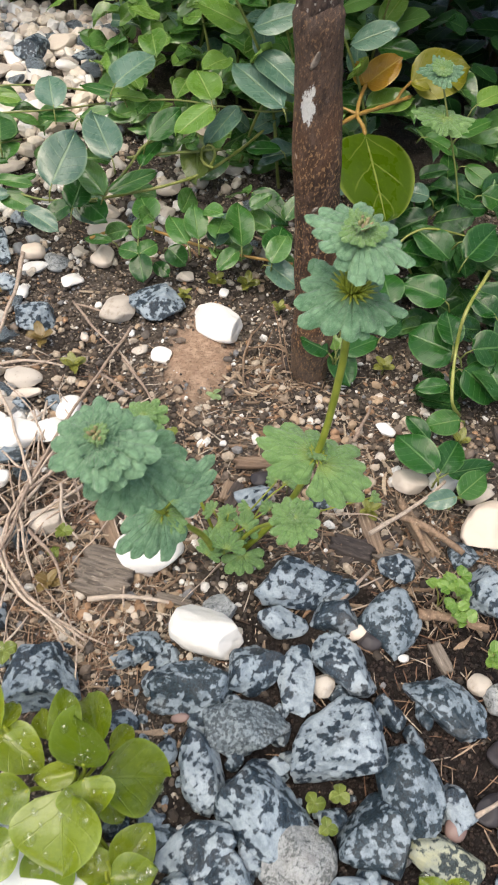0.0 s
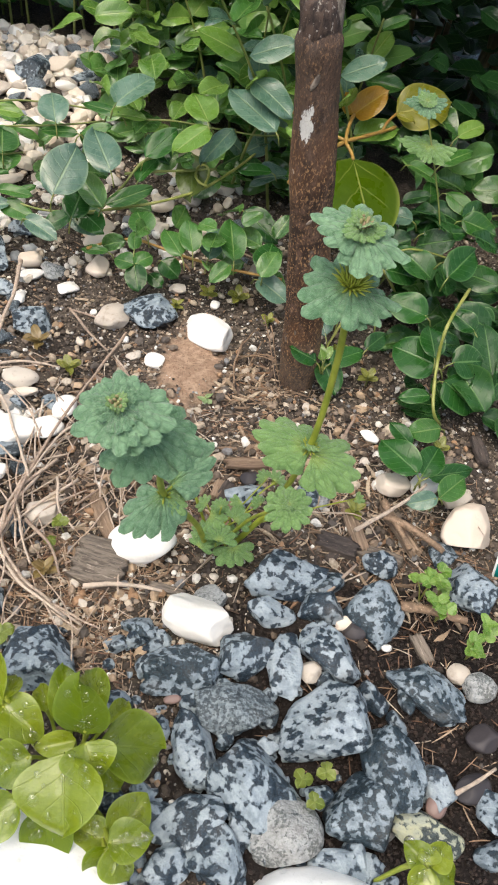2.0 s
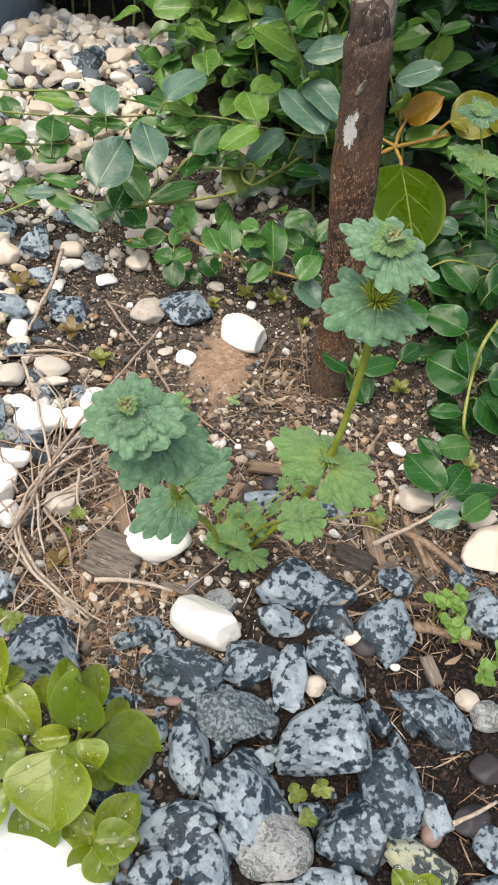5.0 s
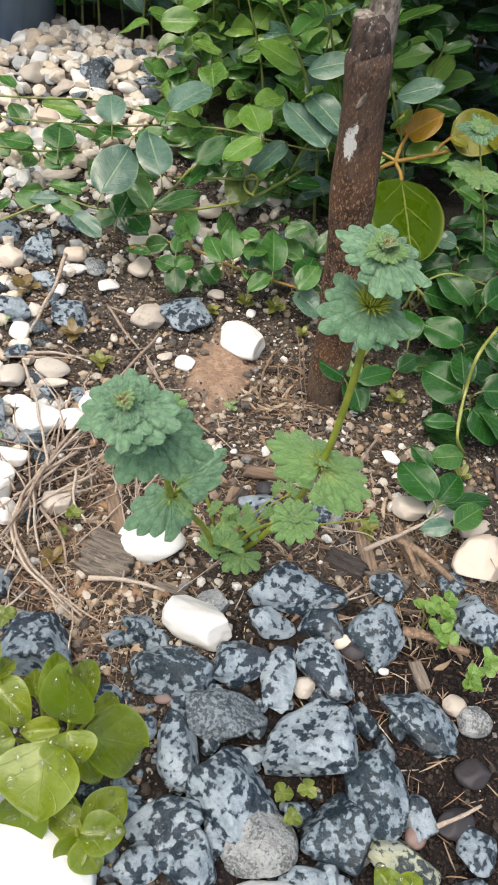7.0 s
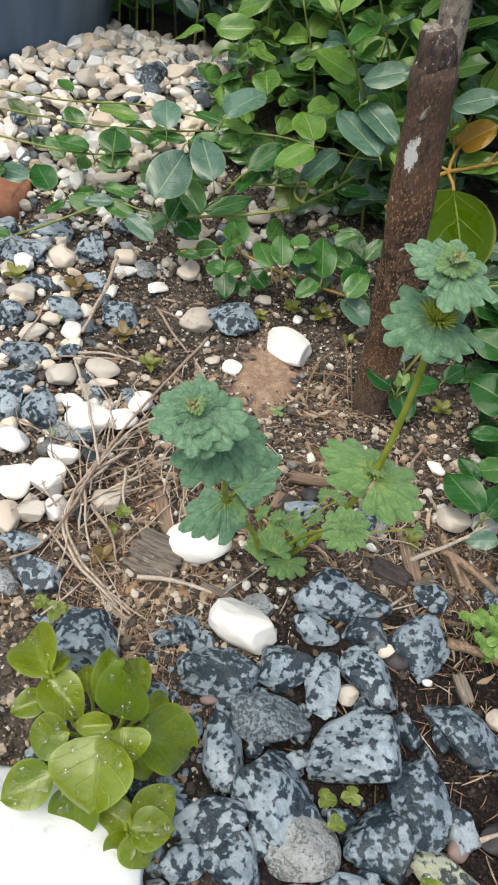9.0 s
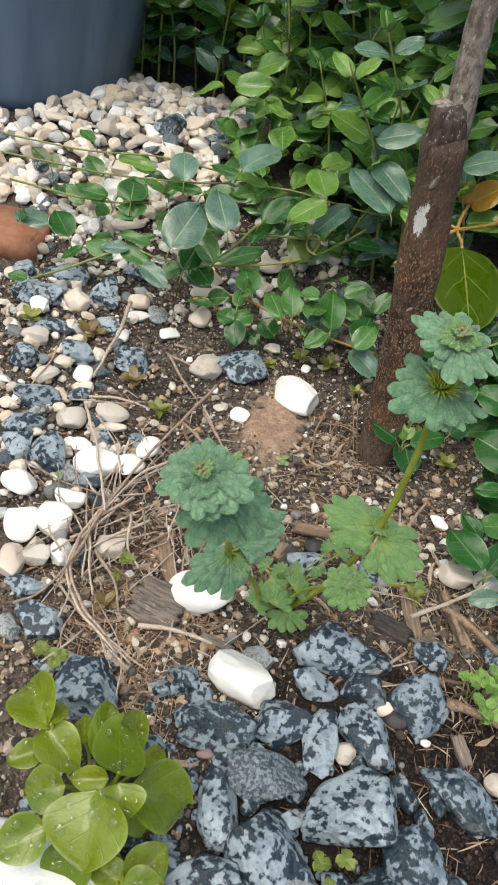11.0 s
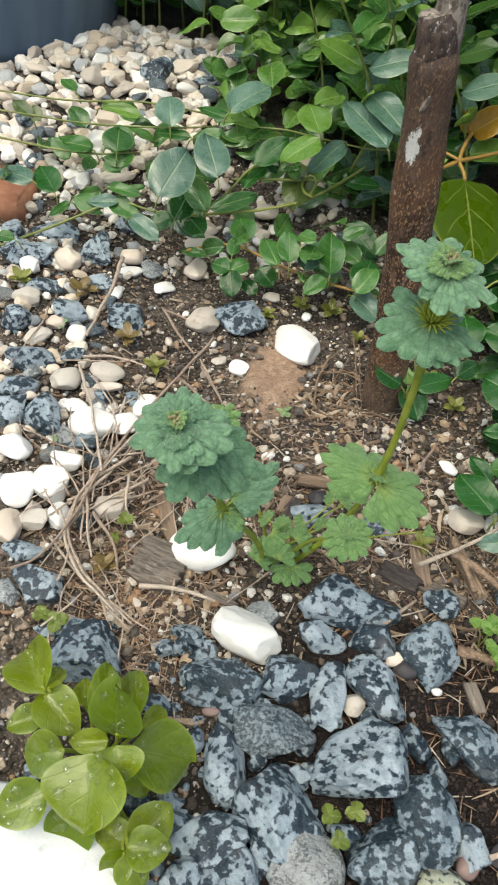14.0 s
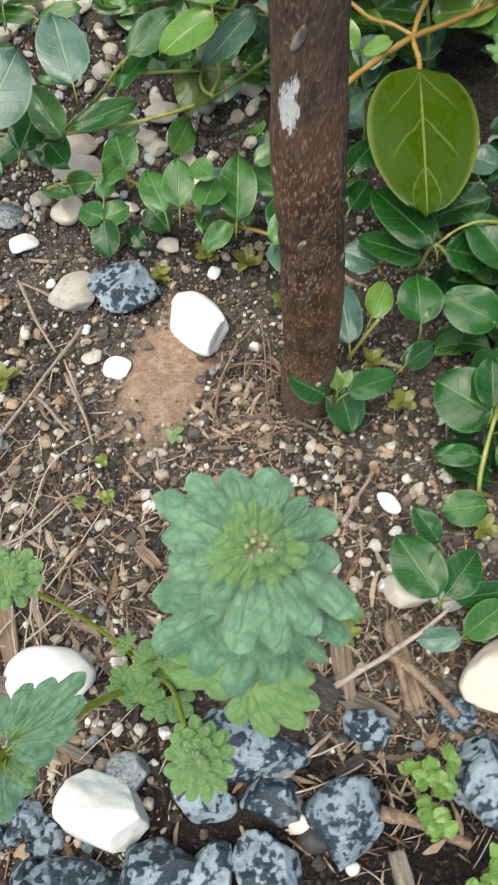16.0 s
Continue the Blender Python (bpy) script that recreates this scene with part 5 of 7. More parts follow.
white_stone(-0.0646, 0.7761, 0.0125, 0.0091, 0.0061, -9)
granite(-0.2103, 0.6663, 0.0255, 0.0156, 0.0118, -13)
granite(-0.2645, 0.8969, 0.0400, 0.0312, 0.0237, 49)
granite(-0.2047, 0.9224, 0.0390, 0.0171, 0.0131, 48)
cream_stone(-0.2465, 0.9417, 0.0528, 0.0313, 0.0163, 73)
white_stone(-0.2217, 0.8886, 0.0273, 0.0172, 0.0115, 31)
cream_stone(-0.1963, 0.9050, 0.0321, 0.0168, 0.0086, 47)
cream_stone(-0.2885, 0.8003, 0.0270, 0.0259, 0.0133, 16)
white_stone(-0.2815, 0.7641, 0.0250, 0.0253, 0.0169, 17)
cream_stone(-0.3355, 0.8112, 0.0353, 0.0232, 0.0119, 35)
granite(-0.3172, 0.7852, 0.0255, 0.0223, 0.0170, 33)
cream_stone(-0.2426, 0.7950, 0.0211, 0.0310, 0.0161, 44)
cream_stone(-0.3162, 0.8832, 0.0306, 0.0213, 0.0109, 18)
cream_stone(-0.3178, 0.9286, 0.0311, 0.0239, 0.0121, 43)
granite(-0.3756, 0.7652, 0.0167, 0.0223, 0.0169, 59)
cream_stone(-0.4049, 0.8619, 0.0313, 0.0195, 0.0101, 5)
cream_stone(-0.2491, 1.0162, 0.0433, 0.0183, 0.0095, 63)
cream_stone(-0.3899, 0.9744, 0.0371, 0.0236, 0.0127, -46)
cream_stone(-0.4174, 0.8034, 0.0183, 0.0218, 0.0112, 37)
cream_stone(-0.3329, 0.7465, 0.0282, 0.0209, 0.0107, 12)
white_stone(-0.2946, 0.7138, 0.0177, 0.0154, 0.0103, 29)
cream_stone(-0.2396, 1.0723, 0.0388, 0.0209, 0.0108, 61)
grey_stone(-0.2308, 0.9651, 0.0221, 0.0163, 0.0124, 52)
tan_stone(-0.0620, 0.8080, 0.0532, 0.0363, 0.0225, -73)
cream_stone(-0.0220, 0.8450, 0.0317, 0.0316, 0.0196, -53)
white_stone(0.0030, 0.8190, 0.0121, 0.0106, 0.0066, 75)
cream_stone(-0.0780, 0.7290, 0.0272, 0.0233, 0.0145, 1)
cream_stone(-0.1320, 0.6840, 0.0310, 0.0260, 0.0161, 66)
tan_stone(-0.1030, 0.7930, 0.0265, 0.0193, 0.0120, 24)
white_stone(0.1980, 0.7920, 0.0232, 0.0195, 0.0121, 89)
cream_stone(0.2140, 0.8140, 0.0232, 0.0156, 0.0097, 49)
tan_stone(-0.0840, 0.7060, 0.0184, 0.0145, 0.0090, 25)
# periwinkle leaves
vleaf((-0.1220, 0.7000, 0.1370), (-0.0940, 0.7350, 0.1610), 0.0340, "blue")
vleaf((-0.1770, 0.6900, 0.1140), (-0.1890, 0.7200, 0.1320), 0.0300, "blue")
vleaf((-0.2555, 0.7088, 0.1101), (-0.2151, 0.7135, 0.1128), 0.0184, "light")
vleaf((-0.2221, 0.6643, 0.0879), (-0.2290, 0.6882, 0.1017), 0.0309, "mid")
vleaf((-0.2260, 0.6747, 0.0803), (-0.2172, 0.6605, 0.0722), 0.0340, "mid")
vleaf((-0.2535, 0.6756, 0.0806), (-0.2853, 0.6763, 0.0810), 0.0217, "mid")
vleaf((-0.1139, 0.6463, 0.0943), (-0.1398, 0.6848, 0.1165), 0.0338, "blue")
vleaf((-0.1496, 0.5805, 0.0950), (-0.1391, 0.6260, 0.1212), 0.0387, "blue")
vleaf((-0.1214, 0.7161, 0.1224), (-0.1597, 0.7206, 0.1251), 0.0147, "mid")
vleaf((-0.1297, 0.7146, 0.1220), (-0.0942, 0.7175, 0.1236), 0.0158, "light")
vleaf((-0.1574, 0.6950, 0.1059), (-0.1924, 0.6904, 0.1033), 0.0141, "mid")
vleaf((-0.1543, 0.6944, 0.1057), (-0.1273, 0.7061, 0.1125), 0.0124, "mid")
vleaf((-0.1188, 0.6412, 0.0634), (-0.0779, 0.6669, 0.0783), 0.0156, "mid")
vleaf((-0.1808, 0.5972, 0.0600), (-0.1491, 0.5835, 0.0521), 0.0191, "blue")
vleaf((-0.1433, 0.6107, 0.0602), (-0.1392, 0.6376, 0.0758), 0.0249, "dark")
vleaf((-0.1479, 0.6256, 0.0564), (-0.1705, 0.6098, 0.0472), 0.0197, "dark")
vleaf((-0.1495, 0.6488, 0.0547), (-0.1167, 0.6270, 0.0421), 0.0252, "dark")
vleaf((-0.0335, 0.6993, 0.1352), (-0.0525, 0.7292, 0.1525), 0.0329, "light")
vleaf((-0.0323, 0.6991, 0.1301), (-0.0606, 0.6691, 0.1128), 0.0299, "light")
vleaf((-0.0108, 0.7284, 0.1215), (-0.0364, 0.6898, 0.0993), 0.0270, "blue")
vleaf((0.0315, 0.6914, 0.1396), (-0.0190, 0.7280, 0.1608), 0.0335, "blue")
vleaf((0.0042, 0.7262, 0.1695), (0.0446, 0.6989, 0.1537), 0.0321, "blue")
vleaf((-0.0507, 0.7371, 0.0876), (-0.0424, 0.6882, 0.0593), 0.0328, "olive")
vleaf((0.0333, 0.7418, 0.0800), (-0.0035, 0.7414, 0.0798), 0.0179, "dark")
vleaf((0.0129, 0.6857, 0.0596), (0.0505, 0.6615, 0.0456), 0.0285, "dark")
vleaf((-0.0760, 0.6309, 0.0469), (-0.0915, 0.6536, 0.0600), 0.0268, "mid")
vleaf((-0.0816, 0.5987, 0.0450), (-0.0846, 0.6169, 0.0555), 0.0129, "mid")
vleaf((-0.1096, 0.6137, 0.0304), (-0.1368, 0.6133, 0.0302), 0.0111, "mid")
vleaf((-0.0794, 0.5900, 0.0350), (-0.0997, 0.5945, 0.0376), 0.0183, "mid")
vleaf((-0.0794, 0.5900, 0.0350), (-0.0649, 0.6016, 0.0417), 0.0183, "mid")
vleaf((-0.0794, 0.5900, 0.0350), (-0.0717, 0.5681, 0.0224), 0.0214, "dark")
vleaf((-0.0367, 0.5936, 0.0500), (-0.0564, 0.6164, 0.0632), 0.0224, "mid")
vleaf((-0.0270, 0.5952, 0.0550), (-0.0362, 0.6236, 0.0714), 0.0223, "mid")
vleaf((-0.0130, 0.6047, 0.0450), (-0.0058, 0.6373, 0.0639), 0.0249, "blue")
vleaf((0.0114, 0.6011, 0.0500), (0.0019, 0.6418, 0.0735), 0.0268, "mid")
vleaf((0.0084, 0.5996, 0.0450), (-0.0085, 0.5832, 0.0355), 0.0170, "mid")
vleaf((0.0406, 0.6070, 0.0401), (0.0443, 0.6374, 0.0576), 0.0282, "dark")
vleaf((0.0364, 0.6078, 0.0301), (0.0669, 0.5930, 0.0216), 0.0271, "blue")
vleaf((-0.0677, 0.6033, 0.0200), (-0.0527, 0.5933, 0.0142), 0.0143, "dark")
vleaf((-0.0596, 0.6284, 0.0216), (-0.0408, 0.6161, 0.0145), 0.0225, "dark")
vleaf((-0.0900, 0.6910, 0.0947), (-0.0650, 0.7224, 0.1128), 0.0227, "dark")
vleaf((-0.0962, 0.7378, 0.0997), (-0.0698, 0.7133, 0.0856), 0.0234, "dark")
vleaf((-0.0963, 0.6832, 0.0726), (-0.0821, 0.7117, 0.0890), 0.0172, "dark")
vleaf((-0.2672, 0.6178, 0.0557), (-0.2959, 0.6426, 0.0700), 0.0270, "dark")
vleaf((-0.2909, 0.6207, 0.0609), (-0.3319, 0.6260, 0.0640), 0.0236, "blue")
vleaf((-0.2540, 0.6805, 0.0769), (-0.2945, 0.6876, 0.0810), 0.0211, "mid")
vleaf((-0.2540, 0.6343, 0.0474), (-0.2222, 0.6252, 0.0421), 0.0194, "mid")
vleaf((-0.2083, 0.6483, 0.0546), (-0.1915, 0.6618, 0.0624), 0.0103, "mid")
vleaf((-0.2172, 0.6336, 0.0523), (-0.1834, 0.6253, 0.0475), 0.0203, "mid")
vleaf((-0.2546, 0.6228, 0.0461), (-0.2708, 0.6061, 0.0365), 0.0135, "mid")
vleaf((-0.2078, 0.6330, 0.0522), (-0.2385, 0.6272, 0.0489), 0.0147, "blue")
vleaf((-0.3368, 0.7129, 0.0814), (-0.3632, 0.7259, 0.0889), 0.0159, "olive")
vleaf((-0.2958, 0.7359, 0.1091), (-0.3173, 0.7470, 0.1155), 0.0133, "mid")
vleaf((-0.3429, 0.7247, 0.0853), (-0.3283, 0.7152, 0.0798), 0.0159, "olive")
vleaf((-0.2829, 0.5609, 0.0300), (-0.3033, 0.5607, 0.0299), 0.0130, "mid")
vleaf((-0.1526, 0.6403, 0.0433), (-0.1229, 0.6338, 0.0395), 0.0193, "blue")
vleaf((-0.1800, 0.6089, 0.0502), (-0.1551, 0.5987, 0.0443), 0.0208, "blue")
vleaf((0.0789, 0.6597, 0.0633), (0.0920, 0.6801, 0.0750), 0.0198, "dark")
vleaf((0.0711, 0.7057, 0.1096), (0.0773, 0.7279, 0.1225), 0.0231, "blue")
vleaf((0.0849, 0.6338, 0.0511), (0.0940, 0.6532, 0.0623), 0.0197, "dark")
vleaf((0.1867, 0.6534, 0.0819), (0.2295, 0.6602, 0.0859), 0.0229, "dark")
vleaf((0.1971, 0.5864, 0.0900), (0.2276, 0.5872, 0.0905), 0.0251, "mid")
vleaf((0.2227, 0.6695, 0.0932), (0.2587, 0.6631, 0.0895), 0.0284, "mid")
vleaf((0.1918, 0.6875, 0.0948), (0.1926, 0.7147, 0.1105), 0.0179, "mid")
vleaf((0.1597, 0.6158, 0.0602), (0.1954, 0.6250, 0.0655), 0.0150, "mid")
vleaf((0.1728, 0.6542, 0.0920), (0.1505, 0.6578, 0.0941), 0.0216, "blue")
vleaf((0.2064, 0.6972, 0.1058), (0.2355, 0.6820, 0.0970), 0.0200, "mid")
vleaf((0.1905, 0.6886, 0.1349), (0.2221, 0.7108, 0.1478), 0.0162, "mid")
vleaf((0.1680, 0.7209, 0.1184), (0.2003, 0.7088, 0.1114), 0.0180, "mid")
vleaf((0.2075, 0.7297, 0.1494), (0.2348, 0.7491, 0.1606), 0.0200, "light")
vleaf((0.2361, 0.5769, 0.0500), (0.2535, 0.5645, 0.0429), 0.0258, "dark")
vleaf((-0.2378, 0.6831, 0.0925), (-0.2114, 0.6835, 0.0928), 0.0302, "mid")
vleaf((-0.2365, 0.6670, 0.0785), (-0.2117, 0.6666, 0.0783), 0.0131, "mid")
vleaf((-0.2204, 0.6391, 0.0631), (-0.1882, 0.6405, 0.0639), 0.0140, "mid")
vleaf((0.1920, 0.4820, 0.0500), (0.1540, 0.4960, 0.0540), 0.0386, "dark")
vleaf((0.1860, 0.4800, 0.0600), (0.1810, 0.5090, 0.0700), 0.0210, "dark")
vleaf((0.2040, 0.4880, 0.0520), (0.2300, 0.4930, 0.0560), 0.0285, "dark")
vleaf((0.2010, 0.4800, 0.0380), (0.2320, 0.4660, 0.0260), 0.0360, "dark")
vleaf((0.1890, 0.4660, 0.0320), (0.1630, 0.4600, 0.0300), 0.0137, "dark")
vleaf((0.1990, 0.4410, 0.0200), (0.1730, 0.4310, 0.0180), 0.0215, "mid")
vleaf((0.1710, 0.3740, 0.0300), (0.1440, 0.4000, 0.0380), 0.0271, "dark")
vleaf((0.1700, 0.4060, 0.0280), (0.1520, 0.4200, 0.0360), 0.0145, "dark")
vleaf((0.1760, 0.3770, 0.0260), (0.1900, 0.4030, 0.0340), 0.0208, "dark")
vleaf((0.1800, 0.3760, 0.0260), (0.2150, 0.3890, 0.0280), 0.0140, "dark")
vleaf((0.1880, 0.3590, 0.0240), (0.2080, 0.3790, 0.0300), 0.0186, "mid")
vleaf((0.1850, 0.3560, 0.0260), (0.1640, 0.3500, 0.0220), 0.0135, "blue")
vleaf((0.1990, 0.5670, 0.0850), (0.2240, 0.5990, 0.1000), 0.0285, "dark")
vleaf((0.2200, 0.5120, 0.0700), (0.1990, 0.5230, 0.0800), 0.0204, "dark")
vleaf((0.1390, 0.5810, 0.0800), (0.0950, 0.6090, 0.0900), 0.0303, "dark")
vleaf((0.1360, 0.5870, 0.0620), (0.0920, 0.5920, 0.0620), 0.0214, "dark")
vleaf((0.1090, 0.5860, 0.0500), (0.0840, 0.5910, 0.0520), 0.0235, "blue")
vleaf((0.1490, 0.5910, 0.0700), (0.1830, 0.5970, 0.0660), 0.0246, "dark")
vleaf((0.1440, 0.5470, 0.0450), (0.1350, 0.5760, 0.0600), 0.0288, "dark")
vleaf((0.1900, 0.5560, 0.0500), (0.1530, 0.5640, 0.0580), 0.0306, "dark")
vleaf((0.1030, 0.5310, 0.0300), (0.0870, 0.5670, 0.0480), 0.0235, "blue")
vleaf((0.1130, 0.5500, 0.0380), (0.1190, 0.5770, 0.0480), 0.0184, "light")
vleaf((0.1400, 0.5260, 0.0260), (0.1560, 0.5430, 0.0340), 0.0161, "dark")
vleaf((0.0935, 0.4800, 0.0380), (0.0705, 0.4780, 0.0500), 0.0180, "dark")
vleaf((0.1070, 0.4920, 0.0300), (0.1350, 0.5110, 0.0340), 0.0184, "dark")
vleaf((0.1010, 0.4990, 0.0260), (0.1170, 0.4760, 0.0120), 0.0251, "dark")
vleaf((0.1000, 0.4910, 0.0320), (0.0940, 0.4990, 0.0440), 0.0093, "light")
vleaf((0.1020, 0.4930, 0.0320), (0.1060, 0.5000, 0.0420), 0.0074, "light")
# wide climbing leaf and its yellowing neighbours
broad_leaf((0.1080, 0.6856, 0.1270), (0.1280, 0.5770, 0.1140), 0.0690, "broad", (-0.05, -0.30, 0.95))
broad_leaf((0.1080, 0.7750, 0.1390), (0.1340, 0.7700, 0.1690), 0.0300, "orange", (-0.35, -0.85, 0.40))
broad_leaf((0.1075, 0.7755, 0.1385), (0.0950, 0.7750, 0.1580), 0.0170, "orange", (0.1, -0.95, 0.3))
broad_leaf((0.1530, 0.7900, 0.1420), (0.2080, 0.8050, 0.1590), 0.0500, "yellow", (-0.1, -0.75, 0.65))
broad_leaf((0.1510, 0.7800, 0.1440), (0.1710, 0.7750, 0.1430), 0.0120, "yellow", (0, -0.6, 0.8))
# stems
vine_stem([(-0.3768, 0.6889, 0.1092), (-0.3305, 0.6936, 0.1105), (-0.2905, 0.6986, 0.1120), (-0.2527, 0.7090, 0.1152), (-0.2148, 0.7201, 0.1188), (-0.1589, 0.7236, 0.1199), (-0.1072, 0.7205, 0.1189), (-0.0675, 0.7271, 0.1203), (-0.0321, 0.7293, 0.1187), (0.0147, 0.7373, 0.1161), (0.0361, 0.7479, 0.1160)], 0.00097)
vine_stem([(-0.3706, 0.6750, 0.0954), (-0.3133, 0.6817, 0.0972), (-0.2785, 0.6847, 0.0980), (-0.2340, 0.6935, 0.1005), (-0.1796, 0.7085, 0.1050), (-0.1369, 0.7246, 0.1103)], 0.00097)
vine_stem([(-0.1451, 0.6358, 0.0526), (-0.1097, 0.6536, 0.0556), (-0.0737, 0.6724, 0.0596), (-0.0385, 0.6984, 0.0653), (-0.0150, 0.7286, 0.0720), (0.0083, 0.7681, 0.0798), (0.0291, 0.8168, 0.0873)], 0.00145, "yellow")
vine_stem([(-0.1298, 0.6132, 0.0304), (-0.1164, 0.6263, 0.0314), (-0.0910, 0.6400, 0.0332), (-0.0723, 0.6367, 0.0327), (-0.0405, 0.6267, 0.0313), (-0.0041, 0.6188, 0.0306), (0.0307, 0.6154, 0.0303), (0.0592, 0.6141, 0.0302)], 0.00140, "orange")
vine_stem([(-0.1400, 0.6836, 0.0327), (-0.1127, 0.6826, 0.0624), (-0.0955, 0.6951, 0.0859), (-0.0795, 0.6954, 0.0958)], 0.00143)
vine_stem([(-0.1106, 0.6908, 0.0747), (-0.0834, 0.7005, 0.0774), (-0.0446, 0.7138, 0.0799), (-0.0222, 0.7229, 0.0810)], 0.00146)
vine_stem([(-0.0277, 0.6952, 0.0739), (-0.0363, 0.6983, 0.0751), (-0.0418, 0.7081, 0.0781), (-0.0403, 0.7211, 0.0818), (-0.0328, 0.7230, 0.0819), (-0.0289, 0.7124, 0.0786), (-0.0308, 0.6955, 0.0741)], 0.00146, "yellow")
vine_stem([(-0.2050, 0.6386, 0.0530), (-0.1793, 0.6330, 0.0522), (-0.1567, 0.6355, 0.0526), (-0.1290, 0.6402, 0.0533)], 0.00112)
vine_stem([(-0.3612, 0.6731, 0.0700), (-0.3173, 0.6745, 0.0703), (-0.2805, 0.6769, 0.0709), (-0.2460, 0.6840, 0.0728), (-0.2140, 0.6973, 0.0766)], 0.00117)
vine_stem([(-0.3171, 0.5865, 0.0000), (-0.2614, 0.5993, 0.0300), (-0.2122, 0.6361, 0.0526)], 0.00140)
vine_stem([(0.2070, 0.5244, 0.1000), (0.1865, 0.4799, 0.0900), (0.1871, 0.4723, 0.0600), (0.1865, 0.4394, 0.0400), (0.2011, 0.4507, 0.0150)], 0.00135, "yellow")
vine_stem([(0.0500, 0.6300, 0.1180), (0.0660, 0.6530, 0.1290), (0.0820, 0.6782, 0.1337), (0.0995, 0.7088, 0.1340), (0.1190, 0.7360, 0.1322), (0.1387, 0.7642, 0.1304), (0.1550, 0.7850, 0.1300)], 0.0020, "orange")
vine_stem([(0.0995, 0.7088, 0.1340), (0.1010, 0.7310, 0.1365), (0.1045, 0.7560, 0.1380), (0.1080, 0.7750, 0.1390)], 0.0019, "orange")
vine_stem([(0.0990, 0.7088, 0.1340), (0.1020, 0.7000, 0.1330), (0.1060, 0.6930, 0.1300), (0.1080, 0.6850, 0.1270)], 0.0018, "orange")
vine_stem([(0.0990, 0.7090, 0.1350), (0.0840, 0.7120, 0.1380), (0.0700, 0.7120, 0.1390), (0.0560, 0.7160, 0.1440), (0.0400, 0.7200, 0.1520)], 0.0014, "orange")
vine_stem([(0.1387, 0.7642, 0.1304), (0.1440, 0.7760, 0.1370), (0.1530, 0.7900, 0.1420)], 0.0015, "orange")
vine_stem([(0.1819, 0.7125, 0.0674), (0.2092, 0.7192, 0.0682), (0.2464, 0.7309, 0.0696), (0.2787, 0.7455, 0.0713)], 0.00149)
vine_stem([(0.1237, 0.5945, 0.0400), (0.1460, 0.6069, 0.0400), (0.1599, 0.6336, 0.0408), (0.1855, 0.6811, 0.0442)], 0.00119)
vine_stem([(0.2300, 0.6260, 0.0700), (0.1750, 0.6030, 0.0880), (0.1550, 0.5960, 0.0850), (0.1420, 0.5900, 0.0720)], 0.0010, "yellow")
vine_stem([(0.1370, 0.5900, 0.0500), (0.1420, 0.5900, 0.0720), (0.1620, 0.5960, 0.0500), (0.1760, 0.6200, 0.0200)], 0.0013, "yellow")
vine_stem([(0.1180, 0.5480, 0.0400), (0.1120, 0.5430, 0.0260), (0.1050, 0.5350, 0.0100)], 0.0013, "yellow")
FAR_TOP = Vector((0.1560, 0.6600, 0.1940))
FAR_LOW = Vector((0.1670, 0.6550, 0.1600))
# lime plant
lime_leaf((-0.0100, 0.1400, 0.0600), (-0.0150, 0.1490, 0.0880), 0.0255, (0, -0.98, -0.1), "lime_deep")
lime_leaf((-0.0080, 0.1330, 0.0680), (-0.0010, 0.1200, 0.0620), 0.0241)
lime_leaf((-0.0040, 0.1380, 0.0560), (0.0270, 0.1500, 0.0340), 0.0314)
lime_leaf((-0.0160, 0.1280, 0.0660), (-0.0100, 0.1000, 0.0500), 0.0380, (-0.15, -0.3, 0.94))
lime_leaf((-0.0090, 0.1560, 0.0420), (-0.0240, 0.1870, 0.0400), 0.0194)
lime_leaf((-0.0200, 0.1480, 0.0440), (-0.0320, 0.1820, 0.0400), 0.0164)
lime_leaf((-0.0560, 0.1560, 0.0440), (-0.0320, 0.1430, 0.0420), 0.0214)
lime_leaf((-0.0540, 0.1550, 0.0480), (-0.0820, 0.1820, 0.0440), 0.0251)
lime_leaf((-0.0530, 0.1550, 0.0500), (-0.0510, 0.1720, 0.0460), 0.0095)
lime_leaf((-0.0530, 0.1500, 0.0360), (-0.0670, 0.1380, 0.0340), 0.0138)
lime_leaf((-0.0330, 0.1320, 0.0480), (-0.0520, 0.1240, 0.0440), 0.0208)
lime_leaf((-0.0330, 0.1140, 0.0460), (-0.0510, 0.0980, 0.0400), 0.0210)
lime_leaf((-0.0230, 0.1140, 0.0360), (-0.0160, 0.0960, 0.0200), 0.0240, (0, -0.75, 0.6), "lime_deep")
lime_leaf((-0.0030, 0.1350, 0.0420), (0.0100, 0.1280, 0.0320), 0.0116)
lime_leaf((-0.0030, 0.1550, 0.0420), (0.0040, 0.1710, 0.0360), 0.0107)
lime_leaf((0.0090, 0.1100, 0.0240), (0.0210, 0.1300, 0.0300), 0.0199)
lime_leaf((0.0080, 0.1090, 0.0220), (-0.0100, 0.1140, 0.0220), 0.0167)
lime_leaf((0.0080, 0.1060, 0.0320), (0.0270, 0.1110, 0.0340), 0.0181)
lime_leaf((0.0070, 0.1060, 0.0260), (0.0020, 0.0920, 0.0200), 0.0147)
lime_leaf((0.0090, 0.1050, 0.0300), (0.0190, 0.0930, 0.0220), 0.0155)
lime_leaf((-0.0350, 0.1590, 0.0360), (-0.0430, 0.1740, 0.0360), 0.0092)
lime_leaf((-0.0160, 0.1430, 0.0460), (-0.0340, 0.1370, 0.0440), 0.0117)
# second lime plant
lime_leaf2((0.1470, 0.1098, 0.0500), (0.1361, 0.1157, 0.0534), 0.0123)
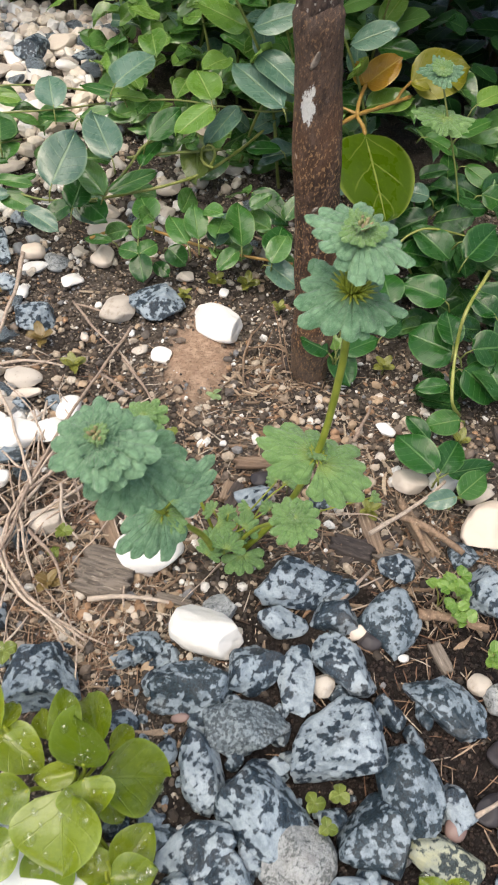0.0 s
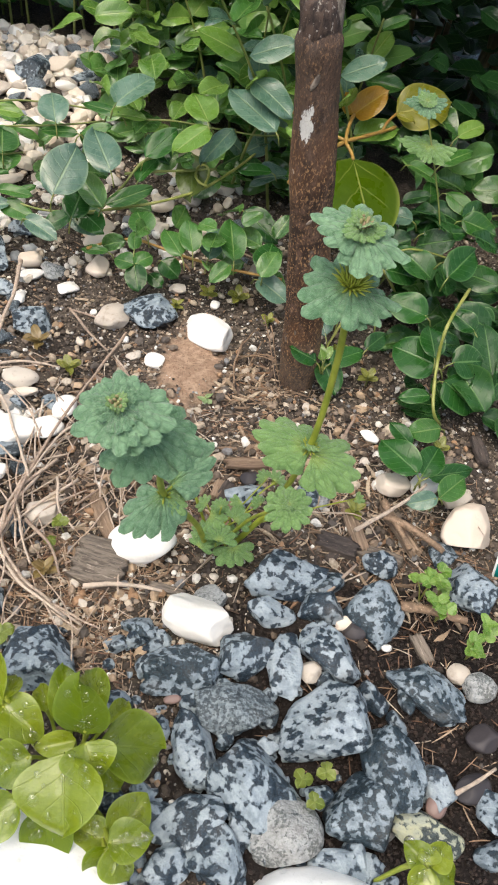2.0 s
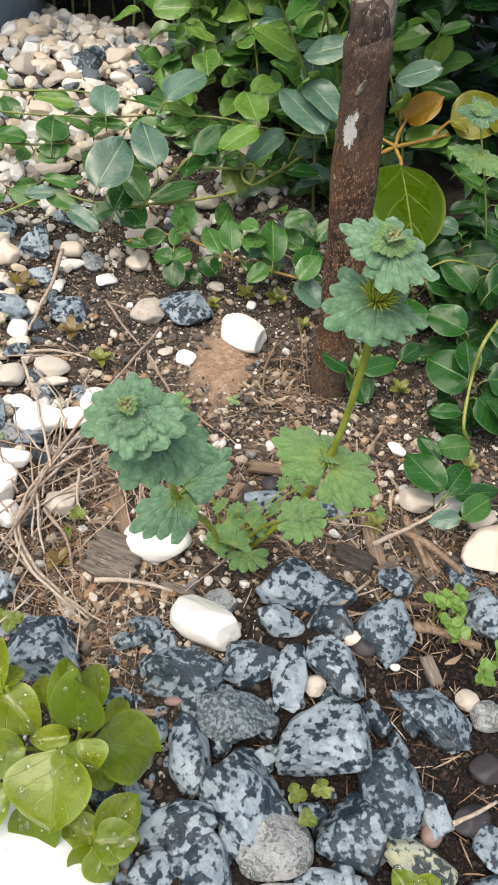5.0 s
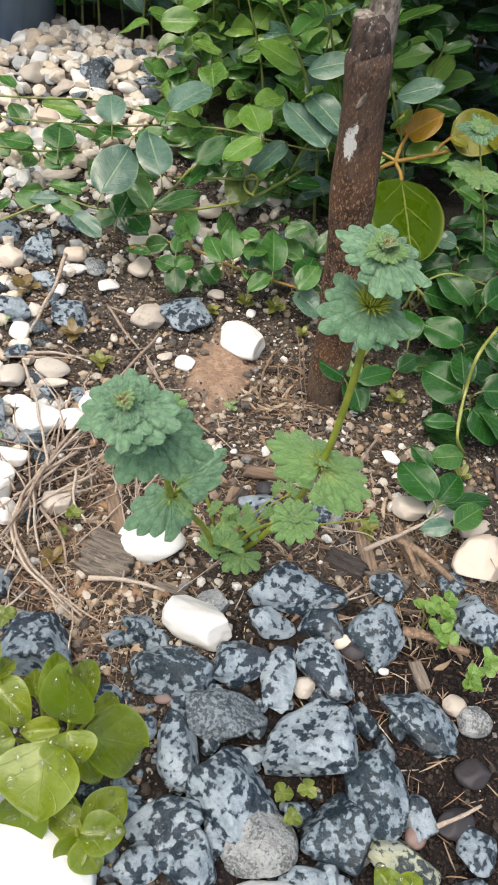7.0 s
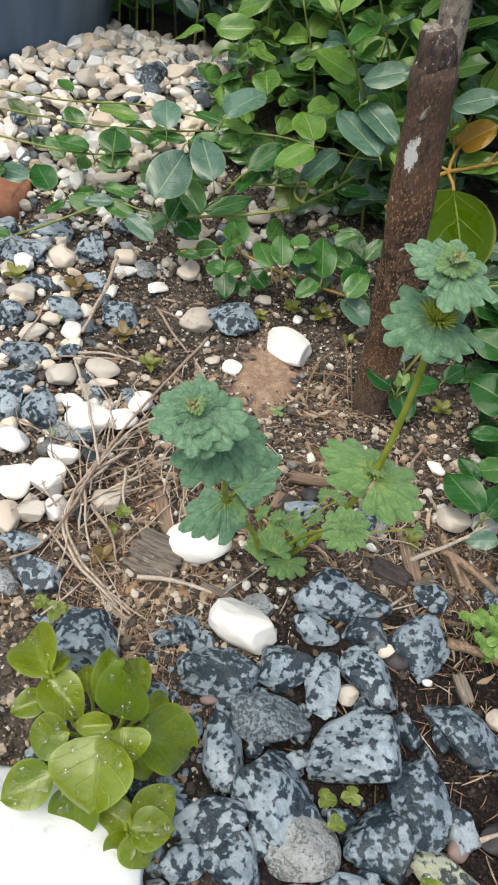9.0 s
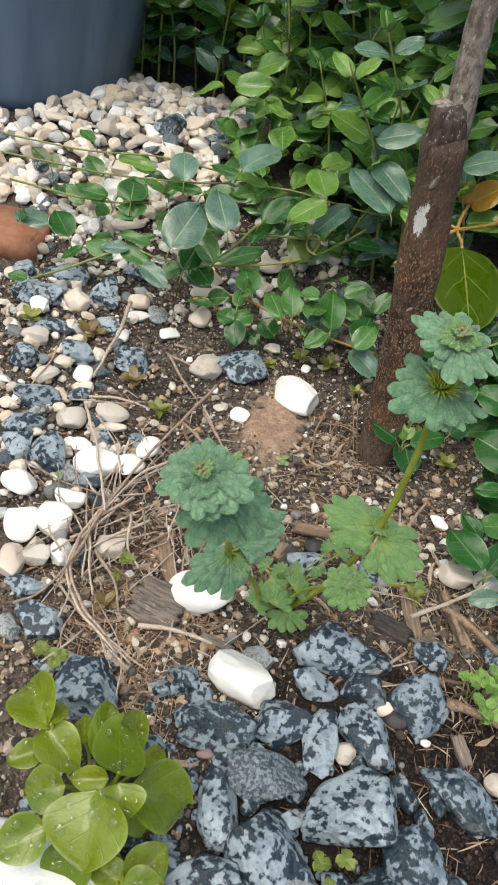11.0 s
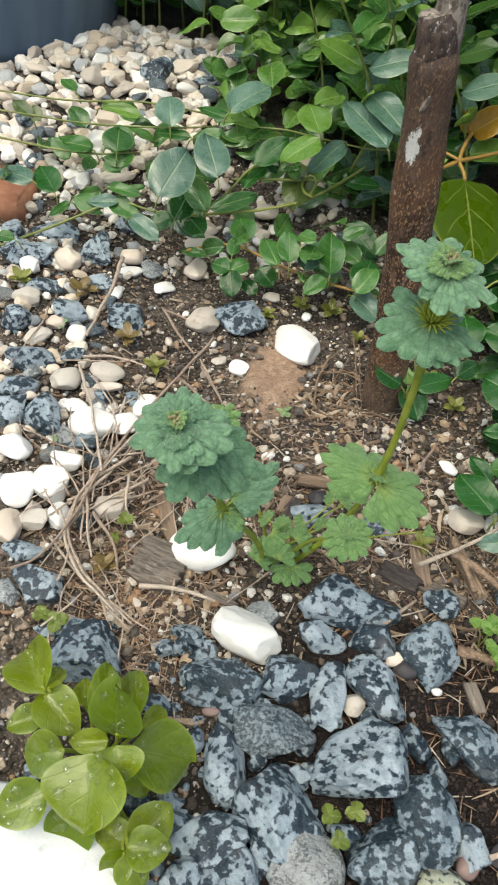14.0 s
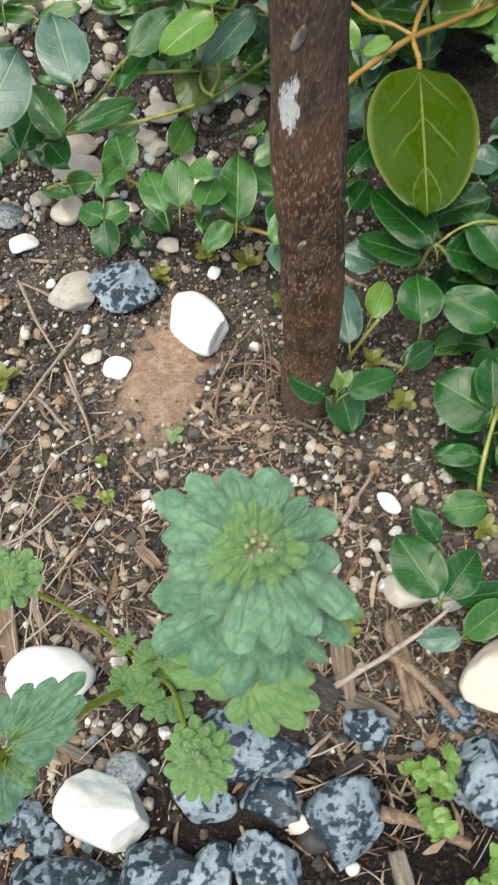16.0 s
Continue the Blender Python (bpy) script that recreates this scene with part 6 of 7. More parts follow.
lime_leaf2((0.1470, 0.1098, 0.0500), (0.1574, 0.1166, 0.0540), 0.0128)
lime_leaf2((0.1469, 0.1087, 0.0500), (0.1415, 0.0988, 0.0443), 0.0146)
lime_leaf2((0.1486, 0.1103, 0.0450), (0.1616, 0.1051, 0.0420), 0.0149)
lime_leaf2((0.1464, 0.1091, 0.0520), (0.1459, 0.1157, 0.0558), 0.0098)
# henbit leaves
basal_leaf((0.0462, 0.2964, 0.0120), (0.0510, 0.2831, 0.0044), 0.0185)
basal_leaf((0.0284, 0.3044, 0.0300), (0.0419, 0.3013, 0.0282), 0.0147)
basal_leaf((0.0363, 0.2887, 0.0250), (0.0384, 0.3018, 0.0325), 0.0123)
basal_leaf((0.0264, 0.2980, 0.0200), (0.0198, 0.3036, 0.0233), 0.0111)
basal_leaf((0.0242, 0.2898, 0.0150), (0.0290, 0.2985, 0.0200), 0.0096)
basal_leaf((0.0452, 0.3029, 0.0300), (0.0530, 0.3121, 0.0353), 0.0132)
basal_leaf((0.0471, 0.3162, 0.0350), (0.0403, 0.3120, 0.0326), 0.0111)
basal_leaf((0.0351, 0.2959, 0.0100), (0.0300, 0.3034, 0.0143), 0.0112)
basal_leaf((0.0629, 0.3452, 0.0300), (0.0563, 0.3496, 0.0325), 0.0110)
basal_leaf((0.0689, 0.3437, 0.0300), (0.0739, 0.3508, 0.0341), 0.0117)
basal_leaf((0.0602, 0.3164, 0.0350), (0.0540, 0.3205, 0.0374), 0.0112)
basal_leaf((0.0255, 0.3093, 0.0350), (0.0182, 0.3122, 0.0367), 0.0103)
basal_leaf((0.0348, 0.3042, 0.0400), (0.0302, 0.3091, 0.0428), 0.0094)
basal_leaf((0.0429, 0.3012, 0.0200), (0.0465, 0.3066, 0.0231), 0.0097)
basal_leaf((0.1308, 0.3633, 0.0050), (0.1395, 0.3608, 0.0035), 0.0083)
# twigs
twig([(-0.0701, 0.5113, 0.0120), (-0.0758, 0.4779, 0.0120), (-0.0851, 0.4335, 0.0120), (-0.0946, 0.3795, 0.0120), (-0.0993, 0.3340, 0.0120), (-0.1000, 0.2827, 0.0120), (-0.1064, 0.2494, 0.0120), (-0.1173, 0.2350, 0.0120)], 0.00141)
twig([(-0.1597, 0.4294, 0.0140), (-0.1365, 0.3955, 0.0140), (-0.1148, 0.3585, 0.0140), (-0.0972, 0.3273, 0.0140)], 0.00146)
twig([(-0.1880, 0.5928, 0.0160), (-0.1778, 0.5457, 0.0160), (-0.1728, 0.5028, 0.0160), (-0.1683, 0.4639, 0.0160)], 0.00227)
twig([(-0.1279, 0.5425, 0.0060), (-0.1029, 0.5121, 0.0060), (-0.0815, 0.4890, 0.0060)], 0.00153)
twig([(-0.0699, 0.4745, 0.0060), (-0.0517, 0.4529, 0.0060), (-0.0363, 0.4288, 0.0060)], 0.00142)
twig([(-0.0850, 0.3512, 0.0100), (-0.1030, 0.3145, 0.0100), (-0.1003, 0.2792, 0.0100), (-0.0820, 0.2538, 0.0100), (-0.0568, 0.2358, 0.0100)], 0.00148)
twig([(-0.0931, 0.3348, 0.0080), (-0.1042, 0.2996, 0.0080), (-0.1013, 0.2756, 0.0080), (-0.0824, 0.2507, 0.0080), (-0.0484, 0.2294, 0.0080)], 0.00148)
twig([(-0.1039, 0.3349, 0.0060), (-0.1042, 0.2910, 0.0060), (-0.0909, 0.2624, 0.0060), (-0.0698, 0.2440, 0.0060), (-0.0361, 0.2261, 0.0060)], 0.00126)
twig([(-0.0754, 0.3950, 0.0120), (-0.0885, 0.3757, 0.0120), (-0.0942, 0.3573, 0.0120), (-0.0982, 0.3316, 0.0120)], 0.00124)
twig([(-0.1708, 0.3534, 0.0100), (-0.1396, 0.3453, 0.0100), (-0.1081, 0.3440, 0.0100), (-0.0834, 0.3371, 0.0100)], 0.00082)
twig([(-0.1169, 0.2841, 0.0080), (-0.1087, 0.3004, 0.0080), (-0.1002, 0.3175, 0.0080)], 0.00077)
twig([(-0.0417, 0.2527, 0.0060), (-0.0157, 0.2584, 0.0060), (0.0061, 0.2578, 0.0060)], 0.00177)
twig([(0.0352, 0.2943, 0.0050), (0.0239, 0.2764, 0.0050), (0.0136, 0.2604, 0.0050)], 0.00054)
twig([(-0.2202, 0.4994, 0.0080), (-0.2151, 0.4736, 0.0080), (-0.2140, 0.4142, 0.0080)], 0.00124)
twig([(-0.1141, 0.4156, 0.0060), (-0.1066, 0.3707, 0.0060), (-0.0966, 0.3381, 0.0060)], 0.00107)
twig([(-0.0824, 0.4550, 0.0050), (-0.0626, 0.4412, 0.0050), (-0.0530, 0.4346, 0.0050)], 0.00140)
twig([(-0.1770, 0.4394, 0.0060), (-0.1424, 0.4526, 0.0060), (-0.1221, 0.4653, 0.0060)], 0.00096)
twig([(-0.0805, 0.3354, 0.0100), (-0.0705, 0.3068, 0.0100), (-0.0581, 0.2916, 0.0100)], 0.00115)
twig([(-0.1030, 0.3145, 0.0100), (-0.0874, 0.2796, 0.0100), (-0.0768, 0.2604, 0.0100)], 0.00111)
twig([(-0.0663, 0.3377, 0.0080), (-0.0830, 0.3166, 0.0080), (-0.0967, 0.2924, 0.0080)], 0.00118)
twig([(-0.1284, 0.3587, 0.0080), (-0.1089, 0.3457, 0.0080), (-0.0802, 0.3614, 0.0080)], 0.00103)
twig([(-0.0886, 0.2924, 0.0120), (-0.0692, 0.2758, 0.0120), (-0.0557, 0.2539, 0.0120)], 0.00146)
twig([(-0.1092, 0.2691, 0.0060), (-0.0796, 0.2488, 0.0060), (-0.0421, 0.2318, 0.0060), (-0.0254, 0.2262, 0.0060)], 0.00102)
twig([(0.1261, 0.3184, 0.0200), (0.1507, 0.3403, 0.0200), (0.1800, 0.3722, 0.0200)], 0.00178)
twig([(0.1501, 0.3453, 0.0080), (0.1698, 0.3360, 0.0080), (0.1902, 0.3196, 0.0080)], 0.00359)
twig([(0.1509, 0.3591, 0.0080), (0.1587, 0.3390, 0.0080), (0.1663, 0.3176, 0.0080)], 0.00320)
twig([(0.0969, 0.3400, 0.0080), (0.1336, 0.3436, 0.0080), (0.1469, 0.3238, 0.0080)], 0.00060)
twig([(0.0522, 0.5021, 0.0500), (0.0609, 0.4877, 0.0300), (0.0705, 0.4815, 0.0000)], 0.00095)
twig([(0.0320, 0.5289, 0.0100), (0.0278, 0.4979, 0.0100), (0.0290, 0.4665, 0.0100)], 0.00196)
twig([(0.1788, 0.1592, 0.0080), (0.2028, 0.1755, 0.0080)], 0.00153)
twig([(0.1086, 0.2714, 0.0080), (0.1291, 0.2995, 0.0080)], 0.00151)
twig([(0.2065, 0.3569, 0.0200), (0.2168, 0.3311, 0.0200)], 0.00059)
twig([(0.1565, 0.2693, 0.0090), (0.1747, 0.2682, 0.0090), (0.1980, 0.2651, 0.0090)], 0.00395)
twig([(0.1134, 0.2680, 0.0060), (0.1320, 0.2778, 0.0060), (0.1475, 0.2895, 0.0060)], 0.00073)
twig([(0.0280, 0.5117, 0.0060), (0.0478, 0.5170, 0.0060), (0.0634, 0.5125, 0.0060)], 0.00151)
twig([(0.1186, 0.4156, 0.0050), (0.1333, 0.4569, 0.0050)], 0.00188)
twig([(-0.0984, 0.5350, 0.0060), (-0.1258, 0.5413, 0.0060)], 0.00154)
twig([(0.1097, 0.2805, 0.0060), (0.1229, 0.2873, 0.0060), (0.1364, 0.2967, 0.0060)], 0.00074)
twig([(-0.0509, 0.4528, 0.0050), (-0.0747, 0.4861, 0.0050)], 0.00121)
twig([(-0.1667, 0.4501, 0.0050), (-0.1421, 0.4604, 0.0050), (-0.1137, 0.4599, 0.0050)], 0.00140)
twig([(0.0405, 0.5539, 0.0060), (0.0296, 0.5227, 0.0060), (0.0285, 0.4877, 0.0060), (0.0301, 0.4627, 0.0060)], 0.00147)
twig([(0.0299, 0.5101, 0.0050), (0.0458, 0.5211, 0.0050), (0.0617, 0.5198, 0.0050)], 0.00127)
twig([(0.0465, 0.5155, 0.0500), (0.0588, 0.4785, 0.0300), (0.0705, 0.4647, 0.0000)], 0.00094)
twig([(0.0366, 0.5025, 0.0040), (0.0473, 0.4809, 0.0040)], 0.00121)
twig([(0.0480, 0.5435, 0.0040), (0.0398, 0.4955, 0.0040), (0.0471, 0.4665, 0.0040)], 0.00123)
twig([(0.0776, 0.4738, 0.0060), (0.0601, 0.4584, 0.0060), (0.0408, 0.4574, 0.0060)], 0.00094)
# bark and wood pieces
wood_chip(-0.0355, 0.2733, 0.0320, 0.0326, 0.0099, -5)
wood_chip(0.1183, 0.3200, 0.0276, 0.0158, 0.0049, -17)
wood_chip(0.1466, 0.3171, 0.0323, 0.0106, 0.0033, -14)
wood_chip(0.0486, 0.3863, 0.0317, 0.0101, 0.0030, 17, True)
wood_chip(0.0784, 0.3966, 0.0287, 0.0098, 0.0030, 37, True)
wood_chip(0.1208, 0.3172, 0.0301, 0.0067, 0.0022, 50)
wood_chip(-0.0447, 0.3152, 0.0400, 0.0101, 0.0035, -61, True)
wood_chip(0.0356, 0.3530, 0.0223, 0.0091, 0.0031, -104)
wood_chip(0.0089, 0.2643, 0.0223, 0.0057, 0.0017, -10)
wood_chip(0.2375, 0.4428, 0.0307, 0.0112, 0.0039, -83)
wood_chip(0.1307, 0.3370, 0.0389, 0.0105, 0.0036, -74, True)
wood_chip(0.1628, 0.3449, 0.0486, 0.0100, 0.0034, -68, True)
wood_chip(0.1422, 0.2878, 0.0173, 0.0065, 0.0021, 40)
wood_chip(0.1714, 0.2482, 0.0185, 0.0086, 0.0029, -64)
wood_chip(0.0758, 0.4251, 0.0231, 0.0092, 0.0028, -12, True)
wood_chip(0.0300, 0.3560, 0.0200, 0.0070, 0.0030, 80, True)
wood_chip(0.0430, 0.3440, 0.0160, 0.0060, 0.0028, 60, True)
wood_chip(0.0980, 0.4080, 0.0260, 0.0090, 0.0030, 25, True)
wood_chip(0.0150, 0.3700, 0.0180, 0.0065, 0.0028, -35, True)
# weeds
sprout(-0.1073, 0.4643, 0.0060, 0.0125, "olive")
sprout(-0.1410, 0.4923, 0.0060, 0.0150, "russet")
sprout(-0.2079, 0.5434, 0.0060, 0.0172, "russet")
sprout(-0.0097, 0.6090, 0.0061, 0.0124, "olive")
sprout(0.0198, 0.6109, 0.0062, 0.0135, "olive")
sprout(-0.0361, 0.5793, 0.0060, 0.0098, "olive")
sprout(-0.2663, 0.5366, 0.0060, 0.0139, "olive")
sprout(0.1460, 0.5130, 0.0060, 0.0119, "olive")
sprout(0.1220, 0.5430, 0.0060, 0.0110, "olive")
sprout(0.0518, 0.5775, 0.0060, 0.0086, "olive")
sprout(0.0084, 0.4496, 0.0060, 0.0084, "mint")
sprout(-0.0686, 0.2620, 0.0060, 0.0101, "russet")
sprout(0.1302, 0.3512, 0.0060, 0.0098, "olive")
sprout(0.2020, 0.4332, 0.0060, 0.0110, "olive")
sprout(-0.2034, 0.4875, 0.0060, 0.0070, "mint")
sprout(-0.1453, 0.3564, 0.0060, 0.0067, "mint")
clover(-0.0771, 0.2111, 0.0120, 0.0098)
clover(-0.0680, 0.2959, 0.0120, 0.0083)
clover(-0.0689, 0.2797, 0.0120, 0.0059)
clover(0.0970, 0.1539, 0.0120, 0.0075)
clover(0.1094, 0.1594, 0.0120, 0.0076)
clover(0.1036, 0.1437, 0.0120, 0.0068)
clover(-0.0871, 0.2131, 0.0120, 0.0079)
clover(-0.0264, 0.4176, 0.0120, 0.0060)
clover(-0.0157, 0.3953, 0.0120, 0.0071)
clover(-0.0298, 0.3879, 0.0120, 0.0057)
clover(0.0708, 0.3614, 0.0120, 0.0057)
chickweed(0.1740, 0.2865, 0.0200, 0.0138)
chickweed(0.1868, 0.2911, 0.0200, 0.0139)
chickweed(0.1833, 0.2721, 0.0200, 0.0149)
chickweed(0.1998, 0.2473, 0.0200, 0.0137)
chickweed(0.2097, 0.2569, 0.0200, 0.0125)
chickweed(0.1797, 0.2788, 0.0200, 0.0108)


# ---- henbit, stem by stem ----
TOWARDS = (0.0, -0.45, 0.89)


def petal(at, normal, azimuth, radius, material=HENBIT, lean=0.0, broad=1.0, plant=None, shapes=FAN):
    """One leaf of a whorl that points to a compass angle."""
    n = Vector(normal).normalized()
    d = Vector((math.cos(radians(azimuth)), math.sin(radians(azimuth)), 0))
    y = n.to_track_quat("Z", "Y").to_matrix().inverted() @ d
    ob = frill(plant or henbit, at, n, math.degrees(math.atan2(-y.x, y.y)), radius, material, lean)
    ob.data = hen_rng.choice(shapes)
    ob.material_slots[0].link = "OBJECT"
    ob.material_slots[0].material = material
    ob.matrix_basis = ob.matrix_basis @ Matrix.Diagonal((broad, 1, 1, 1))


NODE, TIER, HEAD = Vector((0.005, 0.244, 0.111)), Vector((-0.0005, 0.2060, 0.188)), Vector((-0.0085, 0.1970, 0.2035))
hstem([(0.030, 0.302, -0.004), (0.022, 0.282, 0.045), NODE, (0.004, 0.226, 0.148), TIER, (-0.004, 0.200, 0.196), HEAD], 0.0020, 0.0013)
LEFT, LEFT_LOW = (-0.08, -0.46, 0.88), (0.06, -0.50, 0.86)
petal(NODE, (-0.05, -0.45, 0.89), 246, 0.0295, HENBIT, -2, 0.66)
petal(NODE + Vector((0.002, 0.004, 0.004)), (0.0, -0.30, 0.95), 57, 0.0310, HENBIT, 10, 0.55)
petal(NODE, (0.1, -0.3, 0.95), 345, 0.0150, HENBIT_YOUNG, -4, 0.7)
sepals(NODE, TOWARDS, 0.006, 7)
for k, (a, r, w) in enumerate(((357, 0.0265, 0.80), (280, 0.0240, 0.95))):
    petal(TIER + Vector((0, 0, 0.0009 * k)), LEFT_LOW, a, r, HENBIT, -6 + 4 * (k % 2), w)
sepals(TIER, LEFT_LOW, 0.006, 9)
for k, (a, r, w) in enumerate(((20, 0.0225, 0.85), (215, 0.0180, 1.0), (120, 0.0170, 0.9), (298, 0.0190, 0.8))):
    petal(HEAD + Vector((0, 0, 0.0010 * k)), LEFT, a, r, HENBIT, 2 + 4 * (k % 2), w)
for k, (a, r) in enumerate(((300, 0.0120), (80, 0.0095), (185, 0.0105))):
    petal(HEAD + Vector((0, -0.001, 0.0032 + 0.0004 * k)), LEFT, a, r, HENBIT, 18, 0.75)
whorl(HEAD + Vector((0, -0.0015, 0.0058)), LEFT, 4, 0.0052, HENBIT_YOUNG, 34, 10)
buds(HEAD + Vector((0, -0.002, 0.0060)), LEFT, 0.0026, 7)

FORK = Vector((0.078, 0.292, 0.114))
MID, TOP = Vector((0.0755, 0.276, 0.225)), Vector((0.0740, 0.2755, 0.2510))
hstem([(0.045, 0.309, -0.004), (0.066, 0.302, 0.05), FORK, (0.0792, 0.283, 0.18), MID, TOP], 0.0021, 0.0016)
petal(FORK, (-0.10, -0.28, 0.95), 168, 0.0355, HENBIT_YOUNG, 4, 0.62)
petal(FORK + Vector((0.002, -0.003, -0.002)), (0.12, -0.46, 0.88), 347, 0.0330, HENBIT_YOUNG, -4, 0.72)
whorl(FORK + Vector((0, 0, 0.003)), TOWARDS, 2, 0.007, HENBIT_YOUNG, 40, 10)
sepals(FORK + Vector((0, -0.0005, 0.001)), TOWARDS, 0.0062, 14)
MIDDLE, UPPER = (0.0, -0.34, 0.94), (0.10, -0.40, 0.91)
for k, (a, r, w) in enumerate(((330, 0.0240, 0.70), (88, 0.0180, 0.9), (222, 0.0250, 1.0))):
    petal(MID + Vector((0, 0, 0.0008 * k)), MIDDLE, a, r, HENBIT, -2, w, shapes=CREST)
sepals(MID + Vector((0, 0, 0.002)), MIDDLE, 0.0085, 56)
for k, (a, r, w) in enumerate(((318, 0.0225, 0.85), (165, 0.0215, 0.8), (60, 0.0150, 0.85))):
    petal(TOP + Vector((0, 0, 0.0007 * k)), UPPER, a, r, HENBIT, 2, w, shapes=CREST)
for k, (a, r) in enumerate(((230, 0.0110), (350, 0.0100), (110, 0.0095))):
    petal(TOP + Vector((0, -0.0005, 0.0024)), UPPER, a, r, HENBIT_YOUNG, 20, 0.75, shapes=CREST)
whorl(TOP + Vector((0, -0.001, 0.0045)), UPPER, 4, 0.0050, HENBIT_YOUNG, 36, 30)
buds(TOP + Vector((0, -0.001, 0.0045)), UPPER, 0.0028, 8)

hstem([(0.040, 0.309, 0.0), (0.052, 0.292, 0.045), (0.064, 0.268, 0.085), (0.069, 0.258, 0.098)], 0.0013, 0.0010)
whorl((0.070, 0.259, 0.098), TOWARDS, 4, 0.0150, HENBIT_YOUNG, 0, 25)
whorl((0.070, 0.2585, 0.100), TOWARDS, 4, 0.0095, HENBIT_YOUNG, 16, 0)
whorl((0.070, 0.258, 0.102), TOWARDS, 4, 0.0050, HENBIT_YOUNG, 45, 30)

SMALL = Vector((-0.016, 0.304, 0.113))
hstem([(0.030, 0.312, 0.0), (0.010, 0.309, 0.06), SMALL - Vector((0, 0, 0.002))], 0.0012, 0.0009)
whorl(SMALL, (0, -0.4, 0.9), 3, 0.0135, HENBIT_YOUNG, 4, 25)
whorl(SMALL + Vector((0, 0, 0.002)), (0, -0.4, 0.9), 3, 0.0085, HENBIT_YOUNG, 18, 0)

# a second henbit among the periwinkle
henbit_far = empty("henbit", (0.20, 0.66, 0.02), "small henbit weed standing among periwinkle leaves", "plant")
bm = bmesh.new()
tube(bm, glide([(0, 0, -0.02), (0.002, -0.01, 0.06), FAR_TOP - henbit_far.location], 6), [0.0008] * 13, 7)
part("stem", bm, STEM["green"], henbit_far)
for k, (a, r) in enumerate(((10, 0.0200), (100, 0.0170), (190, 0.0200), (280, 0.0190))):
    petal(FAR_TOP + Vector((0, 0, 0.0003 * k)), TOWARDS, a, r, HENBIT, 6, 0.6, henbit_far, CREST)
for k, a in enumerate((55, 145, 235, 325)):
    petal(FAR_TOP + Vector((0, -0.001, 0.002)), TOWARDS, a, 0.0105, HENBIT_YOUNG, 22, 0.75, henbit_far)
for a, r in ((165, 0.0270), (350, 0.0270), (265, 0.0180)):
    petal(FAR_LOW, TOWARDS, a, r, HENBIT_YOUNG, 4, 0.6, henbit_far, CREST)

# ---- hedge behind ----
hedge_rng = random.Random(77)


def front_line(x):
    """How near the hedge's foot comes, across the bed."""
    if x < -0.13:
        return 1.06 - 0.20 * smoothstep(-0.22, -0.13, x)
    return 0.86 - 0.14 * smoothstep(-0.13, 0.06, x) + 0.16 * smoothstep(0.09, 0.2, x)


def shoot(height, rng, tone_top):
    """An upright leafy shoot with leaves in opposite pairs."""
    plant = empty("periwinkle_shoot", (0, 0, 0), "upright leafy shoot with glossy green paired leaves", "plant", "hedge shoots")
    bend = Vector((rng.uniform(-0.25, 0.25), rng.uniform(-0.45, 0.05), 0)) * height
    pts = glide([(0, 0, -0.01), bend * 0.25 + Vector((0, 0, height * 0.5)), bend + Vector((0, 0, height))], 8)
    bm = bmesh.new()
    tube(bm, pts, [0.0019 - 0.0009 * i / (len(pts) - 1) for i in range(len(pts))], 6)
    part("stem", bm, STEM["green"], plant)
    pairs = max(3, int(height / 0.034))
    for k in range(pairs):
        f = 0.12 + 0.88 * (k + 0.9) / pairs
        p = pts[min(len(pts) - 1, int(f * (len(pts) - 1)))]
        a = k * 1.571 + rng.uniform(-0.35, 0.35) + 0.6
        for s in (0, math.pi):
            up = rng.uniform(0.05, 0.7) if k < pairs - 1 else rng.uniform(0.6, 1.4)
            d = Vector((math.cos(a + s), math.sin(a + s), up)).normalized()
            size = rng.uniform(0.034, 0.052) * (1 if k < pairs - 1 else 0.65)
            tone = tone_top if k >= pairs - 1 else rng.choice(("mid", "mid", "light", "blue", "blue", "light"))
            leaf_part(plant, p + d * 0.003, p + d * size, size * rng.uniform(0.46, 0.62), tone, OVATE, tilt=20, facing=(0.1, -0.45, 0.9))
    return plant


shoots = [shoot(h, hedge_rng, t) for h, t in ((0.13, "light"), (0.17, "light"), (0.20, "mid"), (0.24, "light"), (0.15, "mid"), (0.28, "mid"))]
spots = []
for k in range(46):
    x = -0.50 + 0.64 * (k + hedge_rng.uniform(0.1, 0.9)) / 40 if k < 40 else hedge_rng.uniform(0.25, 0.55)
    y = front_line(x) + hedge_rng.uniform(0.0, 0.16)
    spots.append((x, y))
for k, (x, y) in enumerate(spots):
    m = pose(x, y, rise(x, y), hedge_rng.uniform(-6, 8), hedge_rng.uniform(-10, 10), hedge_rng.uniform(-50, 50))
    if k < len(shoots):
        shoots[k].matrix_basis = m
    else:
        copy_thing(shoots[k % len(shoots)], m)


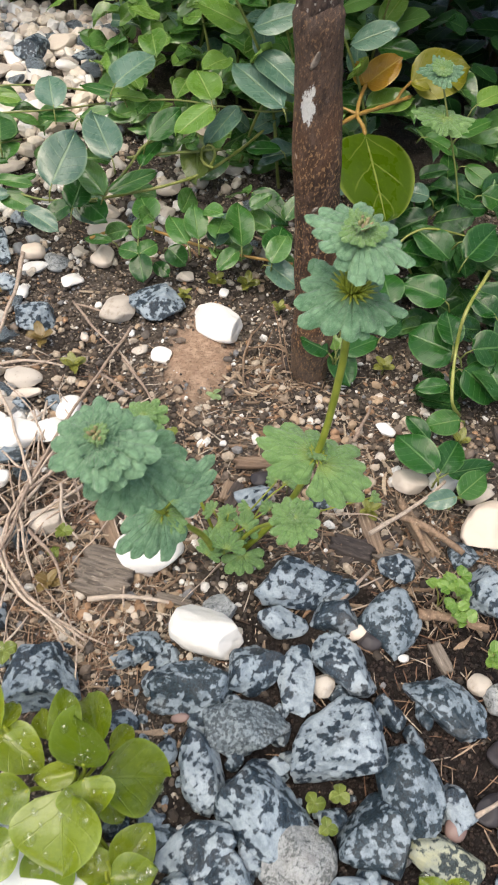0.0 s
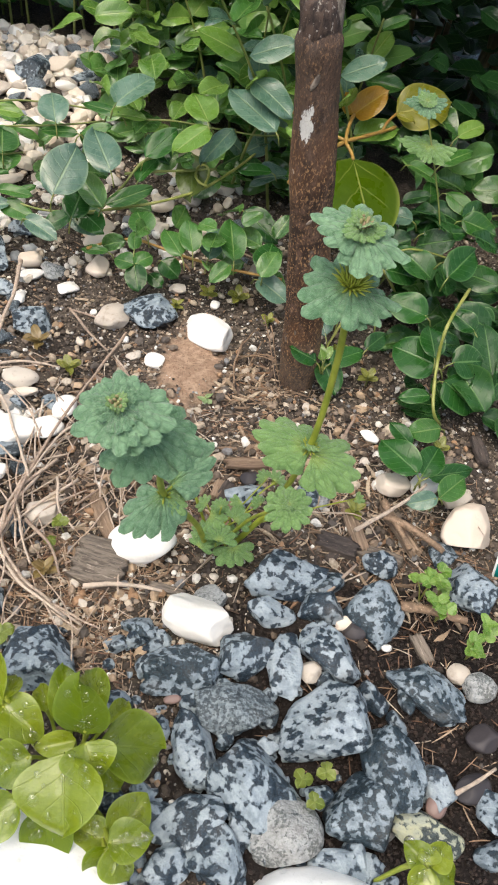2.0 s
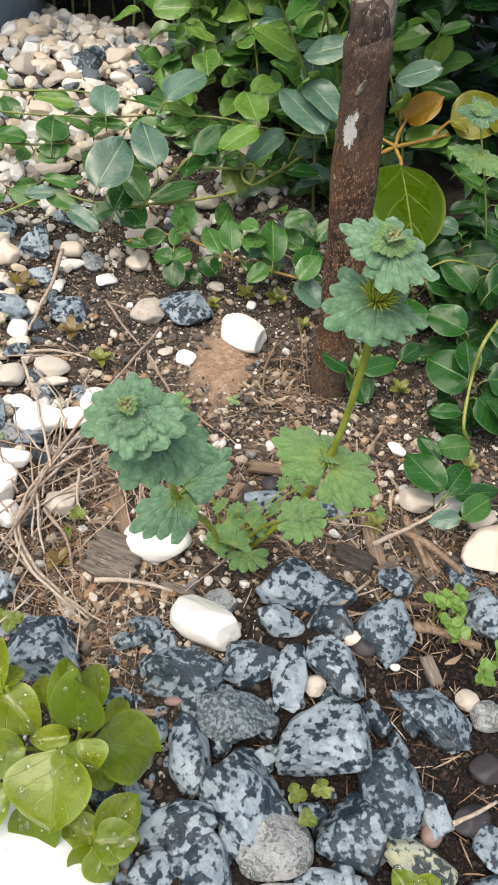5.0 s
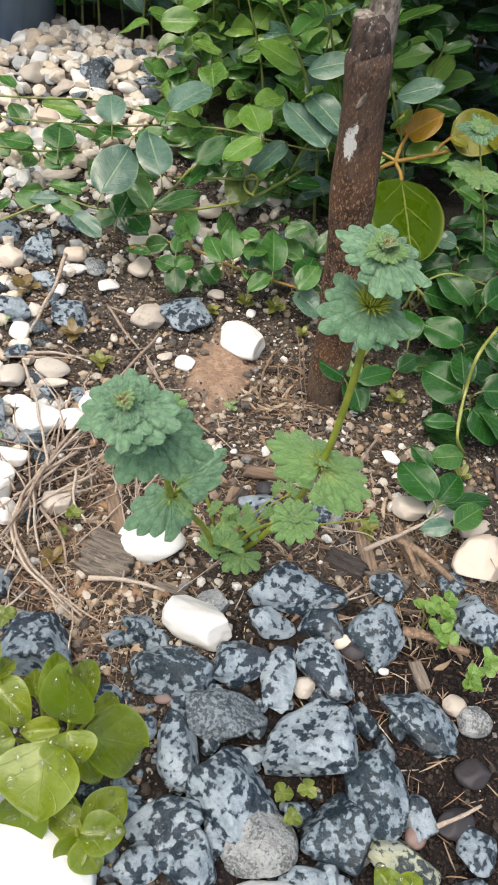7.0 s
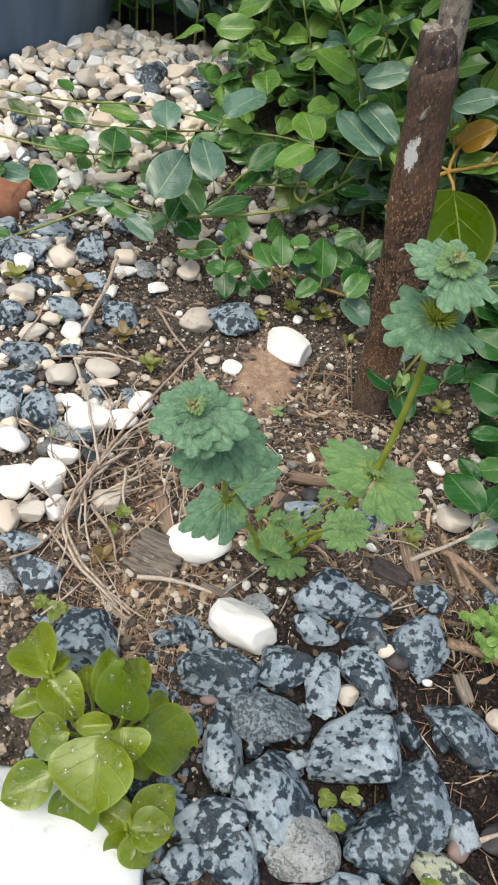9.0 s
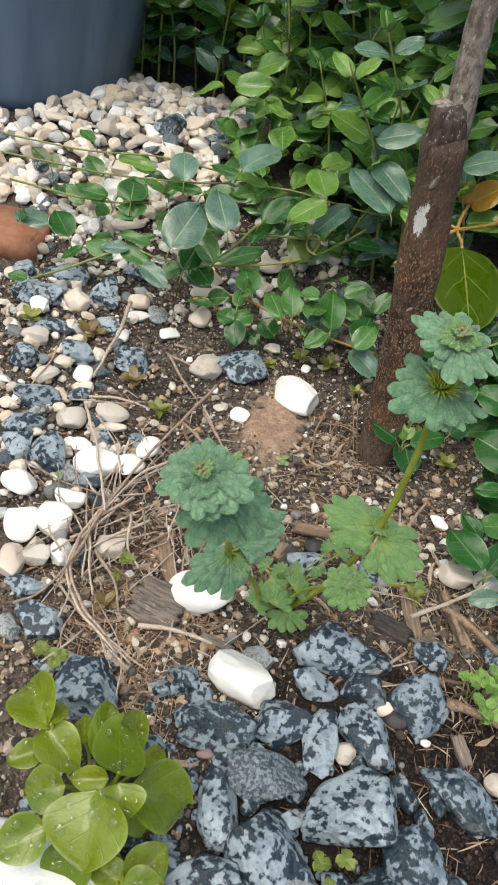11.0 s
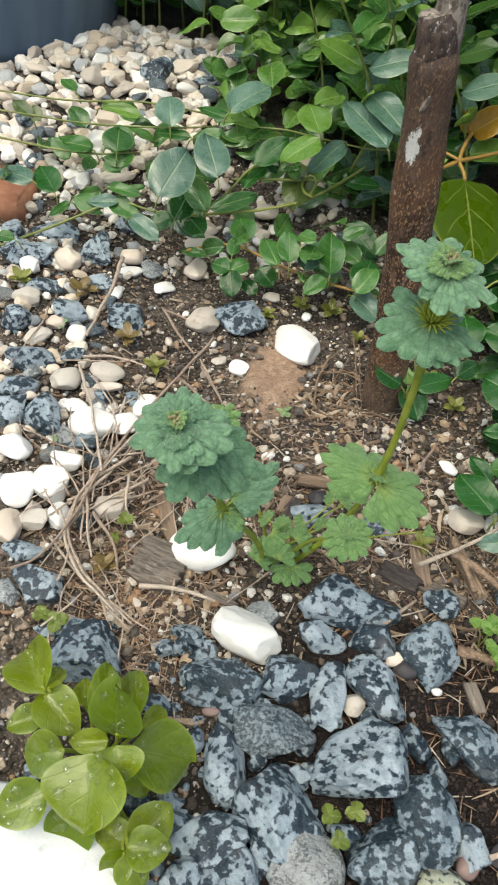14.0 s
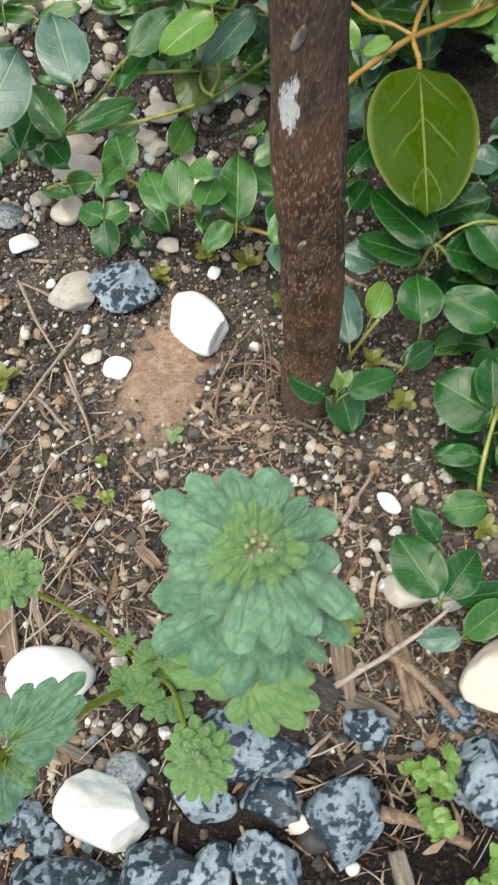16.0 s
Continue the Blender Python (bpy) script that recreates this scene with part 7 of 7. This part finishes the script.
def leaf_mass(name, count, place, seed, material, size=(0.034, 0.055)):
    """Many leaves of a dense bush, joined."""
    rng = random.Random(seed)
    src = [blade(outline_ovate, 0.12 + 0.1 * k, 0.10, 0.03, 4, 5, seed=30 + k) for k in range(3)]
    arrays = []
    for me in src:
        v = np.array([tuple(p.co) for p in me.vertices])
        f = np.array([tuple(p.vertices) for p in me.polygons])
        uv = np.array([tuple(d.uv) for d in me.uv_layers[0].data])
        arrays.append((v, f, uv))
        bpy.data.meshes.remove(me)
    vs, fs, us, base = [], [], [], 0
    for _ in range(count):
        v, f, uv = rng.choice(arrays)
        p = Vector(place(rng))
        a = rng.uniform(0, 6.283)
        d = Vector((math.cos(a), math.sin(a) - 0.35, rng.uniform(-0.35, 0.7))).normalized()
        L = rng.uniform(*size)
        m = leaf_pose(p, p + d * L, L * rng.uniform(0.48, 0.66), rng, 35, (0.1, -0.5, 0.85))
        q = v @ np.array(m.to_3x3()).T + np.array(m.translation)
        vs.append(q)
        fs.append(f + base)
        us.append(uv)
        base += len(v)
    me = bpy.data.meshes.new(name)
    me.from_pydata(np.concatenate(vs).tolist(), [], np.concatenate(fs).tolist())
    lay = me.uv_layers.new(name="map")
    lay.data.foreach_set("uv", np.concatenate(us).ravel())
    me.polygons.foreach_set("use_smooth", [True] * len(me.polygons))
    me.materials.append(material)
    return new(name, me)


def leaf_bed(name, label, category, count, place, seed, tone, size):
    """A spread of trailing leaves, each one a part of its plant."""
    rng = random.Random(seed)
    plant = empty(name, (0, 0, 0), label, category)
    for _ in range(count):
        p = Vector(place(rng))
        a = rng.uniform(0, 6.283)
        d = Vector((math.cos(a), math.sin(a) - 0.35, rng.uniform(-0.35, 0.7))).normalized()
        length = rng.uniform(*size)
        leaf_part(plant, p, p + d * length, length * rng.uniform(0.58, 0.74), tone, OVATE, tilt=30, facing=(0.1, -0.5, 0.85))


def in_hedge(rng):
    x = rng.uniform(-0.75, 1.1)
    d = rng.random() ** 1.3 * 0.7
    y = front_line(x) + 0.13 + d
    low = 0.27 * smoothstep(0.08, 0.18, x) * (1 - smoothstep(0.2, 0.4, d))
    top = 0.25 + 0.9 * smoothstep(0.0, 0.4, d + 0.05 * math.sin(x * 9))
    return x, y, rise(x, y) + 0.02 + low + rng.random() * top


def low_mat(rng):
    x = rng.uniform(-0.18, 0.55)
    if x > 0.09 and rng.random() < 0.6:
        x = rng.uniform(0.30, 0.55)
    lo = 0.80 - 0.04 * smoothstep(-0.2, 0.0, x) - 0.10 * smoothstep(0.08, 0.13, x) - 0.10 * smoothstep(0.13, 0.2, x)
    y = rng.uniform(lo, front_line(x) + 0.1)
    return x, y, rise(x, y) + 0.008 + rng.random() * (0.03 + 0.10 * smoothstep(lo, lo + 0.25, y))


def right_mat(rng):
    x = rng.uniform(0.165, 0.42)
    y = rng.uniform(0.44 + 0.2 * smoothstep(0.2, 0.16, x), 0.70)
    return x, y, 0.012 + rng.random() * (0.03 + 0.25 * max(0, y - 0.45))


def under_hedge(rng):
    x, y = rng.uniform(0.08, 0.75), rng.uniform(0.84, 1.15)
    return x, y, rise(x, y) + 0.02 + rng.random() * 0.30


def unseen_canopy(rng):
    """Unseen leaves added above eye height, to shade the bed beside the tree."""
    x, y = rng.uniform(0.06, 0.75), rng.uniform(0.74, 1.05)
    return x, y, rng.uniform(0.34, 0.75)


def trailing(rng):
    x = rng.uniform(-0.33, 0.06)
    y = max(rng.gauss(0.71 - 0.06 * smoothstep(-0.2, 0.05, x), 0.05), 0.62 - 0.05 * smoothstep(0.0, 0.05, x))
    return x, y, rise(x, y) + 0.01 + rng.random() * 0.06


def deep_hedge(rng):
    return rng.uniform(-0.5, 1.2), rng.uniform(1.25, 1.7), rng.random() * 0.95


def behind_heap(rng):
    x = rng.uniform(-0.46, -0.08)
    y = front_line(x) + 0.05 + rng.random() * 0.18
    return x, y, rise(x, y) + 0.04 + rng.random() * 0.38


def heap_side(rng):
    x = rng.uniform(-0.20, -0.02)
    y = rng.uniform(0.80, 0.97)
    return x, y, rise(x, y) + 0.01 + rng.random() * 0.11


def hedge_tips(rng):
    x = rng.uniform(-0.34, 0.12)
    y = front_line(x) + 0.02 + rng.random() * 0.25
    return x, y, rise(x, y) + 0.10 + rng.random() * 0.42


hedge = empty("hedge", (0, 0, 0), "dense glossy green leafy hedge behind the bed", "hedge")


def hedge_half(right):
    """Places in the hedge on one side of the young tree."""
    def inner(rng):
        at = in_hedge(rng)
        while (at[0] > 0.13) != right:
            at = in_hedge(rng)
        return at
    return inner


# right of the tree the leaves take the colour darkened for shade
for k, (count, tone) in enumerate(((3300, "hedge"), (3400, "hedge_shaded"))):
    mass = leaf_mass("foliage", count, hedge_half(k == 1), 5 + 20 * k, BLADE[tone], ((0.040, 0.066), (0.034, 0.055))[k])
    mass.parent = hedge
    tagged(mass, kind="stuff")
for k in range(60):
    bm = bmesh.new()
    x = hedge_rng.uniform(-0.7, 1.0)
    y = front_line(x) + hedge_rng.uniform(0.25, 0.6)
    h = hedge_rng.uniform(0.5, 1.1)
    tube(bm, glide([(x, y, 0), (x + hedge_rng.uniform(-0.05, 0.05), y - 0.03, h * 0.5), (x + hedge_rng.uniform(-0.15, 0.15), y - hedge_rng.uniform(0, 0.2), h)], 5), [0.005 - 0.0003 * i for i in range(11)], 6)
    part("branch", bm, STEM["brown"], hedge)
leaf_bed("periwinkle", "low mat of dark green periwinkle leaves", "plant", 185, low_mat, 6, "ivy_leaf", (0.03, 0.05))

leaf_bed("periwinkle", "dark wet periwinkle leaves beside the young tree", "plant", 150, right_mat, 16, "mat_leaf", (0.028, 0.046))
low_leaves = leaf_mass("low_foliage", 800, under_hedge, 18, BLADE["hedge_shaded"], (0.032, 0.055))
deep_leaves = leaf_mass("inner_foliage", 2600, deep_hedge, 58, BLADE["hedge_shaded"], (0.04, 0.07))
deep_leaves.parent = hedge
tagged(deep_leaves, kind="stuff")
low_leaves.parent = hedge
# added leaves, out of view, that keep sky light off this corner
shading_leaves = leaf_mass("overhanging_foliage", 2200, unseen_canopy, 68, BLADE["hedge_shaded"], (0.04, 0.065))
shading_leaves.parent = hedge
tagged(shading_leaves, kind="stuff")
tagged(low_leaves, kind="stuff")
leaf_bed("periwinkle", "fresh periwinkle leaves spilling beside the gravel heap", "plant", 60, heap_side, 38, "young_leaf", (0.026, 0.044))
fresh_tips = leaf_mass("young_foliage", 330, hedge_tips, 48, BLADE["fresh"], (0.026, 0.048))
fresh_tips.parent = hedge
tagged(fresh_tips, kind="stuff")
leaf_bed("periwinkle", "green leaves hanging over the gravel heap", "plant", 300, behind_heap, 28, "ivy_leaf", (0.032, 0.055))
leaf_bed("periwinkle", "loose trailing periwinkle leaves over pale gravel", "plant", 40, trailing, 8, "ivy_leaf", (0.022, 0.038))

# ---- far gravel ----
gravel_rng = random.Random(31)
far_meshes = []
for k in range(10):
    ob = part("gravel_stone", rock_mesh(gravel_rng, 1.0, gravel_rng.uniform(0.6, 0.9), gravel_rng.uniform(0.45, 0.7), 12, 0.62, 3, 0.05), CREAM)
    far_meshes.append(ob.data)
    bpy.data.objects.remove(ob)


def gravel(x, y, size, lift, material, label, group):
    ob = new("gravel_stone", gravel_rng.choice(far_meshes))
    ob.material_slots[0].link = "OBJECT"
    ob.material_slots[0].material = material
    ob.matrix_basis = pose(x, y, lump(x, y) + size * 0.2 + lift, gravel_rng.uniform(-25, 25), gravel_rng.uniform(-25, 25), gravel_rng.uniform(0, 360)) @ Matrix.Scale(size, 4)
    tagged(ob, label, "pebble", group)


made = 0
while made < 165:
    x, y = gravel_rng.uniform(-0.62, -0.15), gravel_rng.uniform(0.70, 1.10)
    if y > front_line(x) + 0.03 or x > -0.17 - 0.12 * smoothstep(0.86, 0.72, y) or math.hypot(x + 0.56, y - 1.02) < 0.18 or x < -0.30 - 0.5 * smoothstep(0.68, 0.8, y):
        continue
    made += 1
    r = gravel_rng.random()
    mat, text, grp = (CREAM, "cream and pinkish gravel stone in the heap", "cream gravel") if r < 0.50 else (WHITE, "white gravel stone in the heap", "white gravel") if r < 0.70 else (GRANITE_PALE, "speckled granite gravel stone in the heap", "granite gravel") if r < 0.95 else (TAN, "tan gravel stone in the heap", "tan gravel")
    gravel(x, y, gravel_rng.uniform(0.012, 0.031), gravel_rng.uniform(-0.002, 0.008), mat, text, grp)
made = 0
while made < 130:
    x, y = gravel_rng.uniform(-0.33, 0.04), gravel_rng.uniform(0.28, 0.82)
    if x > -0.11 - 0.06 * smoothstep(0.40, 0.5, y) + 0.20 * smoothstep(0.58, 0.68, y) + 0.02 * math.sin(y * 40):
        continue
    made += 1
    r = gravel_rng.random()
    mat, text, grp = (GRANITE, "small speckled granite chip on soil", "granite chips") if r < 0.42 else (WHITE, "small white pebble on soil", "white chips") if r < 0.72 else (TAN, "small tan pebble on soil", "tan chips") if r < 0.85 else (GREY, "small grey stone on soil", "grey chips")
    gravel(x, y, gravel_rng.uniform(0.008, 0.022), -0.002, mat, text, grp)

# ---- dry stems in a loose ring ----
straw_rng = random.Random(51)
for k in range(64):
    cx, cy = straw_rng.gauss(-0.085, 0.035), straw_rng.gauss(0.335, 0.05)
    a = straw_rng.uniform(0.9, 2.4)
    L = straw_rng.uniform(0.03, 0.085)
    bow = straw_rng.uniform(-0.12, 0.18) * L
    d, n = Vector((math.cos(a), math.sin(a), 0)), Vector((-math.sin(a), math.cos(a), 0))
    h = straw_rng.uniform(0.003, 0.012)
    c = Vector((cx, cy, h))
    twig([c - d * L * 0.5, c + n * bow, c + d * L * 0.5 + Vector((0, 0, straw_rng.uniform(-0.002, 0.004)))], straw_rng.uniform(0.00035, 0.0009))

# ---- loose bits on the soil ----
BALLS = [ball_shape(k) for k in range(8)]
SHREDS = [shred_shape(k) for k in range(10)]


def bed(rng):
    x, y = rng.uniform(-0.34, 0.40), rng.uniform(0.05, 0.80)
    d = math.hypot((x + 0.010) * 1.55, (y - 0.500) * 0.72)
    if d < 0.045 and rng.random() < 0.5 + 0.49 * (1 - smoothstep(0.025, 0.045, d)):
        return None
    if math.hypot(x - 0.17, y - 0.16) < 0.135 and rng.random() < 0.92:
        return None
    return x, y


def dry_bed(rng):
    at = bed(rng)
    return None if at is None or (at[0] > 0.0 and at[1] < 0.27 and rng.random() < 0.8) else at


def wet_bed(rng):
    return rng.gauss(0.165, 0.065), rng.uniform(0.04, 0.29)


def litter(rng):
    """Mulch lies thickest round the henbit's foot and to both sides of it."""
    c = rng.choice(((-0.06, 0.29, 0.05), (-0.03, 0.25, 0.045), (0.15, 0.33, 0.05), (0.10, 0.35, 0.05), (0.05, 0.42, 0.06), (0.09, 0.45, 0.05), (-0.08, 0.40, 0.06), (0.0, 0.345, 0.03), (0.03, 0.35, 0.03), (-0.05, 0.60, 0.10), (-0.03, 0.33, 0.035), (0.14, 0.31, 0.03), (0.052, 0.475, 0.018), (0.045, 0.49, 0.02)))
    return rng.gauss(c[0], c[2]), max(0.05, rng.gauss(c[1], c[2]))


def needles(rng):
    c = rng.choice(((-0.05, 0.245, 0.03), (-0.03, 0.225, 0.035), (-0.07, 0.29, 0.035), (-0.04, 0.33, 0.05), (0.06, 0.42, 0.05), (0.17, 0.33, 0.05), (0.12, 0.38, 0.05), (0.17, 0.34, 0.05), (-0.1, 0.42, 0.06), (-0.04, 0.25, 0.03)) * 2 + ((0.17, 0.20, 0.045),))
    return rng.gauss(c[0], c[2]), max(0.05, rng.gauss(c[1], c[2]))


def off_mound(place):
    """The same places, but none on the bare patch."""
    def inner(rng):
        at = place(rng)
        return None if at is None or math.hypot((at[0] + 0.010) * 1.55, (at[1] - 0.500) * 0.72) < 0.05 else at
    return inner


def grit_size(rng):
    s = 0.0012 + 0.0030 * rng.random() ** 2.2
    return s, s * rng.uniform(0.6, 1.0), s * rng.uniform(0.5, 0.9)


def fine_size(rng):
    s = 0.0010 + 0.0020 * rng.random() ** 2.5
    return s, s * rng.uniform(0.6, 1.0), s * rng.uniform(0.5, 0.9)


def pea_size(rng):
    s = rng.uniform(0.004, 0.0095)
    return s, s * rng.uniform(0.6, 0.95), s * rng.uniform(0.5, 0.8)


def shred_size(rng):
    s = 0.006 + 0.016 * rng.random() ** 2
    return s, s * rng.uniform(0.08, 0.2), s * rng.uniform(0.05, 0.12)


def needle_size(rng):
    return rng.uniform(0.007, 0.022), rng.uniform(0.0005, 0.0009), rng.uniform(0.0004, 0.0008)


def pile(rng):
    x, y = rng.uniform(-0.62, -0.10), rng.uniform(0.66, 1.12)
    if y > front_line(x) + 0.03 or x > -0.12 - 0.14 * smoothstep(0.88, 0.70, y) or math.hypot(x + 0.56, y - 1.02) < 0.185 or x < -0.32 - 0.5 * smoothstep(0.70, 0.8, y):
        return None
    return x, y


def chips(rng):
    x, y = rng.uniform(-0.34, 0.03), rng.uniform(0.28, 0.82)
    if x > -0.12 - 0.06 * smoothstep(0.40, 0.5, y) + 0.18 * smoothstep(0.58, 0.68, y):
        return None
    return x, y


def stones_near(rng):
    return (rng.gauss(0.06, 0.05), rng.uniform(0.04, 0.235))


def chip_size(rng):
    s = 0.005 + 0.012 * rng.random() ** 1.5
    return s, s * rng.uniform(0.6, 0.95), s * rng.uniform(0.5, 0.8)


def pile_size(rng):
    s = 0.010 + 0.017 * rng.random() ** 1.4
    return s, s * rng.uniform(0.48, 0.92), s * rng.uniform(0.42, 0.75)


CHUNKS = [ball_shape(60 + k, 2) for k in range(8)]
tagged(scatter("gravel_heap", CHUNKS, CREAM_BITS, 780, pile, pile_size, 11, 0.6, 0.5), "loose cream and white gravel before the hedge", "gravel")
tagged(scatter("stone_chips", CHUNKS, CREAM_BITS, 620, chips, chip_size, 12, 0.6, 0.3), "mixed pale stone chips on soil", "gravel")
tagged(scatter("granite_chips", CHUNKS, GRANITE, 240, stones_near, chip_size, 13, 0.6, 0.3), "small speckled granite chips between larger stones", "gravel")
def clod_size(rng):
    s = 0.002 + 0.005 * rng.random() ** 2
    return s, s * rng.uniform(0.7, 1.0), s * rng.uniform(0.5, 0.8)


tagged(scatter("soil_crumbs", BALLS, CLOD, 13000, bed, clod_size, 14, 0.6, 0.15), "dark damp crumbs of garden soil", "soil")
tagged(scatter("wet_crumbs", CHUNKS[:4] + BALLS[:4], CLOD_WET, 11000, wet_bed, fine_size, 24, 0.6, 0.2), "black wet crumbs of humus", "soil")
tagged(scatter("grit", BALLS, GRIT, 26000, bed, grit_size, 1), "fine brown and tan grit strewn on soil", "grit")
tagged(scatter("pea_gravel", BALLS, GRIT, 1350, dry_bed, pea_size, 2), "mixed brown, tan and white pea gravel", "gravel")
def tan_bed(rng):
    c = rng.choice(((0.12, 0.44, 0.035), (0.16, 0.47, 0.03), (0.09, 0.41, 0.03), (-0.10, 0.47, 0.04), (-0.06, 0.42, 0.04), (0.0, 0.255, 0.03), (-0.02, 0.27, 0.03)))
    return rng.gauss(c[0], c[2]), rng.gauss(c[1], c[2])


tagged(scatter("tan_gravel", CHUNKS, TAN_BITS, 270, off_mound(tan_bed), pea_size, 34, 0.6, 0.35), "tan, rusty and pinkish pea gravel on soil", "gravel")
tagged(scatter("bark_mulch", SHREDS, MULCH, 1250, off_mound(litter), shred_size, 3, 0.35, 0.6), "torn brown bark mulch and wood shreds", "mulch")
tagged(scatter("dry_needles", SHREDS, STRAW, 2700, off_mound(needles), needle_size, 4, 0.2, 1.5), "dry straw-coloured needles and grass bits", "litter")
